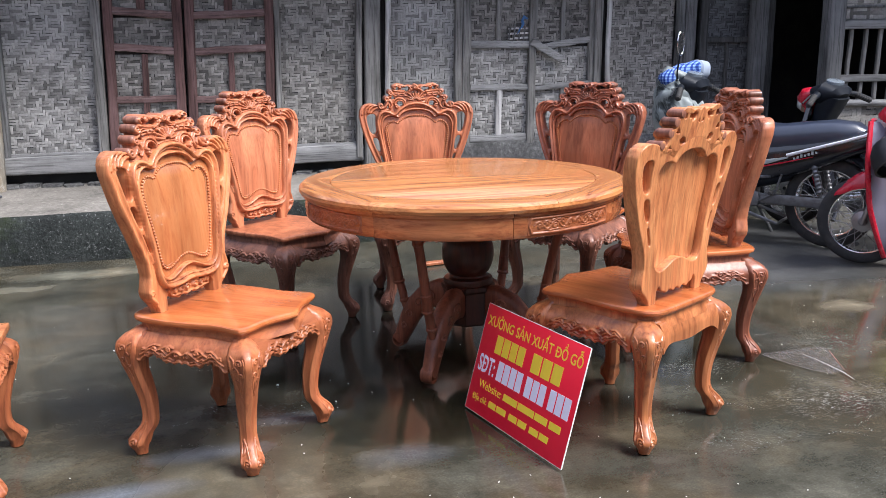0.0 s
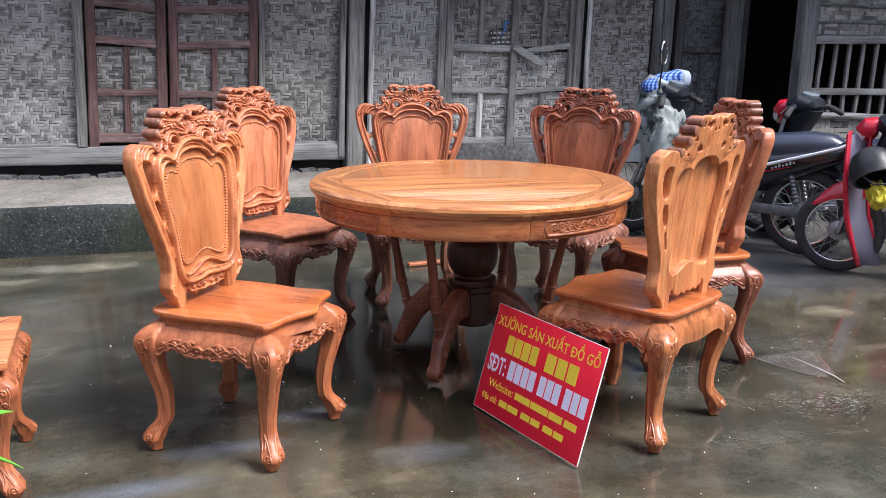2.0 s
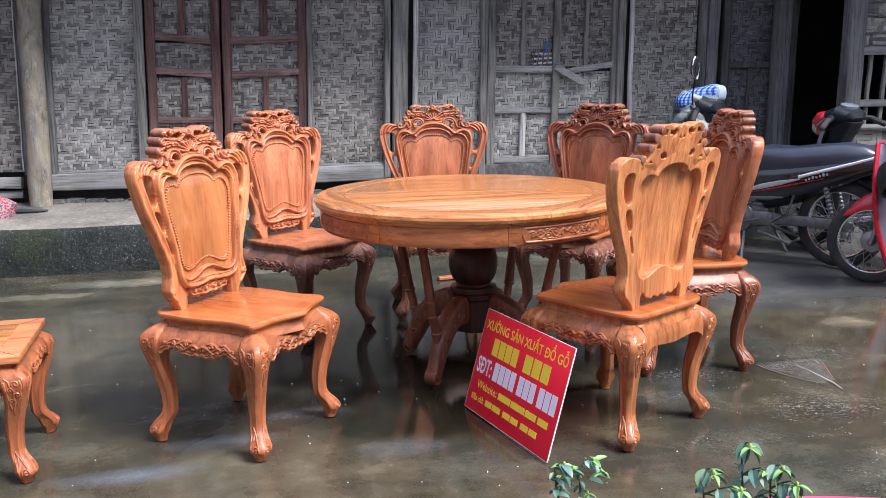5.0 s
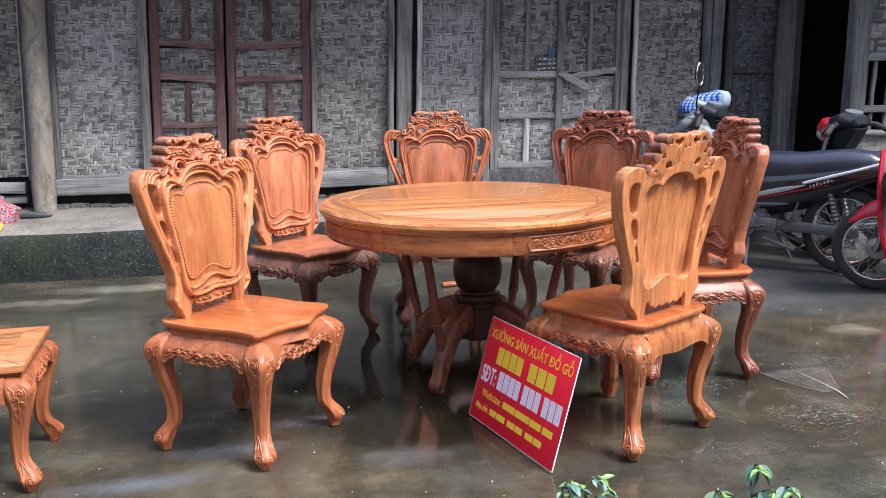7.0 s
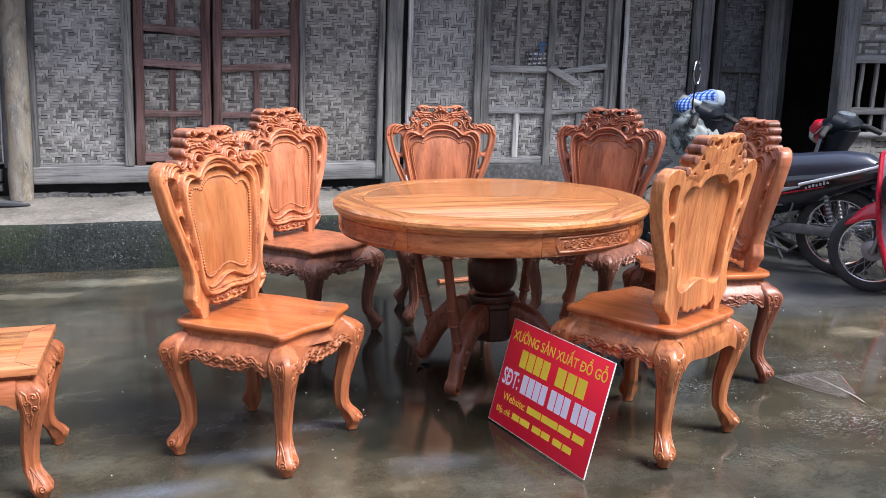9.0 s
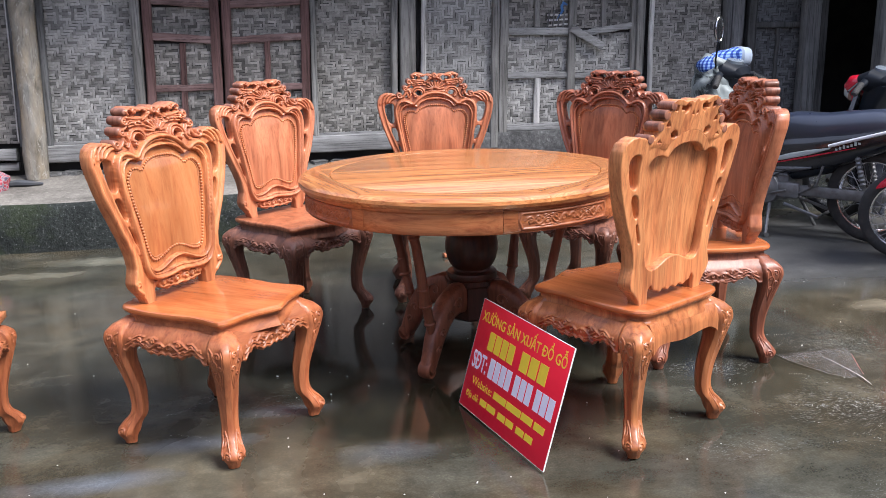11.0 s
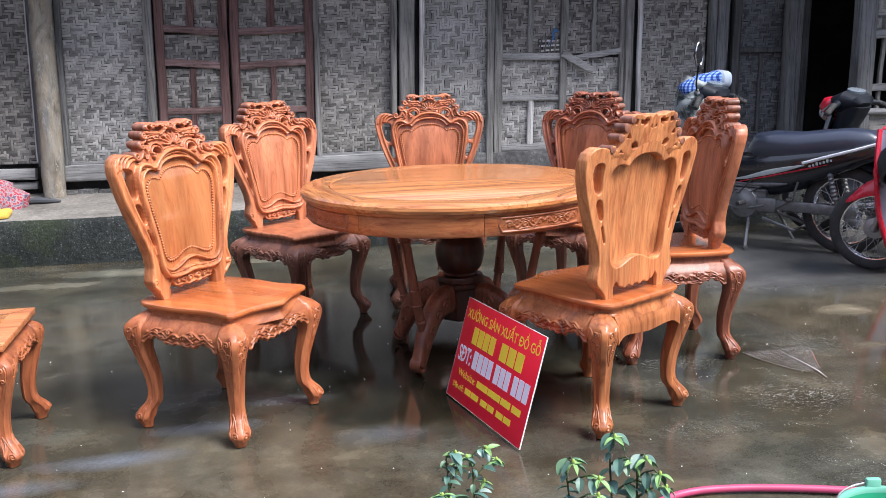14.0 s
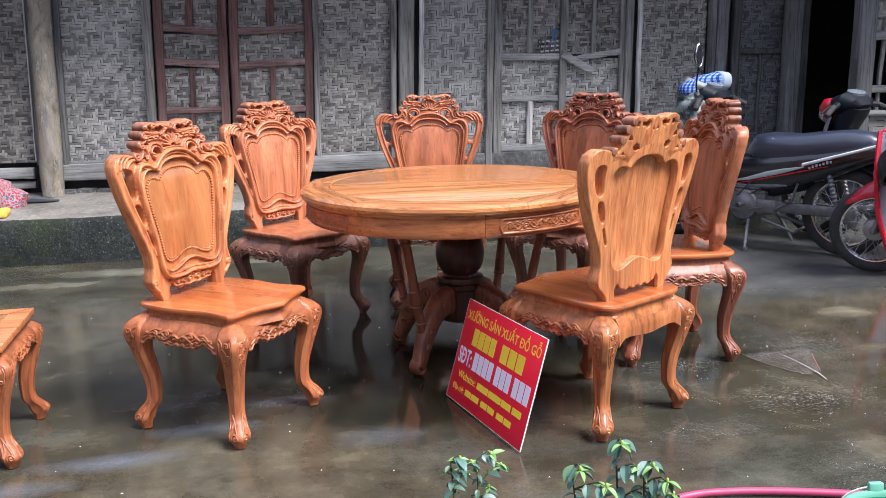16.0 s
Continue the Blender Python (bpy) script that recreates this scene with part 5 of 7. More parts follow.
def build_chair(label, m, panel_mat):
    ch = thing("dining_chair", m, label, "chair", "dining chairs round the table")
    part("seat", seat_bm(0.454, 0.476, [(-0.010, 0), (-0.002, 0.08), (0.002, 0.3), (0.003, 0.55), (0.001, 0.82), (-0.003, 0.96), (-0.009, 1.0)]), wood_y, ch, "glossy shaped seat board", True, 30)
    part("seat_frame", seat_bm(0.408, 0.454, [(-0.004, 0), (-0.009, 0.3), (-0.015, 0.55), (-0.015, 0.8), (-0.010, 1.0)]), wood_leg_x, ch, "", True, 30)
    for turn, carved in ((0, True), (90, True), (270, True), (180, False)):
        part("apron", apron_bm(turn, carved), wood_leg_x if turn in (0, 180) else wood_leg, ch, "carved scalloped apron" if carved else "plain arched apron", True, 60)
    for sx, sy in ((-1, 1), (1, 1), (1, -1), (-1, -1)):
        leg = part("leg", leg_bm(sx, sy), wood_leg, ch, "curved carved leg", True, 38)
        part("toe_carving", leg_carving(sx, sy, 0.022, 0.118, TOE_CURVES), wood_leg, leg, "", True, 60)
        part("knee_carving", leg_carving(sx, sy, 0.258, 0.405, KNEE_CURVES), wood_leg, leg, "", True, 60)
    bent = lambda x, z, h: back_point(x, z, h)
    back = part("backrest", plate(-0.309, 0.309, 0.468, 1.018, 0.0026, frame_mask, frame_relief, bent, 0.043, 10, 0.003), wood_z, ch, "carved and pierced back frame", True, 55)
    part("panel", plate(-0.21, 0.21, 0.56, 0.996, 0.007, lambda X, Z: inside(X, Z, scaled(FRAME_IN_LINE, 0.008)), lambda X, Z: 0.011 * np.clip(1 - (X / 0.15) ** 2, 0, 1) ** 0.7 * np.clip(1 - ((Z - 0.775) / 0.165) ** 2, 0, 1) ** 0.7 - 0.004, bent, 0.012, 8), panel_mat, back, "smooth cartouche-shaped panel", True, 60)
    # beading round the panel
    verts, faces = [], []
    line = [Vector((*p, 0)) for p in closed(BEAD_LINE)]
    run, step, at = 0.0, 0.0105, []
    for p, q in zip(line, line[1:]):
        d = (q - p).length
        while run < d:
            at.append(p.lerp(q, run / d))
            run += step
        run -= d
    for w in at:
        p = back_point(w.x, w.y, 0.0005)
        k = len(verts)
        for r, h in ((1.0, -0.5), (0.94, 0.25), (0.62, 0.72)):
            verts += [p + Vector((r * math.cos(q * math.pi / 4), h, r * math.sin(q * math.pi / 4))) * 0.0047 for q in range(8)]
        verts.append(p + Vector((0, 0.0050, 0)))
        for ring in (0, 8):
            faces += [(k + ring + q, k + ring + (q + 1) % 8, k + ring + 8 + (q + 1) % 8, k + ring + 8 + q) for q in range(8)]
        faces += [(k + 16 + q, k + 16 + (q + 1) % 8, k + 24) for q in range(8)]
    tagged(part("beading", (verts, faces), wood_z, back, "", True, 80), kind="stuff")
    bm = bmesh.new()
    sweep(bm, [back_point(x, z, -0.004) for x, z in scaled(BEAD_LINE, -0.009)], 0.005, 0.006, (0, 1, 0), n=6, power=2, closed=True)
    part("inner_moulding", bm, wood_z, back, "", True, 60)
    part("crest", plate(-0.206, 0.206, 0.945, 1.125, 0.002, lambda X, Z: crest_mask(X, 0.95 + (Z - 0.95) / 0.94), lambda X, Z: crest_relief(X, 0.95 + (Z - 0.95) / 0.94), bent, 0.043, 4, 0.002), wood_x, back, "pierced carved crest of scrolls", True, 60)
    for x, z, r in ((0.19, 1.002, 0.0145), (0.157, 1.039, 0.016), (0.138, 1.074, 0.0155), (0.114, 1.1, 0.0135)):
        for s in (-1, 1):
            p = back_point(s * x, 0.95 + (z - 0.95) * 0.94)
            bm = bmesh.new()
            sweep(bm, [p + Vector((0, y, 0)) for y in (-0.0445, -0.043, 0.004, 0.011, 0.013)], [r * 1.6, 2 * r, 2 * r, r * 1.5, r * 0.7], [r * 1.5, 1.9 * r, 1.9 * r, r * 1.4, r * 0.6], (0, 0, 1), n=14, power=2)
            part("crest_roll", bm, wood_brown, back, "", True, 50)
    return ch


def chair_pose(x, y, heading):
    return pose(x, y, 0, 0, 0, heading - 90)


chair = build_chair("orange lacquered dining chair with carved crest and shaped seat", chair_pose(0.082, 3.008, -36.5), wood_panel)
CHAIRS = ((0.369, 4.31, -49), (1.103, 4.53, -95), (1.794, 4.21, -140), (1.98, 3.40, 176), (1.446, 2.80, 121))
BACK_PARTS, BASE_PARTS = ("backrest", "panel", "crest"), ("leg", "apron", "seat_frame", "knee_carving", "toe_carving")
# rear bases are darkened for the table's shade, put into the finish
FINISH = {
    -49: ("rosy orange lacquered dining chair with its base browned for table shade", {**{k: wood_rose for k in BACK_PARTS}, **{k: wood_brown for k in BASE_PARTS}, "seat": wood_russet, "crest": wood_russet}),
    -95: ("russet lacquered dining chair with its base browned for table shade", {**{k: wood_russet for k in BACK_PARTS}, **{k: wood_brown for k in BASE_PARTS}}),
    # this back and the next are redder for facing away from the light
    -140: ("lacquered dining chair with back and base coloured darker for shade", {**{k: wood_red_shade for k in BACK_PARTS}, **{k: wood_brown for k in BASE_PARTS}, "panel": wood_russet}),
    176: ("reddish lacquered dining chair with carved crest and legs browned for shade", {**{k: wood_russet for k in BACK_PARTS}, **{k: wood_foot for k in BASE_PARTS}}),
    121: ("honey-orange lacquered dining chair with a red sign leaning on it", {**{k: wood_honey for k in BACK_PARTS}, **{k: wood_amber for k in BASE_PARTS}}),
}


def refinish(ch, finish):
    for ob in ch.children_recursive:
        kind = ob.name.split(".")[0]
        if kind in finish:
            ob.material_slots[0].link = "OBJECT"
            ob.material_slots[0].material = finish[kind]


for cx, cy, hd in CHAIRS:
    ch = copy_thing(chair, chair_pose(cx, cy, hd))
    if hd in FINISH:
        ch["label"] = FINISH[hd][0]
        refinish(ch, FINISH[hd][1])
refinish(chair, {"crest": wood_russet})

# ---- round table ----
TX, TY, TR, TZ = 1.03, 3.462, 0.648, 0.79


def build_table():
    tb = thing("round_table", pose(TX, TY, 0), "round orange lacquered table with carved apron on a turned pedestal", "table")
    part("tabletop", lathed([(0, -0.012), (0.5235, -0.012), (0.5235, -0.001), (0.521, 0.0004), (0, 0.0004)], 120, pose(0, 0, TZ)), wood_top, tb, "polished inner disc", True, 30)

    def arc(profile, a0, a1, n):
        """A moulded arc whose middle lies on the y axis, so that the grain follows it."""
        bm = bmesh.new()
        rings = []
        for i in range(n + 1):
            q = math.pi / 2 + radians(a0 + (a1 - a0) * i / n)
            rings.append([bm.verts.new((r * math.cos(q), r * math.sin(q), z)) for r, z in profile])
        for u, v in zip(rings, rings[1:]):
            for k in range(len(profile)):
                j = (k + 1) % len(profile)
                bm.faces.new((u[k], u[j], v[j], v[k]))
        bm.faces.new(list(reversed(rings[0])))
        bm.faces.new(rings[-1])
        return bm

    edge = [(0.525, -0.012), (0.6, -0.036), (TR - 0.02, -0.04), (TR - 0.006, -0.036), (TR, -0.024), (TR - 0.002, -0.012), (TR - 0.012, -0.003), (TR - 0.03, 0.0), (0.5275, 0.0), (0.525, -0.003)]
    for k in range(6):
        part("border", arc(edge, -29.94, 29.94, 22), wood_top, tb, "", True, 30).matrix_basis = pose(0, 0, TZ, 0, 0, 60 * k - 15)
    side = [(0.595, 0.668), (0.605, 0.661), (0.618, 0.663), (0.624, 0.672), (0.626, 0.70), (0.624, 0.735), (0.632, 0.742), (0.634, 0.752), (0.60, 0.756)]
    for k in range(8):
        part("apron", arc(side, -22.42, 22.42, 16), wood_skirt, tb, "curved apron", True, 30).matrix_basis = pose(0, 0, 0, 0, 0, 45 * k - 67 - 90)
    curves = mirrored([(spiral(0.022, 0.0, 0.013, 0.002, 180, -220), 0.003, 0.005), (spiral(0.055, 0.007, 0.011, 0.002, 0, 380), 0.003, 0.005), (spiral(0.088, -0.006, 0.012, 0.002, 180, -220), 0.003, 0.005), (spiral(0.12, 0.006, 0.011, 0.002, 0, 380), 0.003, 0.005), (spiral(0.15, -0.004, 0.009, 0.002, 180, -220), 0.003, 0.005), (wave_line(0.0, 0.17, 0.0, 0.013, 2.5), 0.003, 0.005), (wave_line(0.01, 0.165, 0.002, 0.009, 3.1, 40, 1.2), 0.0026, 0.004), ([(0.03, 0.018), (0.045, 0.021), (0.07, 0.016), (0.085, 0.019), (0.1, 0.015)], 0.0026, 0.004), ([(0.035, -0.016), (0.06, -0.02), (0.075, -0.016), (0.11, -0.019), (0.13, -0.015)], 0.0026, 0.004)])
    rim = [(x, z) for x, z in ((-0.19, 0.0), (-0.18, 0.026), (0.18, 0.026), (0.19, 0.0), (0.18, -0.026), (-0.18, -0.026), (-0.19, 0.0))]
    curves.append((rim, 0.004, 0.006))
    for k in range(4):
        a0 = radians(-67 + 90 * k)

        def place(x, z, h, a0=a0):
            a = a0 + x / 0.626
            r = 0.6255 + h
            return Vector((r * math.cos(a), r * math.sin(a), 0.704 + z))

        part("carved_panel", carve(150, 30, lambda U, V: ((U * 2 - 1) * 0.195, (V * 2 - 1) * 0.031), place, lambda X, Z: 0.7 * ridges(X, Z, curves), 0.012), wood_leg_x, tb, "carved scroll panel", True, 60)
    base = pose(0.033, 0.055, 0)
    part("column", lathed([(0, 0.34), (0.1, 0.34), (0.104, 0.352), (0.1, 0.366), (0.078, 0.372), (0.074, 0.38), (0.088, 0.396), (0.1, 0.42), (0.107, 0.455), (0.107, 0.485), (0.1, 0.52), (0.088, 0.546), (0.08, 0.556), (0.088, 0.566), (0.12, 0.585), (0.15, 0.61), (0.16, 0.64), (0, 0.64)], 40), wood_shade_joint, tb, "turned bulbous column", True, 40).matrix_basis = base
    part("hub", lathed([(0, 0.17), (0.09, 0.17), (0.1, 0.18), (0.104, 0.31), (0.112, 0.32), (0.112, 0.338), (0.1, 0.345), (0, 0.345)], 8, pose(0, 0, 0, 0, 0, FOOT_A + 22.5)), wood_shade_joint, tb, "", True, 25).matrix_basis = base
    for k in range(4):
        a = radians(FOOT_A + 90 * k)
        d, side = Vector((math.cos(a), math.sin(a), 0)), Vector((-math.sin(a), math.cos(a), 0))
        prof = [(0.07, 0.272, 0.13), (0.135, 0.277, 0.125), (0.195, 0.257, 0.108), (0.245, 0.212, 0.094), (0.284, 0.155, 0.084), (0.31, 0.1, 0.074), (0.33, 0.06, 0.064), (0.348, 0.042, 0.05)]
        bm = bmesh.new()
        sweep(bm, [d * r + Vector((0, 0, z)) for r, z, _ in prof], [0.07, 0.074, 0.072, 0.068, 0.062, 0.056, 0.054, 0.054], [t for _, _, t in prof], (0, 0, 1), n=14, power=3.5)
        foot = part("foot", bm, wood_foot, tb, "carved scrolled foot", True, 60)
        foot.matrix_basis = base
        bm = bmesh.new()
        pts = [d * (0.335 + p) + Vector((0, 0, 0.04 + q)) for p, q in spiral(0, 0, 0.036, 0.008, 100, -380, 24)]
        c0 = d * 0.335 + Vector((0, 0, 0.04))
        sweep(bm, pts, [0.058 - 0.0006 * i for i in range(25)], [0.012] * 25, [(p - c0).normalized() for p in pts], n=8, power=2.4)
        part("foot_scroll", bm, wood_foot, foot, "", True, 60)
        for s in (-1, 1):
            for r0, z0, rr, a0, a1 in ((0.16, 0.268, 0.03, 0, 400), (0.222, 0.232, 0.024, 180, -220), (0.268, 0.175, 0.02, 0, 400), (0.3, 0.118, 0.016, 180, -220)):
                c = [d * (r0 + p) + side * s * (0.036 - 0.04 * max(0, r0 - 0.16)) + Vector((0, 0, z0 + q)) for p, q in spiral(0, 0, rr, 0.004, a0, a1, 18)]
                bm = bmesh.new()
                sweep(bm, c, 0.008, 0.008, tuple(side), n=6, power=2)
                part("foot_carving", bm, wood_foot, foot, "", True, 60)
        strut = [d * r + Vector((0, 0, z)) for r, z in ((0.285, 0.10), (0.30, 0.18), (0.325, 0.27), (0.335, 0.30), (0.34, 0.31), (0.36, 0.42), (0.39, 0.55), (0.43, 0.66))]
        bm = bmesh.new()
        sweep(bm, strut, [0.026, 0.034, 0.036, 0.034, 0.044, 0.036, 0.034, 0.04], [0.026, 0.034, 0.036, 0.034, 0.044, 0.036, 0.034, 0.04], tuple(side), n=10, power=2.4)
        for r, z, g in ((0.288, 0.115, 0.042), (0.312, 0.225, 0.046), (0.338, 0.305, 0.052), (0.352, 0.37, 0.044), (0.402, 0.585, 0.046)):
            c0 = d * r + Vector((0, 0, z))
            up = (d * 0.2 + Vector((0, 0, 1))).normalized()
            sweep(bm, [c0 - up * 0.008, c0 - up * 0.004, c0 + up * 0.004, c0 + up * 0.008], [g * 0.75, g, g, g * 0.75], [g * 0.75, g, g, g * 0.75], tuple(side), n=12, power=2)
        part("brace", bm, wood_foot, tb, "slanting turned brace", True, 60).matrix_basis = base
    return tb


FOOT_A = -133
build_table()

# ---- sign ----
sign_red = painted("red_printed_board", (0.9, 0.012, 0.045), 0.3, dirt=0.08, scale=20, dirt_color=(0.5, 0.02, 0.04))
sign_yellow = painted("yellow_print", (0.98, 0.74, 0.06), 0.4, dirt=0.08)
sign_white = painted("pale_violet_print", (0.88, 0.86, 1.0), 0.4, dirt=0.05)
sign_edge = painted("white_board_edge", (0.7, 0.68, 0.66), 0.5, dirt=0.4)


def text_mesh(text, bold):
    cu = bpy.data.curves.new("lettering", "FONT")
    cu.body, cu.offset, cu.resolution_u, cu.extrude = text, bold, 3, 0.012
    ob = new("lettering", cu)
    bpy.context.view_layer.update()
    me = bpy.data.meshes.new_from_object(ob)
    bpy.data.objects.remove(ob)
    return me


def text_span(text):
    co = [v.co.x for v in text_mesh(text, 0.0).vertices]
    return min(co), max(co)


def lettering(name, text, width, height, mat, parent, x, z, bold=0.0):
    """Words in the built-in font, fitted to a width and a height."""
    plain = text.replace("Đ", "D")
    me = text_mesh(plain, bold)
    co = np.array([v.co[:] for v in me.vertices])
    lo, hi = co.min(0), co.max(0)
    for v in me.vertices:
        px = (v.co.x - lo[0]) / (hi[0] - lo[0]) * width
        pz = v.co.y / 0.72 * height
        v.co = (x + px, -0.0035 - (v.co.z + 0.012) * 0.02, z + pz)
    me.materials.append(mat)
    out = new(name, me)
    out.parent = parent
    if "Đ" in text:
        # the stroke through the letter's stem
        k = text.index("Đ")
        d0, d1 = text_span("D")
        left = text_span(plain[:k + 1])[1] - (d1 - d0)
        to = lambda q: x + (q - lo[0]) / (hi[0] - lo[0]) * width
        part("bar", boxed(to(left - 0.07), to(left + 0.30), -0.0042, -0.003, z + height * 0.44, z + height * 0.57, bevel=0), mat, parent, "", False)
    return out


def build_sign():
    bl, br, tl = Vector((0.913, 3.028, 0.003)), Vector((1.066, 2.455, 0.003)), Vector((1.020, 3.057, 0.381))
    ux = (br - bl).normalized()
    uz = (tl - bl)
    uz = (uz - ux * uz.dot(ux)).normalized()
    uy = uz.cross(ux)
    m = Matrix((ux, uy, uz)).transposed().to_4x4()
    m.translation = bl
    W, H = (br - bl).length, 0.395
    s = thing("sign_board", m, "red printed workshop sign leaning against a chair", "sign")
    part("board", boxed(0, W, -0.003, 0.001, 0, H, bevel=0.0006), sign_red, s)
    for a in ((-0.001, 0.0005, 0, H), (W - 0.0005, W + 0.001, 0, H), (0, W, H - 0.0005, H + 0.001), (0, W, -0.001, 0.001)):
        part("edge", boxed(a[0], a[1], -0.0033, 0.0014, a[2], a[3], bevel=0), sign_edge, s, "white board edge", False)
    lettering("lettering", "XƯỞNG SẢN XUẤT ĐỒ GỖ", 0.555, 0.036, sign_yellow, s, 0.02, 0.322, 0.012)
    bar = lambda x0, x1, z0, z1, mat: part("bar", boxed(x0, x1, -0.0042, -0.0028, z0, z1, bevel=0), mat, s, "", False)
    for k in range(4):
        bar(0.10 + 0.046 * k, 0.139 + 0.046 * k, 0.235, 0.300, sign_yellow)
    for k in range(3):
        bar(0.325 + 0.058 * k, 0.374 + 0.058 * k, 0.235, 0.300, sign_yellow)
    lettering("lettering", "SĐT:", 0.105, 0.062, sign_white, s, 0.022, 0.152, 0.02)
    x = 0.145
    for k in range(10):
        if k in (4, 7):
            x += 0.017
        bar(x, x + 0.033, 0.148, 0.217, sign_white)
        x += 0.0395
    lettering("lettering", "Website:", 0.145, 0.030, sign_yellow, s, 0.055, 0.096, 0.0)
    for x0, x1 in ((0.215, 0.30), (0.306, 0.40), (0.406, 0.475), (0.487, 0.548)):
        bar(x0, x1, 0.096, 0.120, sign_yellow)
    lettering("lettering", "Địa chỉ:", 0.09, 0.022, sign_yellow, s, 0.035, 0.046, 0.015)
    for x0, x1 in ((0.14, 0.185), (0.192, 0.25), (0.27, 0.32), (0.327, 0.375), (0.395, 0.445), (0.452, 0.50)):
        bar(x0, x1, 0.046, 0.068, sign_yellow)


build_sign()


# ---- stool ----
def build_stool():
    st = thing("stool", pose(-0.845, 2.915, 0, 0, 0, 3) @ Matrix.Diagonal((0.97, 0.99, 0.91, 1)), "orange lacquered low stool with a framed panel top", "stool")
    part("top_frame", boxed(-0.24, 0.24, -0.24, 0.24, 0.445, 0.472, bevel=0.004), wood_x, st, "square framed top")
    part("top_panel", boxed(-0.165, 0.165, -0.165, 0.165, 0.466, 0.4745, bevel=0.002), wood_top, st)
    for a in (45, 135, 225, 315):
        part("mitre", boxed(0.236, 0.33, -0.001, 0.001, 0.4705, 0.4726, bevel=0, m=Matrix.Rotation(radians(a), 4, "Z")), wood_shade_joint, st, "", False)
    part("neck", boxed(-0.215, 0.215, -0.215, 0.215, 0.418, 0.446, bevel=0.006), wood_y, st)
    for turn in (0, 90, 180, 270):
        part("apron", apron_bm(turn, turn in (90, 270)), wood_leg_x if turn in (0, 180) else wood_leg, st, "carved apron" if turn in (90, 270) else "plain apron", True, 60)
    for sx, sy in ((-1, 1), (1, 1), (1, -1), (-1, -1)):
        leg = part("leg", leg_bm(sx, sy), wood_leg, st, "curved carved leg", True, 38)
        part("toe_carving", leg_carving(sx, sy, 0.022, 0.118, TOE_CURVES), wood_leg, leg, "", True, 60)
        part("knee_carving", leg_carving(sx, sy, 0.258, 0.405, KNEE_CURVES), wood_leg, leg, "", True, 60)


build_stool()

# ---- motorbikes ----
bike_red = painted("red_bike_paint", (0.55, 0.012, 0.035), 0.2, 0, 0.5, 0.15, 14, (0.25, 0.03, 0.03))
bike_black = painted("black_bike_paint", (0.008, 0.009, 0.014), 0.1, 0, 0.8, 0.15, 14, (0.02, 0.02, 0.024))
bike_black.node_tree.nodes["Principled BSDF"].inputs["Specular IOR Level"].default_value = 0.6
bike_silver = painted("silver_lilac_paint", (0.17, 0.16, 0.22), 0.34, 0.4, 0.3, 0.2)
bike_grey = painted("pale_grey_plastic", (0.42, 0.46, 0.46), 0.4, dirt=0.3)
rubber = painted("tyre_rubber", (0.03, 0.03, 0.031), 0.75, dirt=0.6, dirt_color=(0.11, 0.1, 0.09))
vinyl = painted("blue_black_vinyl", (0.022, 0.03, 0.055), 0.26, coat=0.35, dirt=0.25, dirt_color=(0.05, 0.06, 0.085), spec=0.9)
black_plastic = painted("black_plastic", (0.009, 0.012, 0.018), 0.38, dirt=0.3, dirt_color=(0.022, 0.026, 0.034), spec=0.28)
steel = painted("dull_steel", (0.42, 0.42, 0.43), 0.35, 0.9, dirt=0.55, dirt_color=(0.12, 0.11, 0.1))
grimy = painted("grimy_steel", (0.2, 0.205, 0.215), 0.4, 0.6, dirt=0.7, dirt_color=(0.05, 0.045, 0.04))
chrome = painted("chrome", (0.75, 0.76, 0.78), 0.12, 1.0, dirt=0.2)
bright_trim = painted("bright_silver_trim", (0.82, 0.84, 0.88), 0.25, 0.2, dirt=0.1)
lamp_glass = painted("headlamp_lens", (0.62, 0.66, 0.68), 0.08, 0.4, dirt=0.15)
dial_mat = painted("dial_glass", (0.14, 0.17, 0.2), 0.15, dirt=0.3)


def plaid():
    mat, nt, b = material("blue_plaid_cloth", 0.85, 0, 0.2)
    tc = coords(nt, (1, 1, 1))
    wx = node(nt, "ShaderNodeTexWave", Scale=16.0)
    wx.bands_direction = "X"
    wz = node(nt, "ShaderNodeTexWave", Scale=16.0)
    wz.bands_direction = "Z"
    for w in (wx, wz):
        nt.links.new(tc.outputs[0], w.inputs["Vector"])
    a = ramp(nt, wx.outputs[0], [(0.35, (0.04, 0.09, 0.33)), (0.6, (0.28, 0.42, 0.7))]).outputs[0]
    c = ramp(nt, wz.outputs[0], [(0.4, (0.25, 0.32, 0.55)), (0.7, (0.75, 0.82, 0.95))]).outputs[0]
    nt.links.new(mix(nt, 0.85, a, c, "MULTIPLY"), b.inputs["Base Color"])
    return mat


plaid_mat = plaid()
tarp_mat, nt, b = material("grey_green_raincoat", 0.5, 0, 0.35)
tn = noise_tex(nt, coords(nt, (1, 1, 0.7)), 9, 4, 0.6, 0.8)
nt.links.new(ramp(nt, tn, [(0.38, (0.02, 0.026, 0.028)), (0.42, (0.06, 0.072, 0.072)), (0.47, (0.21, 0.24, 0.24)), (0.66, (0.3, 0.335, 0.335))]).outputs[0], b.inputs["Base Color"])
helmet_mat = painted("satin_black_helmet", (0.012, 0.013, 0.017), 0.35, dirt=0.3)
yellow_bag = painted("yellow_plastic_bag", (0.55, 0.47, 0.03), 0.4, dirt=0.4, dirt_color=(0.2, 0.16, 0.02))


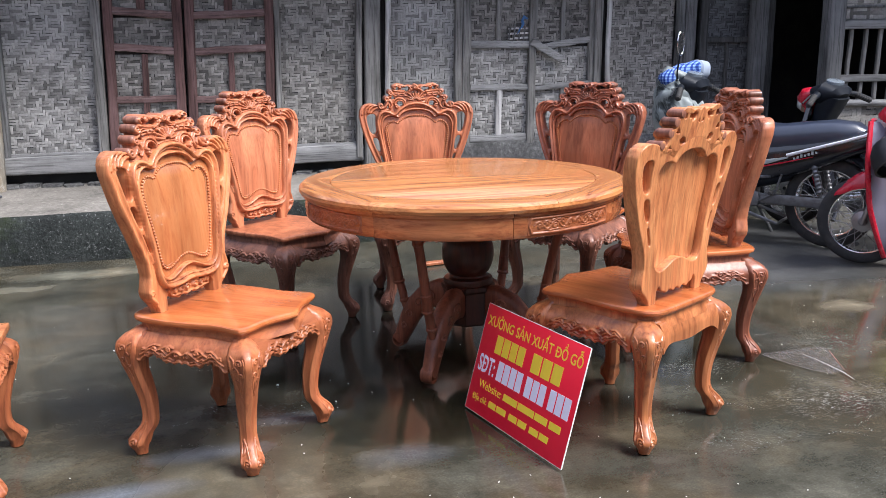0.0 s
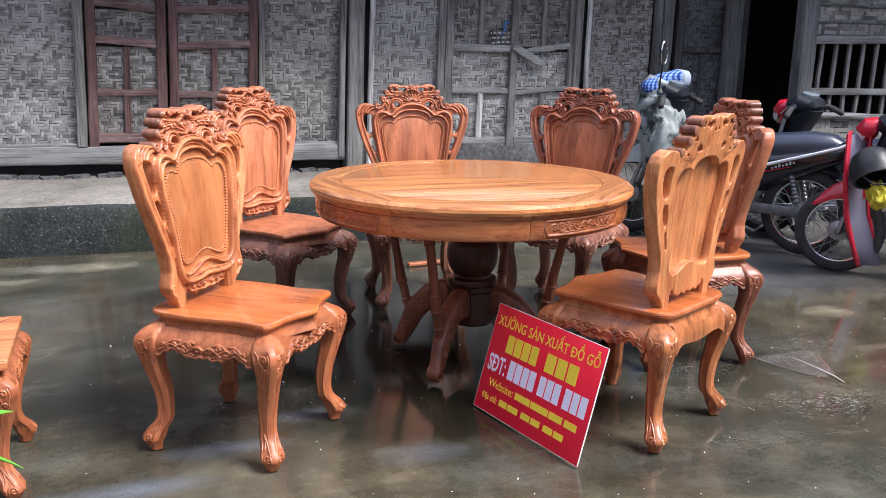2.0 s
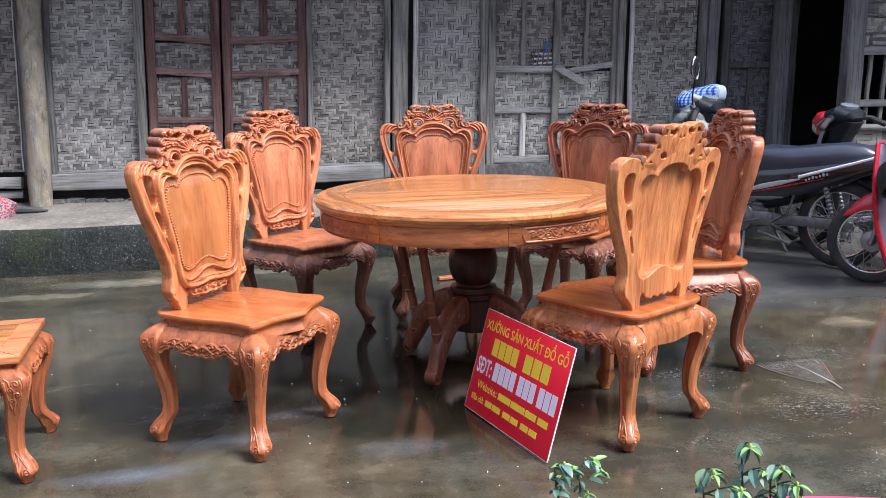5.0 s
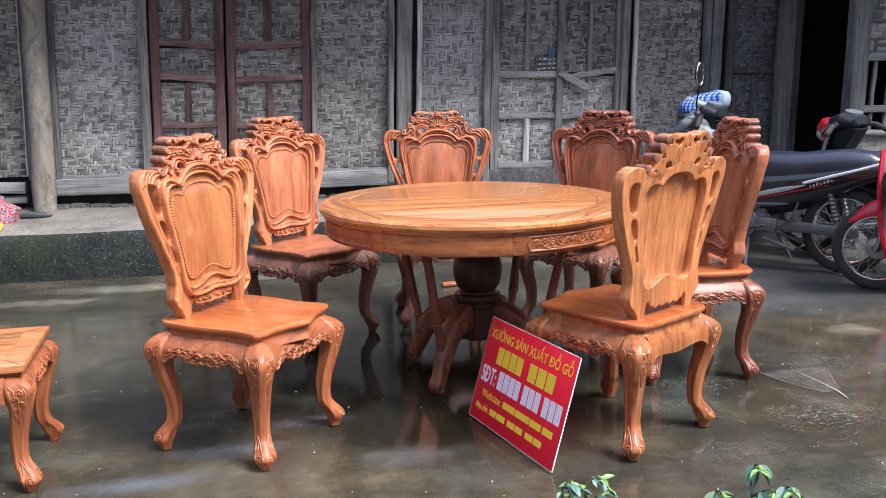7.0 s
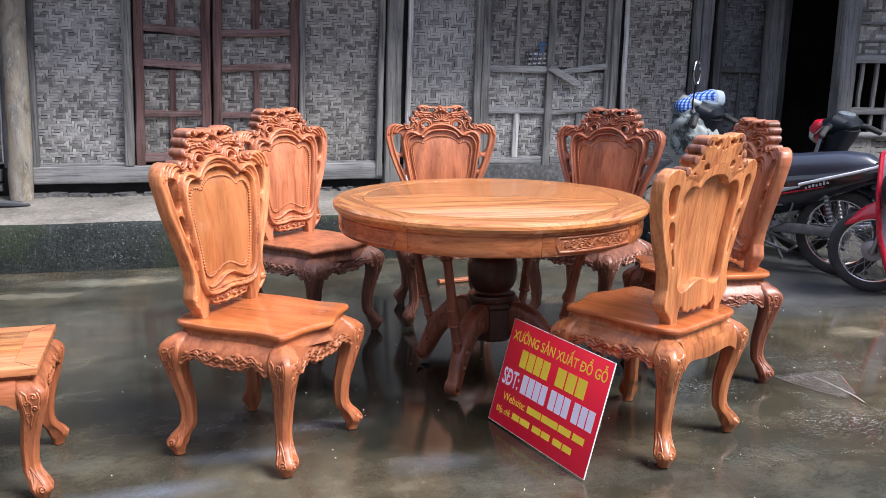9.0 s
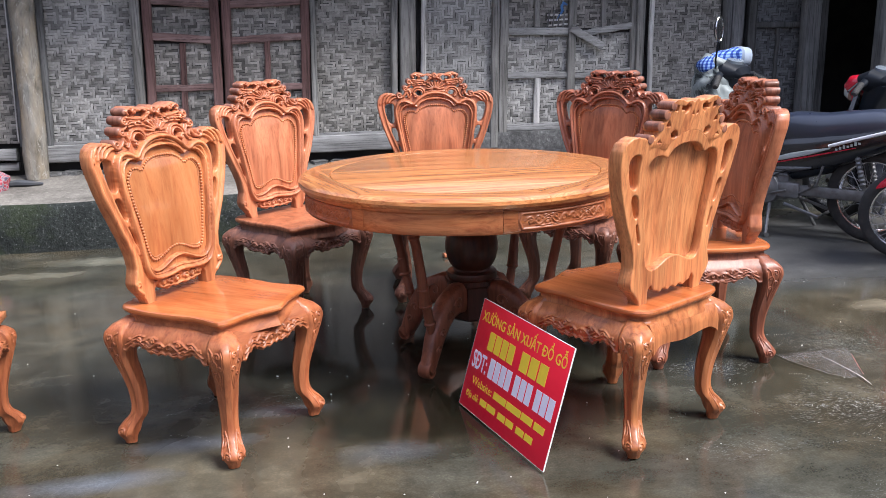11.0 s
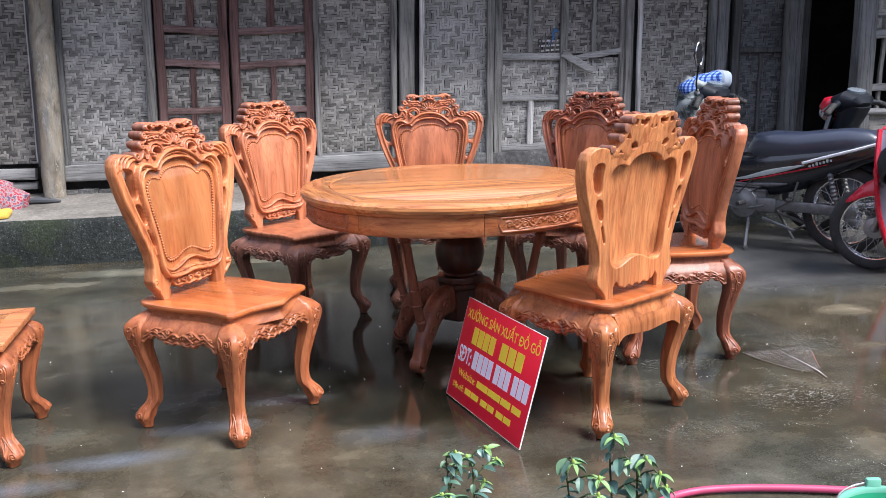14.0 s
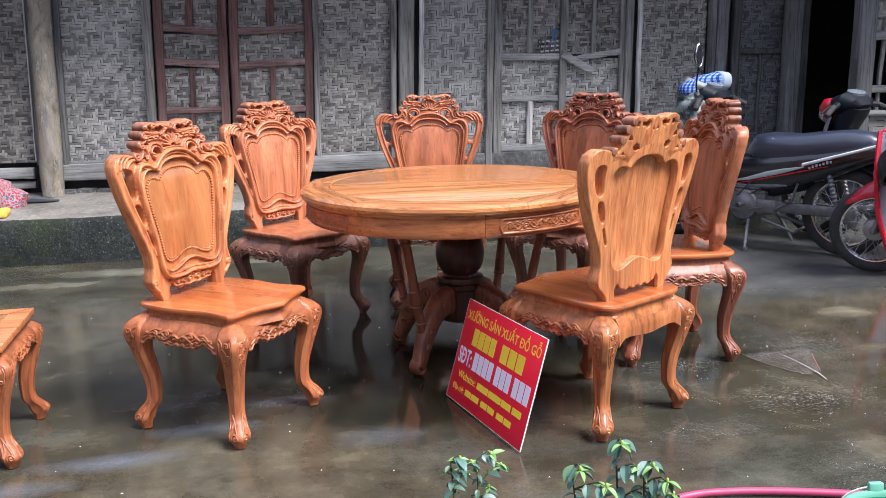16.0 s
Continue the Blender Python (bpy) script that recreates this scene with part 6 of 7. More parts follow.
def wheel(parent, name, x, drum):
    w = part(name, lathed([(0.213, -0.028), (0.235, -0.037), (0.262, -0.034), (0.280, -0.018), (0.284, 0.0), (0.280, 0.018), (0.262, 0.034), (0.235, 0.037), (0.213, 0.028), (0.213, -0.028)], 56, None, "y"), rubber, parent, "worn black tyre")
    w.matrix_basis = pose(x, 0, 0.284)
    part("rim", lathed([(0.206, -0.026), (0.226, -0.031), (0.226, -0.024), (0.214, -0.012), (0.212, 0.012), (0.226, 0.024), (0.226, 0.031), (0.206, 0.026), (0.206, -0.026)], 56, None, "y"), chrome, w, "spoked chrome rim")
    part("hub", lathed([(0, -0.06), (0.018, -0.06), (0.02, -0.045), (drum, -0.04), (drum + 0.008, -0.02), (drum + 0.004, 0.02), (drum, 0.035), (0.03, 0.045), (0.02, 0.06), (0, 0.06)], 28, None, "y"), steel, w, "drum brake hub")
    bm = bmesh.new()
    for k in range(32):
        a = 2 * math.pi * k / 32
        b2 = a + (0.5 if k % 2 else -0.5)
        s = 0.03 if k % 4 < 2 else -0.03
        sweep(bm, [(drum * math.cos(b2), s, drum * math.sin(b2)), (0.21 * math.cos(a), s * 0.2, 0.21 * math.sin(a))], 0.0042, 0.0042, (0, 1, 0), n=5, power=2)
    tagged(part("spokes", bm, steel, w, "thin wire spokes"), kind="stuff")
    return w


def build_bike(m, label, shell_mat, wing_mat, seat_mat, tail_mat, edge_mat, drop=0.0, flare=0.0):
    bk = thing("motorbike", m, label, "motorbike", "parked motorbikes")
    wheel(bk, "front_wheel", 0.63, 0.068)
    wheel(bk, "rear_wheel", -0.60, 0.06)
    for s in (-1, 1):
        part("fork", tube([(0.635, s * 0.062, 0.27), (0.60, s * 0.062, 0.38), (0.535, s * 0.056, 0.55), (0.47, s * 0.05, 0.72)], [0.016, 0.019, 0.017, 0.013], 10), steel, bk, "grey fork leg")

    def fender(u, v):
        q = (v - 0.5) * 2
        x = 0.85 - 0.36 * u
        zt = lerp_table([(0, 0.43), (0.15, 0.495), (0.4, 0.575), (0.7, 0.64), (1, 0.69)], u)
        wd = lerp_table([(0, 0.012), (0.15, 0.045), (0.5, 0.075), (1, 0.09)], u)
        dr = lerp_table([(0, 0.005), (0.2, 0.06), (0.6, 0.11), (1, 0.17)], u)
        return (x, wd * math.sin(q * math.pi / 2), zt - dr * (1 - math.cos(q * math.pi / 2)))

    part("front_fender", shell(fender, 18, 13, 0.005), shell_mat, bk, "pointed front mudguard")

    def shield(u, v):
        q = (v - 0.5) * 2
        z = 0.93 - 0.86 * u
        wd = lerp_table([(0, 0.09), (0.11, 0.14), (0.27, 0.185), (0.45, 0.2), (0.68, 0.185), (0.88, 0.14), (1, 0.06)], u)
        x = lerp_table([(0, 0.50), (0.3, 0.49), (0.6, 0.46), (1, 0.36)], u) + (flare - 0.04) * abs(q) ** 1.5
        return (x, wd * q, z)

    part("leg_shield", shell(shield, 20, 15, 0.008), wing_mat, bk, "curved leg shield")
    bm = bmesh.new()
    sweep(bm, [Vector(shield(k / 10, 0.5)) + Vector((0.006, 0, 0)) for k in range(9)], [0.17, 0.18, 0.17, 0.15, 0.14, 0.13, 0.12, 0.1, 0.06], 0.03, (1, 0, 0.2), n=12, power=2.2)
    part("front_cover", bm, shell_mat, bk, "raised front cover")
    for s in (0.0, 1.0):
        part("shield_edge", tube([shield(k / 14, s) for k in range(15)], 0.017, 8), edge_mat, bk, "")
    bm = bmesh.new()
    sweep(bm, [(0.56, 0, 0.90), (0.54, 0, 0.94), (0.51, 0, 0.98), (0.47, 0, 1.0), (0.42, 0, 1.0)], [0.10, 0.19, 0.21, 0.18, 0.1], [0.08, 0.14, 0.14, 0.09, 0.04], (0, 0, 1), n=16, power=2.4)
    cowl = part("headlamp_cowl", bm, shell_mat, bk)
    bm = bmesh.new()
    sweep(bm, [(0.45, 0, 0.955), (0.42, 0, 0.985), (0.36, 0, 1.015), (0.30, 0, 1.0), (0.28, 0, 0.98)], [0.2, 0.29, 0.3, 0.23, 0.12], [0.09, 0.16, 0.15, 0.1, 0.05], (0, 0, 1), n=16, power=2.6)
    part("dash_cover", bm, black_plastic, cowl, "dark dashboard cover")
    part("headlamp", lathed([(0, 0.05), (0.05, 0.045), (0.075, 0.02), (0.08, -0.02), (0, -0.02)], 20, pose(0.55, 0, 0.935, 0, 62, 0)), lamp_glass, cowl, "clear headlamp")
    part("dial", lathed([(0, 0.004), (0.06, 0.003), (0.068, 0.0), (0.07, -0.02), (0, -0.02)], 28, pose(0.345, 0, 1.087, 0, -18, 0) @ Matrix.Diagonal((0.72, 1.1, 1, 1))), dial_mat, cowl, "oval speedometer")
    bm = bmesh.new()
    sweep(bm, [(0.34, 0, 0.99), (0.37, 0, 0.92), (0.42, 0, 0.8), (0.44, 0, 0.66), (0.42, 0, 0.56)], [0.2, 0.2, 0.17, 0.15, 0.13], [0.16, 0.15, 0.12, 0.1, 0.1], (1, 0, 0.2), n=14, power=3)
    part("column_cover", bm, black_plastic, bk, "dark steering column cover")
    bar = part("handlebar", tube([(0.30, 0.33, 0.935), (0.33, 0.24, 0.975), (0.39, 0.12, 1.0), (0.40, 0, 0.99), (0.39, -0.12, 1.0), (0.33, -0.24, 0.985), (0.30, -0.33, 0.95)], [0.012, 0.013, 0.03, 0.04, 0.03, 0.013, 0.012], 10), black_plastic, bk)
    for s in (-1, 1):
        part("grip", tube([Vector((0.345, s * 0.215, 0.99)).lerp(Vector((0.297, s * 0.345, 0.932)), q / 15) for q in range(16)], [0.014] + [0.022 if q % 2 else 0.017 for q in range(14)] + [0.013], 10), rubber, bar, "black rubber grip")
        part("lever", tube([(0.37, s * 0.17, 1.0), (0.39, s * 0.2, 0.99), (0.36, s * 0.32, 0.945)], 0.006, 6), black_plastic, bar)
    body_pts = [(0.36, 0, 0.62), (0.2, 0, 0.52), (0.05, 0, 0.52 - drop / 2), (-0.1, 0, 0.56 - drop), (-0.35, 0, 0.62 - drop), (-0.6, 0, 0.69 - drop), (-0.82, 0, 0.755 - drop), (-0.93, 0, 0.785 - drop)]
    bm = bmesh.new()
    sweep(bm, body_pts, [0.12, 0.15, 0.2, 0.25, 0.27, 0.24, 0.18, 0.06], [0.2, 0.2, 0.27, 0.29, 0.25, 0.19, 0.13, 0.06], (0, 0, 1), n=18, power=3)
    part("side_fairing", bm, tail_mat, bk, "glossy side fairing")
    bm = bmesh.new()
    sweep(bm, [(x, 0, z - drop - 0.016) for x, z in ((0.02, 0.70), (-0.02, 0.735), (-0.12, 0.745), (-0.3, 0.745), (-0.42, 0.765), (-0.62, 0.795), (-0.74, 0.805), (-0.80, 0.80))], [0.15, 0.2, 0.23, 0.25, 0.25, 0.23, 0.19, 0.1], [0.13, 0.2, 0.215, 0.21, 0.205, 0.185, 0.14, 0.06], (0, 0, 1), n=18, power=2.6)
    part("seat", bm, seat_mat, bk, "long dark vinyl seat")
    for s in (-1, 1):
        part("trim", tube([(x, s * y, z - drop) for x, y, z in ((-0.36, 0.137, 0.645), (-0.5, 0.132, 0.69), (-0.68, 0.115, 0.745), (-0.80, 0.10, 0.785), (-0.9, 0.09, 0.84))], 0.011, 8), bright_trim, bk, "bright grab rail")
        bm = bmesh.new()
        sweep(bm, [(0.14, s * 0.094, 0.50 - drop), (0.02, s * 0.116, 0.525 - drop), (-0.12, s * 0.131, 0.567 - drop), (-0.24, s * 0.137, 0.598 - drop), (-0.37, s * 0.137, 0.632 - drop)], 0.006, [0.006, 0.022, 0.034, 0.03, 0.008], (0, 0, 1), n=10, power=3)
        part("stripe", bm, bike_grey if tail_mat is bike_black else bike_silver, bk, "pale swoosh on the side fairing")
        part("red_line", tube([(0.10, s * 0.098, 0.485 - drop), (-0.1, s * 0.127, 0.535 - drop), (-0.35, s * 0.139, 0.60 - drop), (-0.52, s * 0.131, 0.645 - drop)], [0.003, 0.005, 0.005, 0.002], 6), bike_red, bk, "thin red line")
        part("lower_rail", tube([(0.18, s * 0.085, 0.42), (0.02, s * 0.108, 0.415), (-0.16, s * 0.12, 0.43), (-0.26, s * 0.118, 0.44)], [0.006, 0.012, 0.013, 0.006], 8), grimy, bk, "dull metal rail")
        for k in range(7):
            part("bar", boxed(-0.004, 0.009, -0.002, 0.002, -0.006, 0.006 + 0.004 * (k % 3), bevel=0, m=pose(-0.41 - 0.022 * k, s * 0.1375, 0.628 - drop + 0.0075 * k, 0, 0, 0)), bike_grey, bk, "", False)
        part("footrest", tube([(0.02, s * 0.06, 0.30), (0.02, s * 0.2, 0.30), (0.02, s * 0.24, 0.30)], [0.01, 0.015, 0.015], 8), rubber, bk)
        part("rear_footrest", tube([(-0.28, s * 0.08, 0.34), (-0.28, s * 0.18, 0.34)], 0.012, 8), rubber, bk)
        part("shock_absorber", tube([(-0.58 + 0.08 * k / 24, s * 0.092, 0.30 + 0.3 * k / 24) for k in range(25)], [0.011 if k < 5 or k == 24 else (0.021 if k % 2 else 0.015) for k in range(25)], 10), grimy, bk)
    part("tail_lamp", boxed(-0.955, -0.86, -0.07, 0.07, 0.70 - drop, 0.775 - drop, bevel=0.02), bike_red, bk, "red tail lamp")
    part("rear_fender", shell(lambda u, v: (-0.60 - 0.32 * math.cos(radians(100 - 95 * u)), 0.06 * (v - 0.5) * 2, 0.30 + 0.33 * math.sin(radians(100 - 95 * u)) - 0.03 * ((v - 0.5) * 2) ** 2), 14, 7, 0.005), black_plastic, bk)
    part("swing_arm", boxed(-0.62, -0.08, 0.085, 0.105, 0.265, 0.305, bevel=0.006), grimy, bk)
    part("chain_case", boxed(-0.64, -0.16, 0.108, 0.128, 0.262, 0.33, bevel=0.012), grimy, bk, "grimy chain case")
    bm = bmesh.new()
    box(bm, -0.12, 0.14, -0.11, 0.12, 0.22, 0.40, 0.03)
    part("engine", bm, grimy, bk, "oily engine block")
    part("cylinder", lathed([(0, 0), *[(0.06 if k % 2 else 0.048, 0.012 * k) for k in range(12)], (0.045, 0.16), (0, 0.16)], 18, pose(0.12, 0, 0.33, 0, 80, 0)), grimy, bk, "finned cylinder")
    bm = bmesh.new()
    sweep(bm, [(0.10, 0, 0.43), (0.02, 0, 0.43), (-0.15, 0, 0.45), (-0.32, 0, 0.48), (-0.42, 0, 0.53)], [0.1, 0.19, 0.21, 0.2, 0.14], [0.14, 0.2, 0.2, 0.16, 0.08], (0, 0, 1), n=14, power=4)
    part("side_cover", bm, black_plastic, bk, "dull black side cover")
    part("crankcase", lathed([(0, 0.03), (0.05, 0.03), (0.06, 0.022), (0.095, 0.018), (0.105, 0.0), (0.105, -0.05), (0, -0.05)], 28, pose(0.03, 0.125, 0.29, -90, 0, 0)), grimy, bk, "round engine cover")
    part("sprocket_cover", boxed(-0.20, -0.05, 0.11, 0.145, 0.24, 0.34, bevel=0.02), grimy, bk)
    part("peg_bracket", tube([(-0.05, 0.10, 0.26), (-0.2, 0.13, 0.28), (-0.3, 0.13, 0.34), (-0.33, 0.12, 0.46)], 0.008, 8), grimy, bk, "tarnished peg bracket")
    part("centre_stand", tube([(-0.1, -0.12, 0.2), (-0.3, -0.13, 0.14), (-0.32, 0.13, 0.14), (-0.1, 0.12, 0.2)], 0.011, 8), grimy, bk)
    part("brake_rod", tube([(-0.05, -0.11, 0.24), (-0.6, -0.1, 0.25)], 0.004, 6), steel, bk)
    part("cable", tube([(0.2, 0.08, 0.5), (0.1, 0.13, 0.38), (-0.02, 0.14, 0.37), (-0.1, 0.12, 0.42)], 0.005, 6), rubber, bk)
    part("cable", tube([(0.25, 0.06, 0.45), (0.16, 0.12, 0.34), (0.06, 0.15, 0.36), (-0.05, 0.11, 0.5)], 0.004, 6), rubber, bk)
    for k, (gx0, gx1, gz0) in enumerate(((-0.12, 0.1, 0.375), (-0.08, 0.13, 0.40), (-0.1, 0.06, 0.352))):
        part("engine_rib", boxed(gx0, gx1, 0.095, 0.128 - 0.006 * k, gz0, gz0 + 0.01, bevel=0.003), grimy, bk)
    part("exhaust", tube([(0.28, -0.05, 0.30), (0.2, -0.12, 0.22), (-0.1, -0.14, 0.22), (-0.3, -0.15, 0.24), (-0.35, -0.155, 0.25), (-0.85, -0.16, 0.34)], [0.014, 0.015, 0.016, 0.03, 0.042, 0.036], 12), chrome, bk)
    part("gear_lever", tube([(0.16, 0.14, 0.27), (0.03, 0.15, 0.25), (-0.12, 0.15, 0.29)], 0.007, 6), grimy, bk)
    part("kick_stand", tube([(0.0, 0.1, 0.24), (-0.02, 0.17, 0.12), (-0.04, 0.23, 0.016), (-0.06, 0.25, 0.012)], [0.011, 0.011, 0.012, 0.016], 8), grimy, bk, "lowered stand")
    part("kick_stand", tube([(-0.08, -0.1, 0.24), (-0.12, -0.17, 0.12), (-0.16, -0.22, 0.012)], 0.011, 8), grimy, bk)
    return bk


def mirror_glass(bk, s, lean=0.0):
    st = part("mirror", tube([(0.42, s * 0.12, 1.01), (0.38, s * 0.2, 1.10), (0.36, s * 0.213 + lean, 1.21)], 0.006, 6), black_plastic, bk, "round rear-view mirror")
    part("mirror_shell", lathed([(0, -0.025), (0.035, -0.02), (0.05, 0.0), (0.048, 0.004), (0, 0.004)], 24, pose(0.357, s * 0.215 + lean, 1.285, 0, -90, 0) @ Matrix.Diagonal((1.6, 0.95, 1, 1))), black_plastic, st)
    rim = [pose(0.357, s * 0.215 + lean, 1.285, 0, -90, 0) @ Matrix.Diagonal((1.6, 0.95, 1, 1)) @ Vector((0.048 * math.cos(q * math.pi / 14), 0.048 * math.sin(q * math.pi / 14), 0.002)) for q in range(28)]
    part("mirror_rim", tube(rim, 0.0045, 8, (0, 0, 1), True), chrome, st, "bright mirror rim")
    part("mirror_face", lathed([(0.045, 0.0045), (0, 0.006)], 24, pose(0.357, s * 0.215 + lean, 1.285, 0, -90, 0) @ Matrix.Diagonal((1.6, 0.95, 1, 1))), chrome, st)


BIKE_B = pose(3.47, 5.36, 0, 0, 0, 125)
bike_b = build_bike(BIKE_B, "black and blue motorbike with a cloth over its handlebar", bike_grey, bike_black, vinyl, bike_black, bike_black, 0.06)
mirror_glass(bike_b, 1)
bike_c = build_bike(pose(4.14, 4.055, 0, 0, 0, 136) @ Matrix.Diagonal((0.9, 0.9, 0.9, 1)), "red and silver motorbike parked on wet concrete", bike_red, bike_silver, vinyl, bike_red, bike_red, 0.0, 0.17)
for k in range(5):
    part("bar", boxed(-0.004, 0.008, -0.002, 0.002, -0.008, 0.008, bevel=0, m=pose(0.60 - 0.002 * k, 0.155 + 0.011 * k, 0.60, 0, 0, 80)), black_plastic, bike_c, "", False)
bike_d = build_bike(pose(4.235, 4.98, 0, 0, 0, 109) @ Matrix.Diagonal((1, 1, 0.94, 1)), "red and black motorbike with a dark handlebar cover", bike_red, bike_black, vinyl, bike_black, bike_black, 0.03)


def build_cloth():
    bm = bmesh.new()
    pts = [(0.50, 0.20, 1.015), (0.49, 0.185, 1.025), (0.465, 0.14, 1.045), (0.44, 0.07, 1.07), (0.42, 0.0, 1.08), (0.40, -0.07, 1.085), (0.39, -0.1, 1.085)]
    sweep(bm, pts, [0.04, 0.075, 0.085, 0.09, 0.1, 0.11, 0.10], [0.04, 0.075, 0.09, 0.1, 0.11, 0.125, 0.12], (0, 0, 1), n=18, power=2.3)
    bmesh.ops.subdivide_edges(bm, edges=bm.edges, cuts=1, use_grid_fill=True)
    for v in bm.verts:
        v.co += v.normal * 0.014 * noise.noise(v.co * 22)
    solo("plaid_cloth", bm, plaid_mat, "blue and white plaid cloth over a motorbike handlebar", "cloth", BIKE_B @ pose(0, 0, 0.02))
    bm = bmesh.new()
    sweep(bm, [(0.398, -0.085, 1.105), (0.39, -0.105, 1.105), (0.372, -0.18, 1.10), (0.368, -0.192, 1.10)], [0.09, 0.13, 0.12, 0.08], [0.1, 0.135, 0.125, 0.08], (0, 0, 1), n=18, power=2.4)
    solo("cap", bm, painted("pale_blue_cap", (0.30, 0.36, 0.45), 0.7, dirt=0.3), "pale grey cap stuck on a handlebar", "cap", BIKE_B)

    bm = bmesh.new()
    n = 26
    path = [(0.43 - 0.03 * k / n, 0.02 + 0.05 * math.sin(k / n * 2.5), 1.085 - 0.58 * k / n) for k in range(n + 1)]
    ws = [0.19 + 0.12 * min(1, k / n * 2.2) - 0.08 * max(0, k / n - 0.8) * 5 * 0.3 for k in range(n + 1)]
    ts = [0.17 + 0.08 * min(1, k / n * 2.5) for k in range(n + 1)]
    sweep(bm, path, ts, ws, (0, 1, 0), n=64, power=2.2)
    bmesh.ops.subdivide_edges(bm, edges=[e for e in bm.edges if abs(e.verts[0].co.z - e.verts[1].co.z) > 0.008], cuts=1)
    bm.normal_update()
    for v in bm.verts:
        v.co += v.normal * (0.06 * noise.noise((v.co.x * 7, v.co.y * 10, v.co.z * 2.4)) - 0.06 * abs(noise.noise((v.co.x * 12 + v.co.z * 3, v.co.y * 15 - v.co.z * 5, v.co.z * 2.5))) + 0.004 * noise.noise(v.co * 30))
    solo("raincoat", bm, tarp_mat, "patchy grey and black raincoat draped over a motorbike front", "raincoat", BIKE_B)


build_cloth()


def build_helmet():
    h = thing("helmet", bike_c.matrix_basis @ pose(0.46, 0.28, 0.74, 35, 10, 20), "black open-face helmet hanging on a motorbike", "helmet")
    bm = bmesh.new()
    lathe(bm, [(0.135, -0.07), (0.142, -0.02), (0.138, 0.04), (0.115, 0.09), (0.07, 0.125), (0, 0.135)], 32)
    lathe(bm, [(0.125, -0.07), (0.13, -0.02), (0.125, 0.04), (0.1, 0.085), (0, 0.12)], 32)
    part("shell", bm, helmet_mat, h)
    part("rim", tube([(0.131 * math.cos(a / 16 * math.pi), 0.131 * math.sin(a / 16 * math.pi), -0.07) for a in range(32)], 0.008, 6, (0, 0, 1), True), rubber, h)
    part("strap", tube([(0.1, 0.08, -0.07), (0.06, 0.1, -0.15), (-0.04, 0.1, -0.16), (-0.1, 0.07, -0.07)], 0.006, 6), black_plastic, h)
    bm = bmesh.new()
    bmesh.ops.create_icosphere(bm, subdivisions=4, radius=0.06)
    for v in bm.verts:
        v.co *= 1 + 0.45 * noise.noise(v.co * 34) + 0.3 * abs(noise.noise(v.co * 60))
        v.co.z *= 1.35
    solo("yellow_bag", bm, yellow_bag, "crumpled yellow plastic bag hanging on a motorbike", "bag", bike_c.matrix_basis @ pose(0.42, 0.275, 0.575))


build_helmet()

# ---- plants, bucket, hose ----
leaf_mat, nt, b = material("blue_green_leaf", 0.42, 0, 0.5)
info = nt.nodes.new("ShaderNodeObjectInfo")
lcol = ramp(nt, info.outputs["Random"], [(0.0, (0.05, 0.115, 0.09)), (0.5, (0.095, 0.19, 0.165)), (0.8, (0.06, 0.14, 0.06)), (1.0, (0.15, 0.27, 0.24))]).outputs[0]
lno = noise_tex(nt, coords(nt, (1, 1, 1)), 40, 3)
nt.links.new(mix(nt, 0.6, lcol, ramp(nt, lno, [(0.3, grey(0.7)), (0.7, grey(1.15))]).outputs[0], "MULTIPLY"), b.inputs["Base Color"])
fresh_mat = painted("fresh_green_leaf", (0.10, 0.30, 0.02), 0.4, dirt=0.2, dirt_color=(0.05, 0.16, 0.02))
young_mat = painted("young_leaf", (0.20, 0.36, 0.12), 0.45, dirt=0.3, dirt_color=(0.09, 0.2, 0.07))
stem_mat = painted("dark_green_stem", (0.05, 0.07, 0.025), 0.6, dirt=0.5, dirt_color=(0.07, 0.04, 0.025))
bud_mat = painted("yellow_green_bud", (0.30, 0.42, 0.08), 0.5, dirt=0.2)


def leaf_mesh(name, L, W, fold, curl, mat):
    def P(u, v):
        q = (v - 0.5) * 2
        w = W / 2 * math.sin(math.pi * min(1, u * 0.97 + 0.03)) ** 0.8
        return (L * u, w * q, fold * abs(q) * w - curl * u * u * L)

    me = mesh_of(name, shell(P, 9, 7, 0.0006))
    me.materials.append(mat)
    return me


LEAVES = [leaf_mesh("leaf", 0.044, 0.025, 0.5, 0.3, leaf_mat), leaf_mesh("leaf", 0.037, 0.023, 0.3, 0.6, leaf_mat), leaf_mesh("leaf", 0.048, 0.025, 0.7, 0.15, leaf_mat)]
YOUNG = leaf_mesh("leaf", 0.016, 0.007, 0.5, 0.6, young_mat)
BUD = mesh_of("bud", lathed([(0, -0.003), (0.0019, -0.0015), (0.0022, 0.001), (0.0012, 0.003), (0, 0.0038)], 8))
BUD.materials.append(bud_mat)


def leaf_on(parent, at, way, size, rnd, me=None):
    ob = new("leaf", me or rnd.choice(LEAVES))
    z = Vector((rnd.uniform(-0.4, 0.4), rnd.uniform(-0.4, 0.4), 1))
    x = Vector(way).normalized()
    y = z.cross(x).normalized()
    m = Matrix((x, y, x.cross(y))).transposed().to_4x4() @ Matrix.Diagonal((size, size, size, 1))
    m.translation = at
    ob.parent = parent
    ob.matrix_basis = m


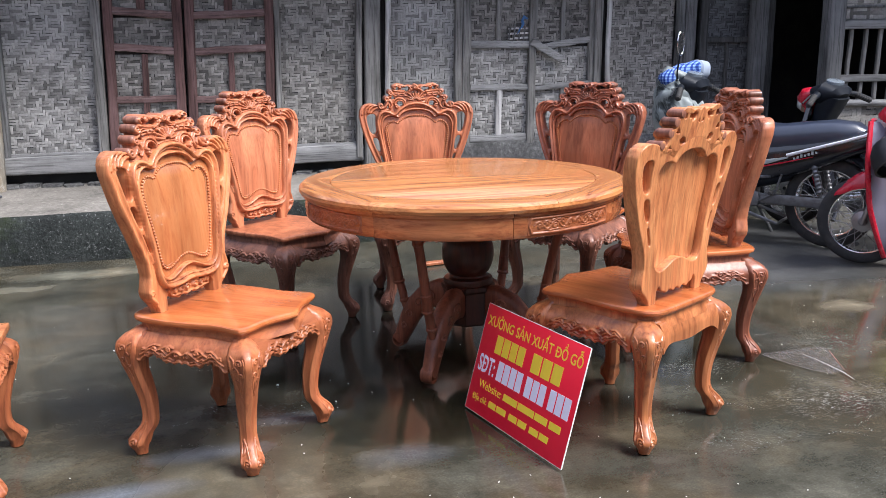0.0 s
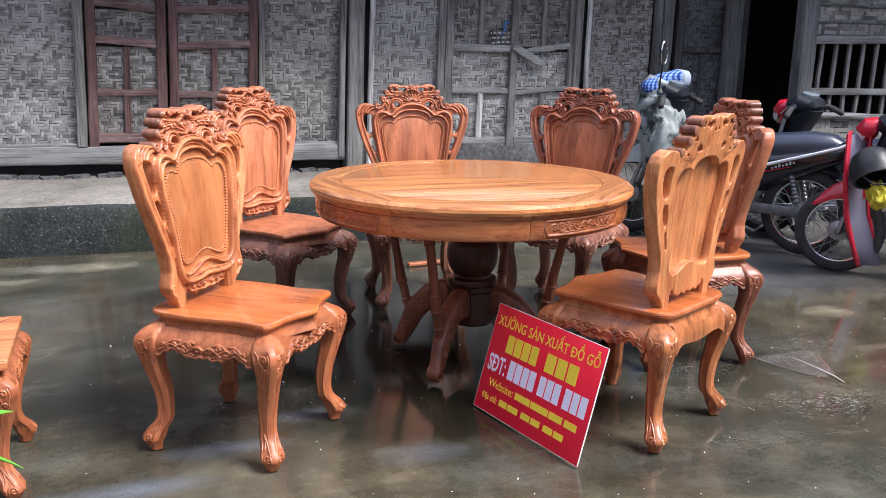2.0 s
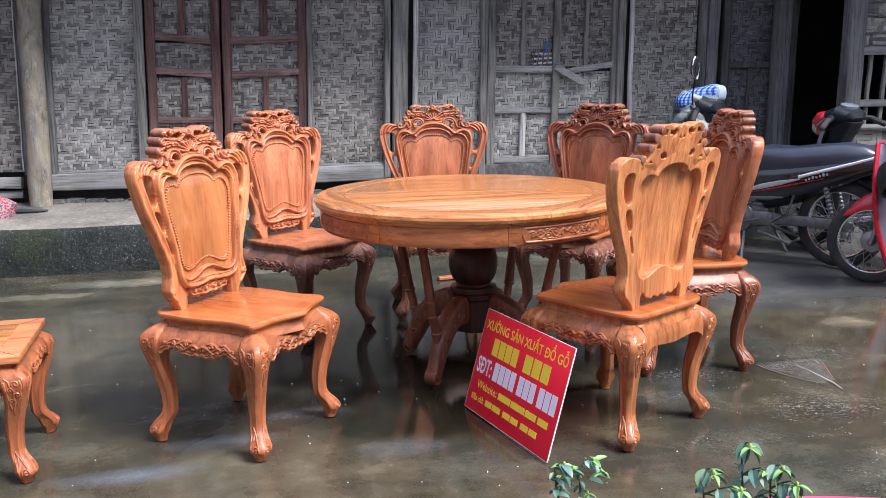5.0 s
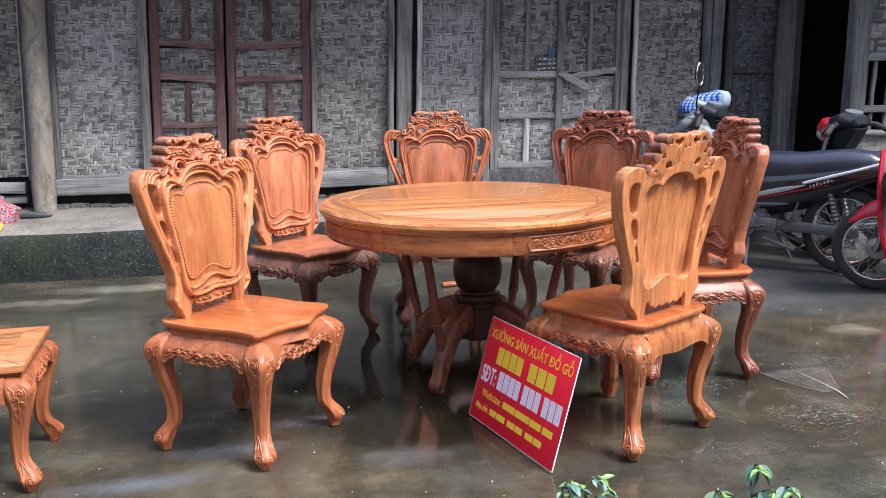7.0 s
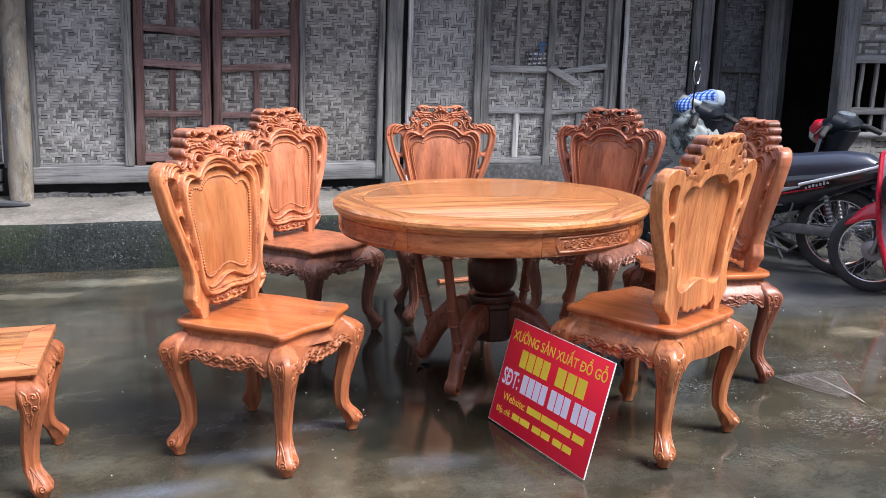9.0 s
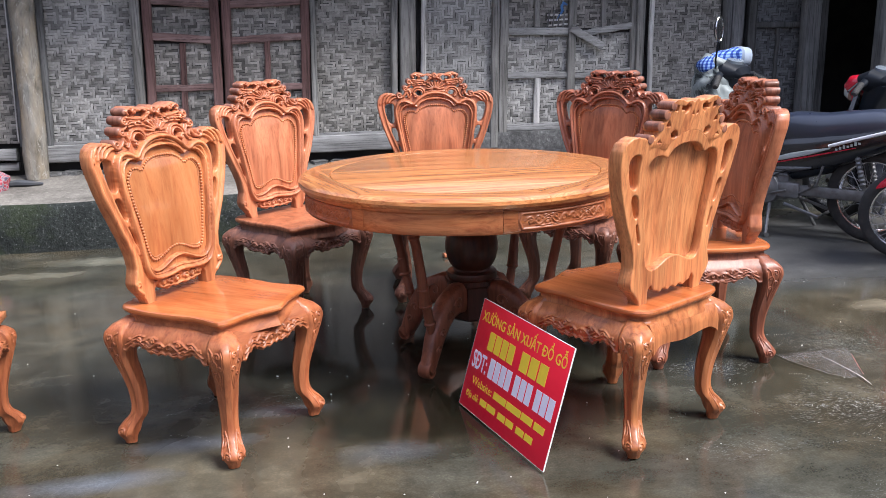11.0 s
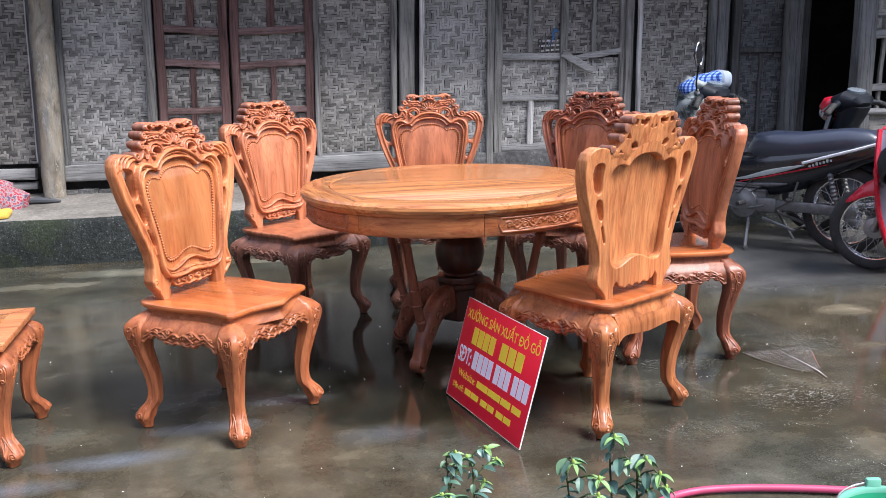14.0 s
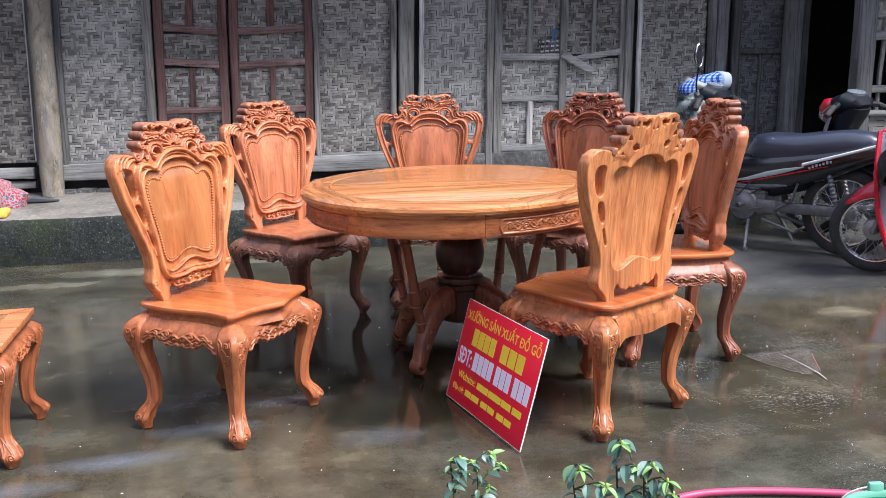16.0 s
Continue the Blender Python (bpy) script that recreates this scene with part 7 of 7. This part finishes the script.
def shrub(base, stems, label, seed):
    rnd = random.Random(seed)
    sh = thing("shrub", pose(*base), label, "plant")
    base = Vector(base)
    for tip, start in stems:
        tip = Vector(tip) - base - Vector((0, 0, 0.028))
        pts = [Vector((0, 0, 0)).lerp(tip, s) + Vector((0.02 * math.sin(3 * s), 0.02 * math.cos(4 * s) - 0.02, 0.05 * math.sin(math.pi * s))) * (1 - s) for s in [i / 14 for i in range(15)]]
        part("stem", tube(pts, [0.0042 - 0.00022 * i for i in range(15)], 6, (0, 1, 0)), stem_mat, sh)
        n = 15
        for k in range(n):
            s = start + 0.02 + (0.98 - start) * (k / (n - 1)) ** 0.8
            i = min(int(s * 14), 13)
            p = pts[i].lerp(pts[i + 1], s * 14 - i)
            a = k * 2.4 + seed
            way = Vector((math.cos(a), math.sin(a), rnd.uniform(-0.7, 0.5)))
            leaf_on(sh, p, way, rnd.uniform(0.42, 0.68) * (1 - 0.45 * max(0, s - 0.9) / 0.1), rnd)
            if k in (4, 9, n - 1):
                L = rnd.uniform(0.028, 0.045) * (0.5 if k == n - 1 else 1)
                out = Vector((way.x, way.y, 0.35))
                tw = [p, p + out * L * 0.4 + Vector((0, 0, 0.006)), p + out * L * 0.75 + Vector((0, 0, 0.008)), p + out * L + Vector((0, 0, 0.0))]
                part("twig", tube(tw, [0.0016, 0.0014, 0.0012, 0.0008], 5), stem_mat, sh)
                for j in range(4):
                    q = tw[1].lerp(tw[3], j / 3)
                    sd = Vector((-way.y, way.x, 0)) * (1 if j % 2 else -1)
                    leaf_on(sh, q, sd + way * 0.5 + Vector((0, 0, rnd.uniform(-0.9, 0.0))), rnd.uniform(0.36, 0.58), rnd)
                for j in range(4):
                    a2 = a + 1.6 * j
                    leaf_on(sh, tw[3], (math.cos(a2), math.sin(a2), rnd.uniform(-0.4, 0.8)), rnd.uniform(0.7, 1.2), rnd, YOUNG)
                ob = new("bud", BUD)
                ob.parent = sh
                ob.matrix_basis = pose(*(tw[3] + Vector((0, 0, 0.003))))
    return sh


shrub((0.60, 0.80, 0.0), (((0.613, 0.913, 0.762), 0.82), ((0.572, 0.9, 0.768), 0.88), ((0.537, 0.86, 0.722), 0.87), ((0.515, 0.8, 0.715), 0.86), ((0.66, 0.84, 0.70), 0.84)), "leafy shrub with blue-green oval leaves and yellow buds", 4)
shrub((0.76, 0.66, 0.0), (((0.755, 0.724, 0.858), 0.84), ((0.69, 0.70, 0.842), 0.87), ((0.67, 0.69, 0.775), 0.88), ((0.788, 0.71, 0.832), 0.88), ((0.80, 0.68, 0.76), 0.88)), "taller leafy shrub with blue-green oval leaves", 9)


def sprig():
    sp = thing("sprig", pose(-0.40, 0.80, 0.0), "bright green leafy sprig on a thin stem", "plant")
    pts = [Vector(p) for p in ((0, 0, 0), (-0.02, 0, 0.4), (-0.01, 0, 0.8), (0.03, 0.01, 0.98), (0.07, 0.02, 1.0))]
    part("stem", tube(pts, [0.004, 0.003, 0.0025, 0.0018, 0.001], 6, (0, 1, 0)), fresh_mat, sp)
    long_leaf = leaf_mesh("leaf", 0.085, 0.02, 0.3, 0.25, fresh_mat)
    rnd = random.Random(2)
    for at, way in (((0.055, 0.015, 0.995), (1, 0.1, -0.1)), ((0.05, 0.015, 1.0), (0.8, 0.4, 0.25)), ((0.06, 0.015, 0.995), (0.6, -0.2, -0.6)), ((0.03, 0.01, 0.98), (-0.8, 0.4, 0.1))):
        leaf_on(sp, at, way, 1.0, rnd, long_leaf)


sprig()

hose_mat = painted("magenta_hose", (0.45, 0.055, 0.14), 0.35, dirt=0.3, dirt_color=(0.2, 0.04, 0.06))
HOSE = [(1.15, 1.55), (1.18, 1.72), (1.24, 1.86), (1.31, 1.945), (1.37, 1.998), (1.425, 2.025), (1.475, 2.038), (1.54, 2.045), (1.67, 2.03), (1.80, 1.998), (1.92, 1.962), (2.1, 1.90), (2.4, 1.82), (2.9, 1.75)]
hose_pts = []
for (ax, ay), (bx, by) in zip(HOSE, HOSE[1:]):
    for k in range(4):
        hose_pts.append((ax + (bx - ax) * k / 4, ay + (by - ay) * k / 4, 0.0115))
for _ in range(3):
    hose_pts = [hose_pts[0]] + [tuple((Vector(a) + Vector(b2) * 2 + Vector(c)) / 4) for a, b2, c in zip(hose_pts, hose_pts[1:], hose_pts[2:])] + [hose_pts[-1]]
solo("garden_hose", tube(hose_pts, 0.0115, 12), hose_mat, "magenta plastic hose lying on wet concrete", "hose")

bucket_mat = painted("green_plastic", (0.02, 0.30, 0.16), 0.35, dirt=0.25, dirt_color=(0.05, 0.2, 0.12))
bucket_rim = painted("pale_green_rim", (0.16, 0.45, 0.34), 0.4, dirt=0.3)


def build_bucket():
    bk = thing("bucket", pose(1.675, 1.352, 0, 0, 0, 82), "green plastic bucket with a wire handle", "bucket")
    part("body", lathed([(0, 0.0), (0.095, 0.0), (0.10, 0.005), (0.138, 0.268), (0.135, 0.268), (0.097, 0.008), (0, 0.006)], 48), bucket_mat, bk)
    part("rim", lathed([(0.136, 0.258), (0.147, 0.258), (0.149, 0.27), (0.146, 0.28), (0.138, 0.281), (0.134, 0.274), (0.136, 0.258)], 48), bucket_rim, bk, "pale rolled rim")
    for s in (-1, 1):
        part("handle_lug", boxed(s * 0.145 - 0.008, s * 0.145 + 0.008, -0.018, 0.018, 0.245, 0.3, bevel=0.005), bucket_rim, bk)
    part("handle", tube([(0.147 * math.cos(a), 0.142 * math.sin(a) * 0.98, 0.288 - 0.005 * math.sin(a)) for a in [math.pi * k / 20 for k in range(21)]], 0.0025, 6), steel, bk, "thin wire handle")


build_bucket()


# ---- odds on the veranda and the yard ----
def floral():
    mat, nt, b = material("floral_cloth", 0.85, 0, 0.2)
    v = node(nt, "ShaderNodeTexVoronoi", Scale=44.0)
    nt.links.new(coords(nt, (1, 1, 1)).outputs[0], v.inputs["Vector"])
    col = ramp(nt, v.outputs["Distance"], [(0.0, (0.30, 0.03, 0.05)), (0.4, (0.32, 0.05, 0.07)), (0.5, (0.34, 0.27, 0.28)), (0.75, (0.10, 0.08, 0.13))]).outputs[0]
    nt.links.new(col, b.inputs["Base Color"])
    return mat


def build_bundle():
    bm = bmesh.new()
    bmesh.ops.create_icosphere(bm, subdivisions=4, radius=1)
    for v in bm.verts:
        k = 1 + 0.22 * noise.noise(v.co * 2.2) + 0.06 * noise.noise(v.co * 7)
        v.co = Vector((v.co.x * 0.28 * k, v.co.y * 0.2 * k, max(v.co.z, -0.25) * 0.17 * k))
    solo("floral_cloth", bm, floral(), "heap of red floral cloth on the veranda", "cloth", pose(-1.86, 6.50, 0.365))
    bm = bmesh.new()
    box(bm, -0.14, 0.14, -0.09, 0.09, 0, 0.05, 0.018)
    bmesh.ops.subdivide_edges(bm, edges=bm.edges, cuts=2, use_grid_fill=True)
    for v in bm.verts:
        v.co += v.normal * 0.008 * noise.noise(v.co * 14)
    solo("yellow_sponge", bm, painted("yellow_foam", (0.62, 0.42, 0.07), 0.8, dirt=0.3), "dirty yellow foam pad on the veranda edge", "pad", pose(-1.72, 6.13, 0.312, 0, 0, 10))
    part_m = painted("grey_rag", (0.05, 0.055, 0.065), 0.8, dirt=0.5)
    bm = bmesh.new()
    sweep(bm, [(0, 0, 0.02), (0.08, 0.01, 0.026), (0.16, 0.0, 0.022), (0.25, 0.02, 0.012)], [0.05, 0.07, 0.06, 0.02], [0.03, 0.05, 0.04, 0.014], (0, 0, 1), n=10)
    solo("rag", bm, part_m, "dark grey rag on the veranda floor", "rag", pose(-1.62, 6.62, 0.328))


build_bundle()

foam_mat = painted("white_chip_and_glint", (0.7, 0.7, 0.68), 0.7, dirt=0.3)


def build_scraps():
    # white tube modelling a bright reflection on the wet floor
    solo("plastic_strip", tube([(2.43, 3.16, 0.004), (2.437, 3.08, 0.006), (2.445, 3.0, 0.005), (2.447, 2.92, 0.006), (2.44, 2.85, 0.004)], [0.0008, 0.0018, 0.0024, 0.0024, 0.001], 6), foam_mat, "thin white strip standing in for a reflection on wet concrete", "scrap")
    rnd = random.Random(12)
    verts, faces = [], []
    for _ in range(110):
        x, y = rnd.uniform(0.2, 3.4), rnd.uniform(1.6, 4.2)
        if rnd.random() < 0.3:
            x, y = rnd.uniform(-1.2, 0.6), rnd.uniform(1.7, 4.6)
        a, L, W = rnd.uniform(0, 3.14), 0.0012 + 0.006 * rnd.random() ** 4, 0.001 + 0.0016 * rnd.random()
        k = len(verts)
        ux, uy = math.cos(a), math.sin(a)
        for sx, sy in ((-1, -1), (1, -1), (1, 1), (-1, 1)):
            verts.append((x + ux * sx * L - uy * sy * W, y + uy * sx * L + ux * sy * W, 0.0))
        for sx, sy in ((-0.7, -0.7), (0.7, -0.7), (0.7, 0.7), (-0.7, 0.7)):
            verts.append((x + ux * sx * L - uy * sy * W, y + uy * sx * L + ux * sy * W, 0.0018))
        faces += [(k + 4, k + 5, k + 6, k + 7), (k, k + 1, k + 5, k + 4), (k + 1, k + 2, k + 6, k + 5), (k + 2, k + 3, k + 7, k + 6), (k + 3, k, k + 4, k + 7)]
    solo("wood_chips", (verts, faces), foam_mat, "small pale chips and foam flecks on wet concrete", "debris", kind="stuff", smooth=False)


def build_foam():
    """Strings of tiny bubbles left by the water."""
    rnd = random.Random(31)
    verts, faces = [], []
    for k in range(40):
        x, y = rnd.gauss(2.2, 0.4), rnd.gauss(2.7, 0.5)
        if k % 4 == 0:
            x, y = rnd.uniform(-0.9, 0.4), rnd.uniform(2.0, 4.4)
        a, turn = rnd.uniform(-0.5, 0.5), rnd.uniform(-0.3, 0.3)
        for _ in range(rnd.randint(8, 30)):
            a += turn * rnd.uniform(0.0, 1.0)
            x, y = x + math.cos(a) * rnd.uniform(0.002, 0.012), y + math.sin(a) * rnd.uniform(0.002, 0.008)
            cx, cy, r = x + rnd.gauss(0, 0.004), y + rnd.gauss(0, 0.004), 0.0006 + 0.0016 * rnd.random() ** 2
            v = len(verts)
            verts += [(cx + r * math.cos(q * math.pi / 3), cy + r * math.sin(q * math.pi / 3), 0.0) for q in range(6)] + [(cx, cy, r * 0.8)]
            faces += [(v + q, v + (q + 1) % 6, v + 6) for q in range(6)]
    solo("foam_lines", (verts, faces), painted("dried_froth", (0.3, 0.31, 0.31), 0.5, dirt=0.5, dirt_color=(0.16, 0.15, 0.13)), "thin pale froth lines drying on wet concrete", "froth", kind="stuff")


def build_film():
    """Clear plastic sheet stuck to the wet ground; pale rim tubes model its highlight."""
    low = [(2.263, 3.216), (2.279, 3.139), (2.309, 3.066), (2.352, 2.979), (2.402, 2.924)]
    high = [(2.586, 3.225), (2.56, 3.16), (2.53, 3.09), (2.50, 3.02), (2.473, 2.949)]
    mat, nt, b = material("clear_film", 0.18, 0, 0.6)
    b.inputs["Base Color"].default_value = (0.55, 0.5, 0.5, 1)
    n = noise_tex(nt, coords(nt, (1, 1, 1)), 26, 4, 0.6, 1.0)
    nt.links.new(ramp(nt, n, [(0.4, grey(0.02)), (0.7, grey(0.09))]).outputs[0], b.inputs["Alpha"])
    bump(nt, b, n, 0.5, 0.006)

    def P(u, v):
        i = min(int(u * 4), 3)
        f = u * 4 - i
        lo, hi = Vector(low[i]).lerp(Vector(low[i + 1]), f), Vector(high[i]).lerp(Vector(high[i + 1]), f)
        p = lo.lerp(hi, v)
        return (p.x, p.y, 0.003 + 0.003 * abs(noise.noise((p.x * 30, p.y * 30, 0))))

    film = solo("plastic_film", shell(P, 30, 26, 0.0006), mat, "clear plastic film stuck to wet concrete", "plastic")
    rim = painted("film_rim_glint", (0.24, 0.22, 0.21), 0.3, dirt=0.5)
    part("rim", tube([(x, y, 0.005) for x, y in low], [0.0004, 0.0009, 0.001, 0.0009, 0.0005], 6), rim, film)
    part("rim", tube([(x, y, 0.005) for x, y in high[1:]], [0.0005, 0.0012, 0.001, 0.0005], 6), painted("pink_film_edge", (0.5, 0.2, 0.18), 0.4, dirt=0.4), film)


build_film()
build_foam()
# short reddish bar laid low behind the table
bm = bmesh.new()
rough_bar(bm, (1.22, 5.17, 0.012), (1.50, 5.21, 0.012), 0.05, 0.022, 77, 6, 0.002, (0, 0, 1))
solo("wood_offcut", bm, wood_russet, "short reddish bar low behind the table", "wood")
build_scraps()
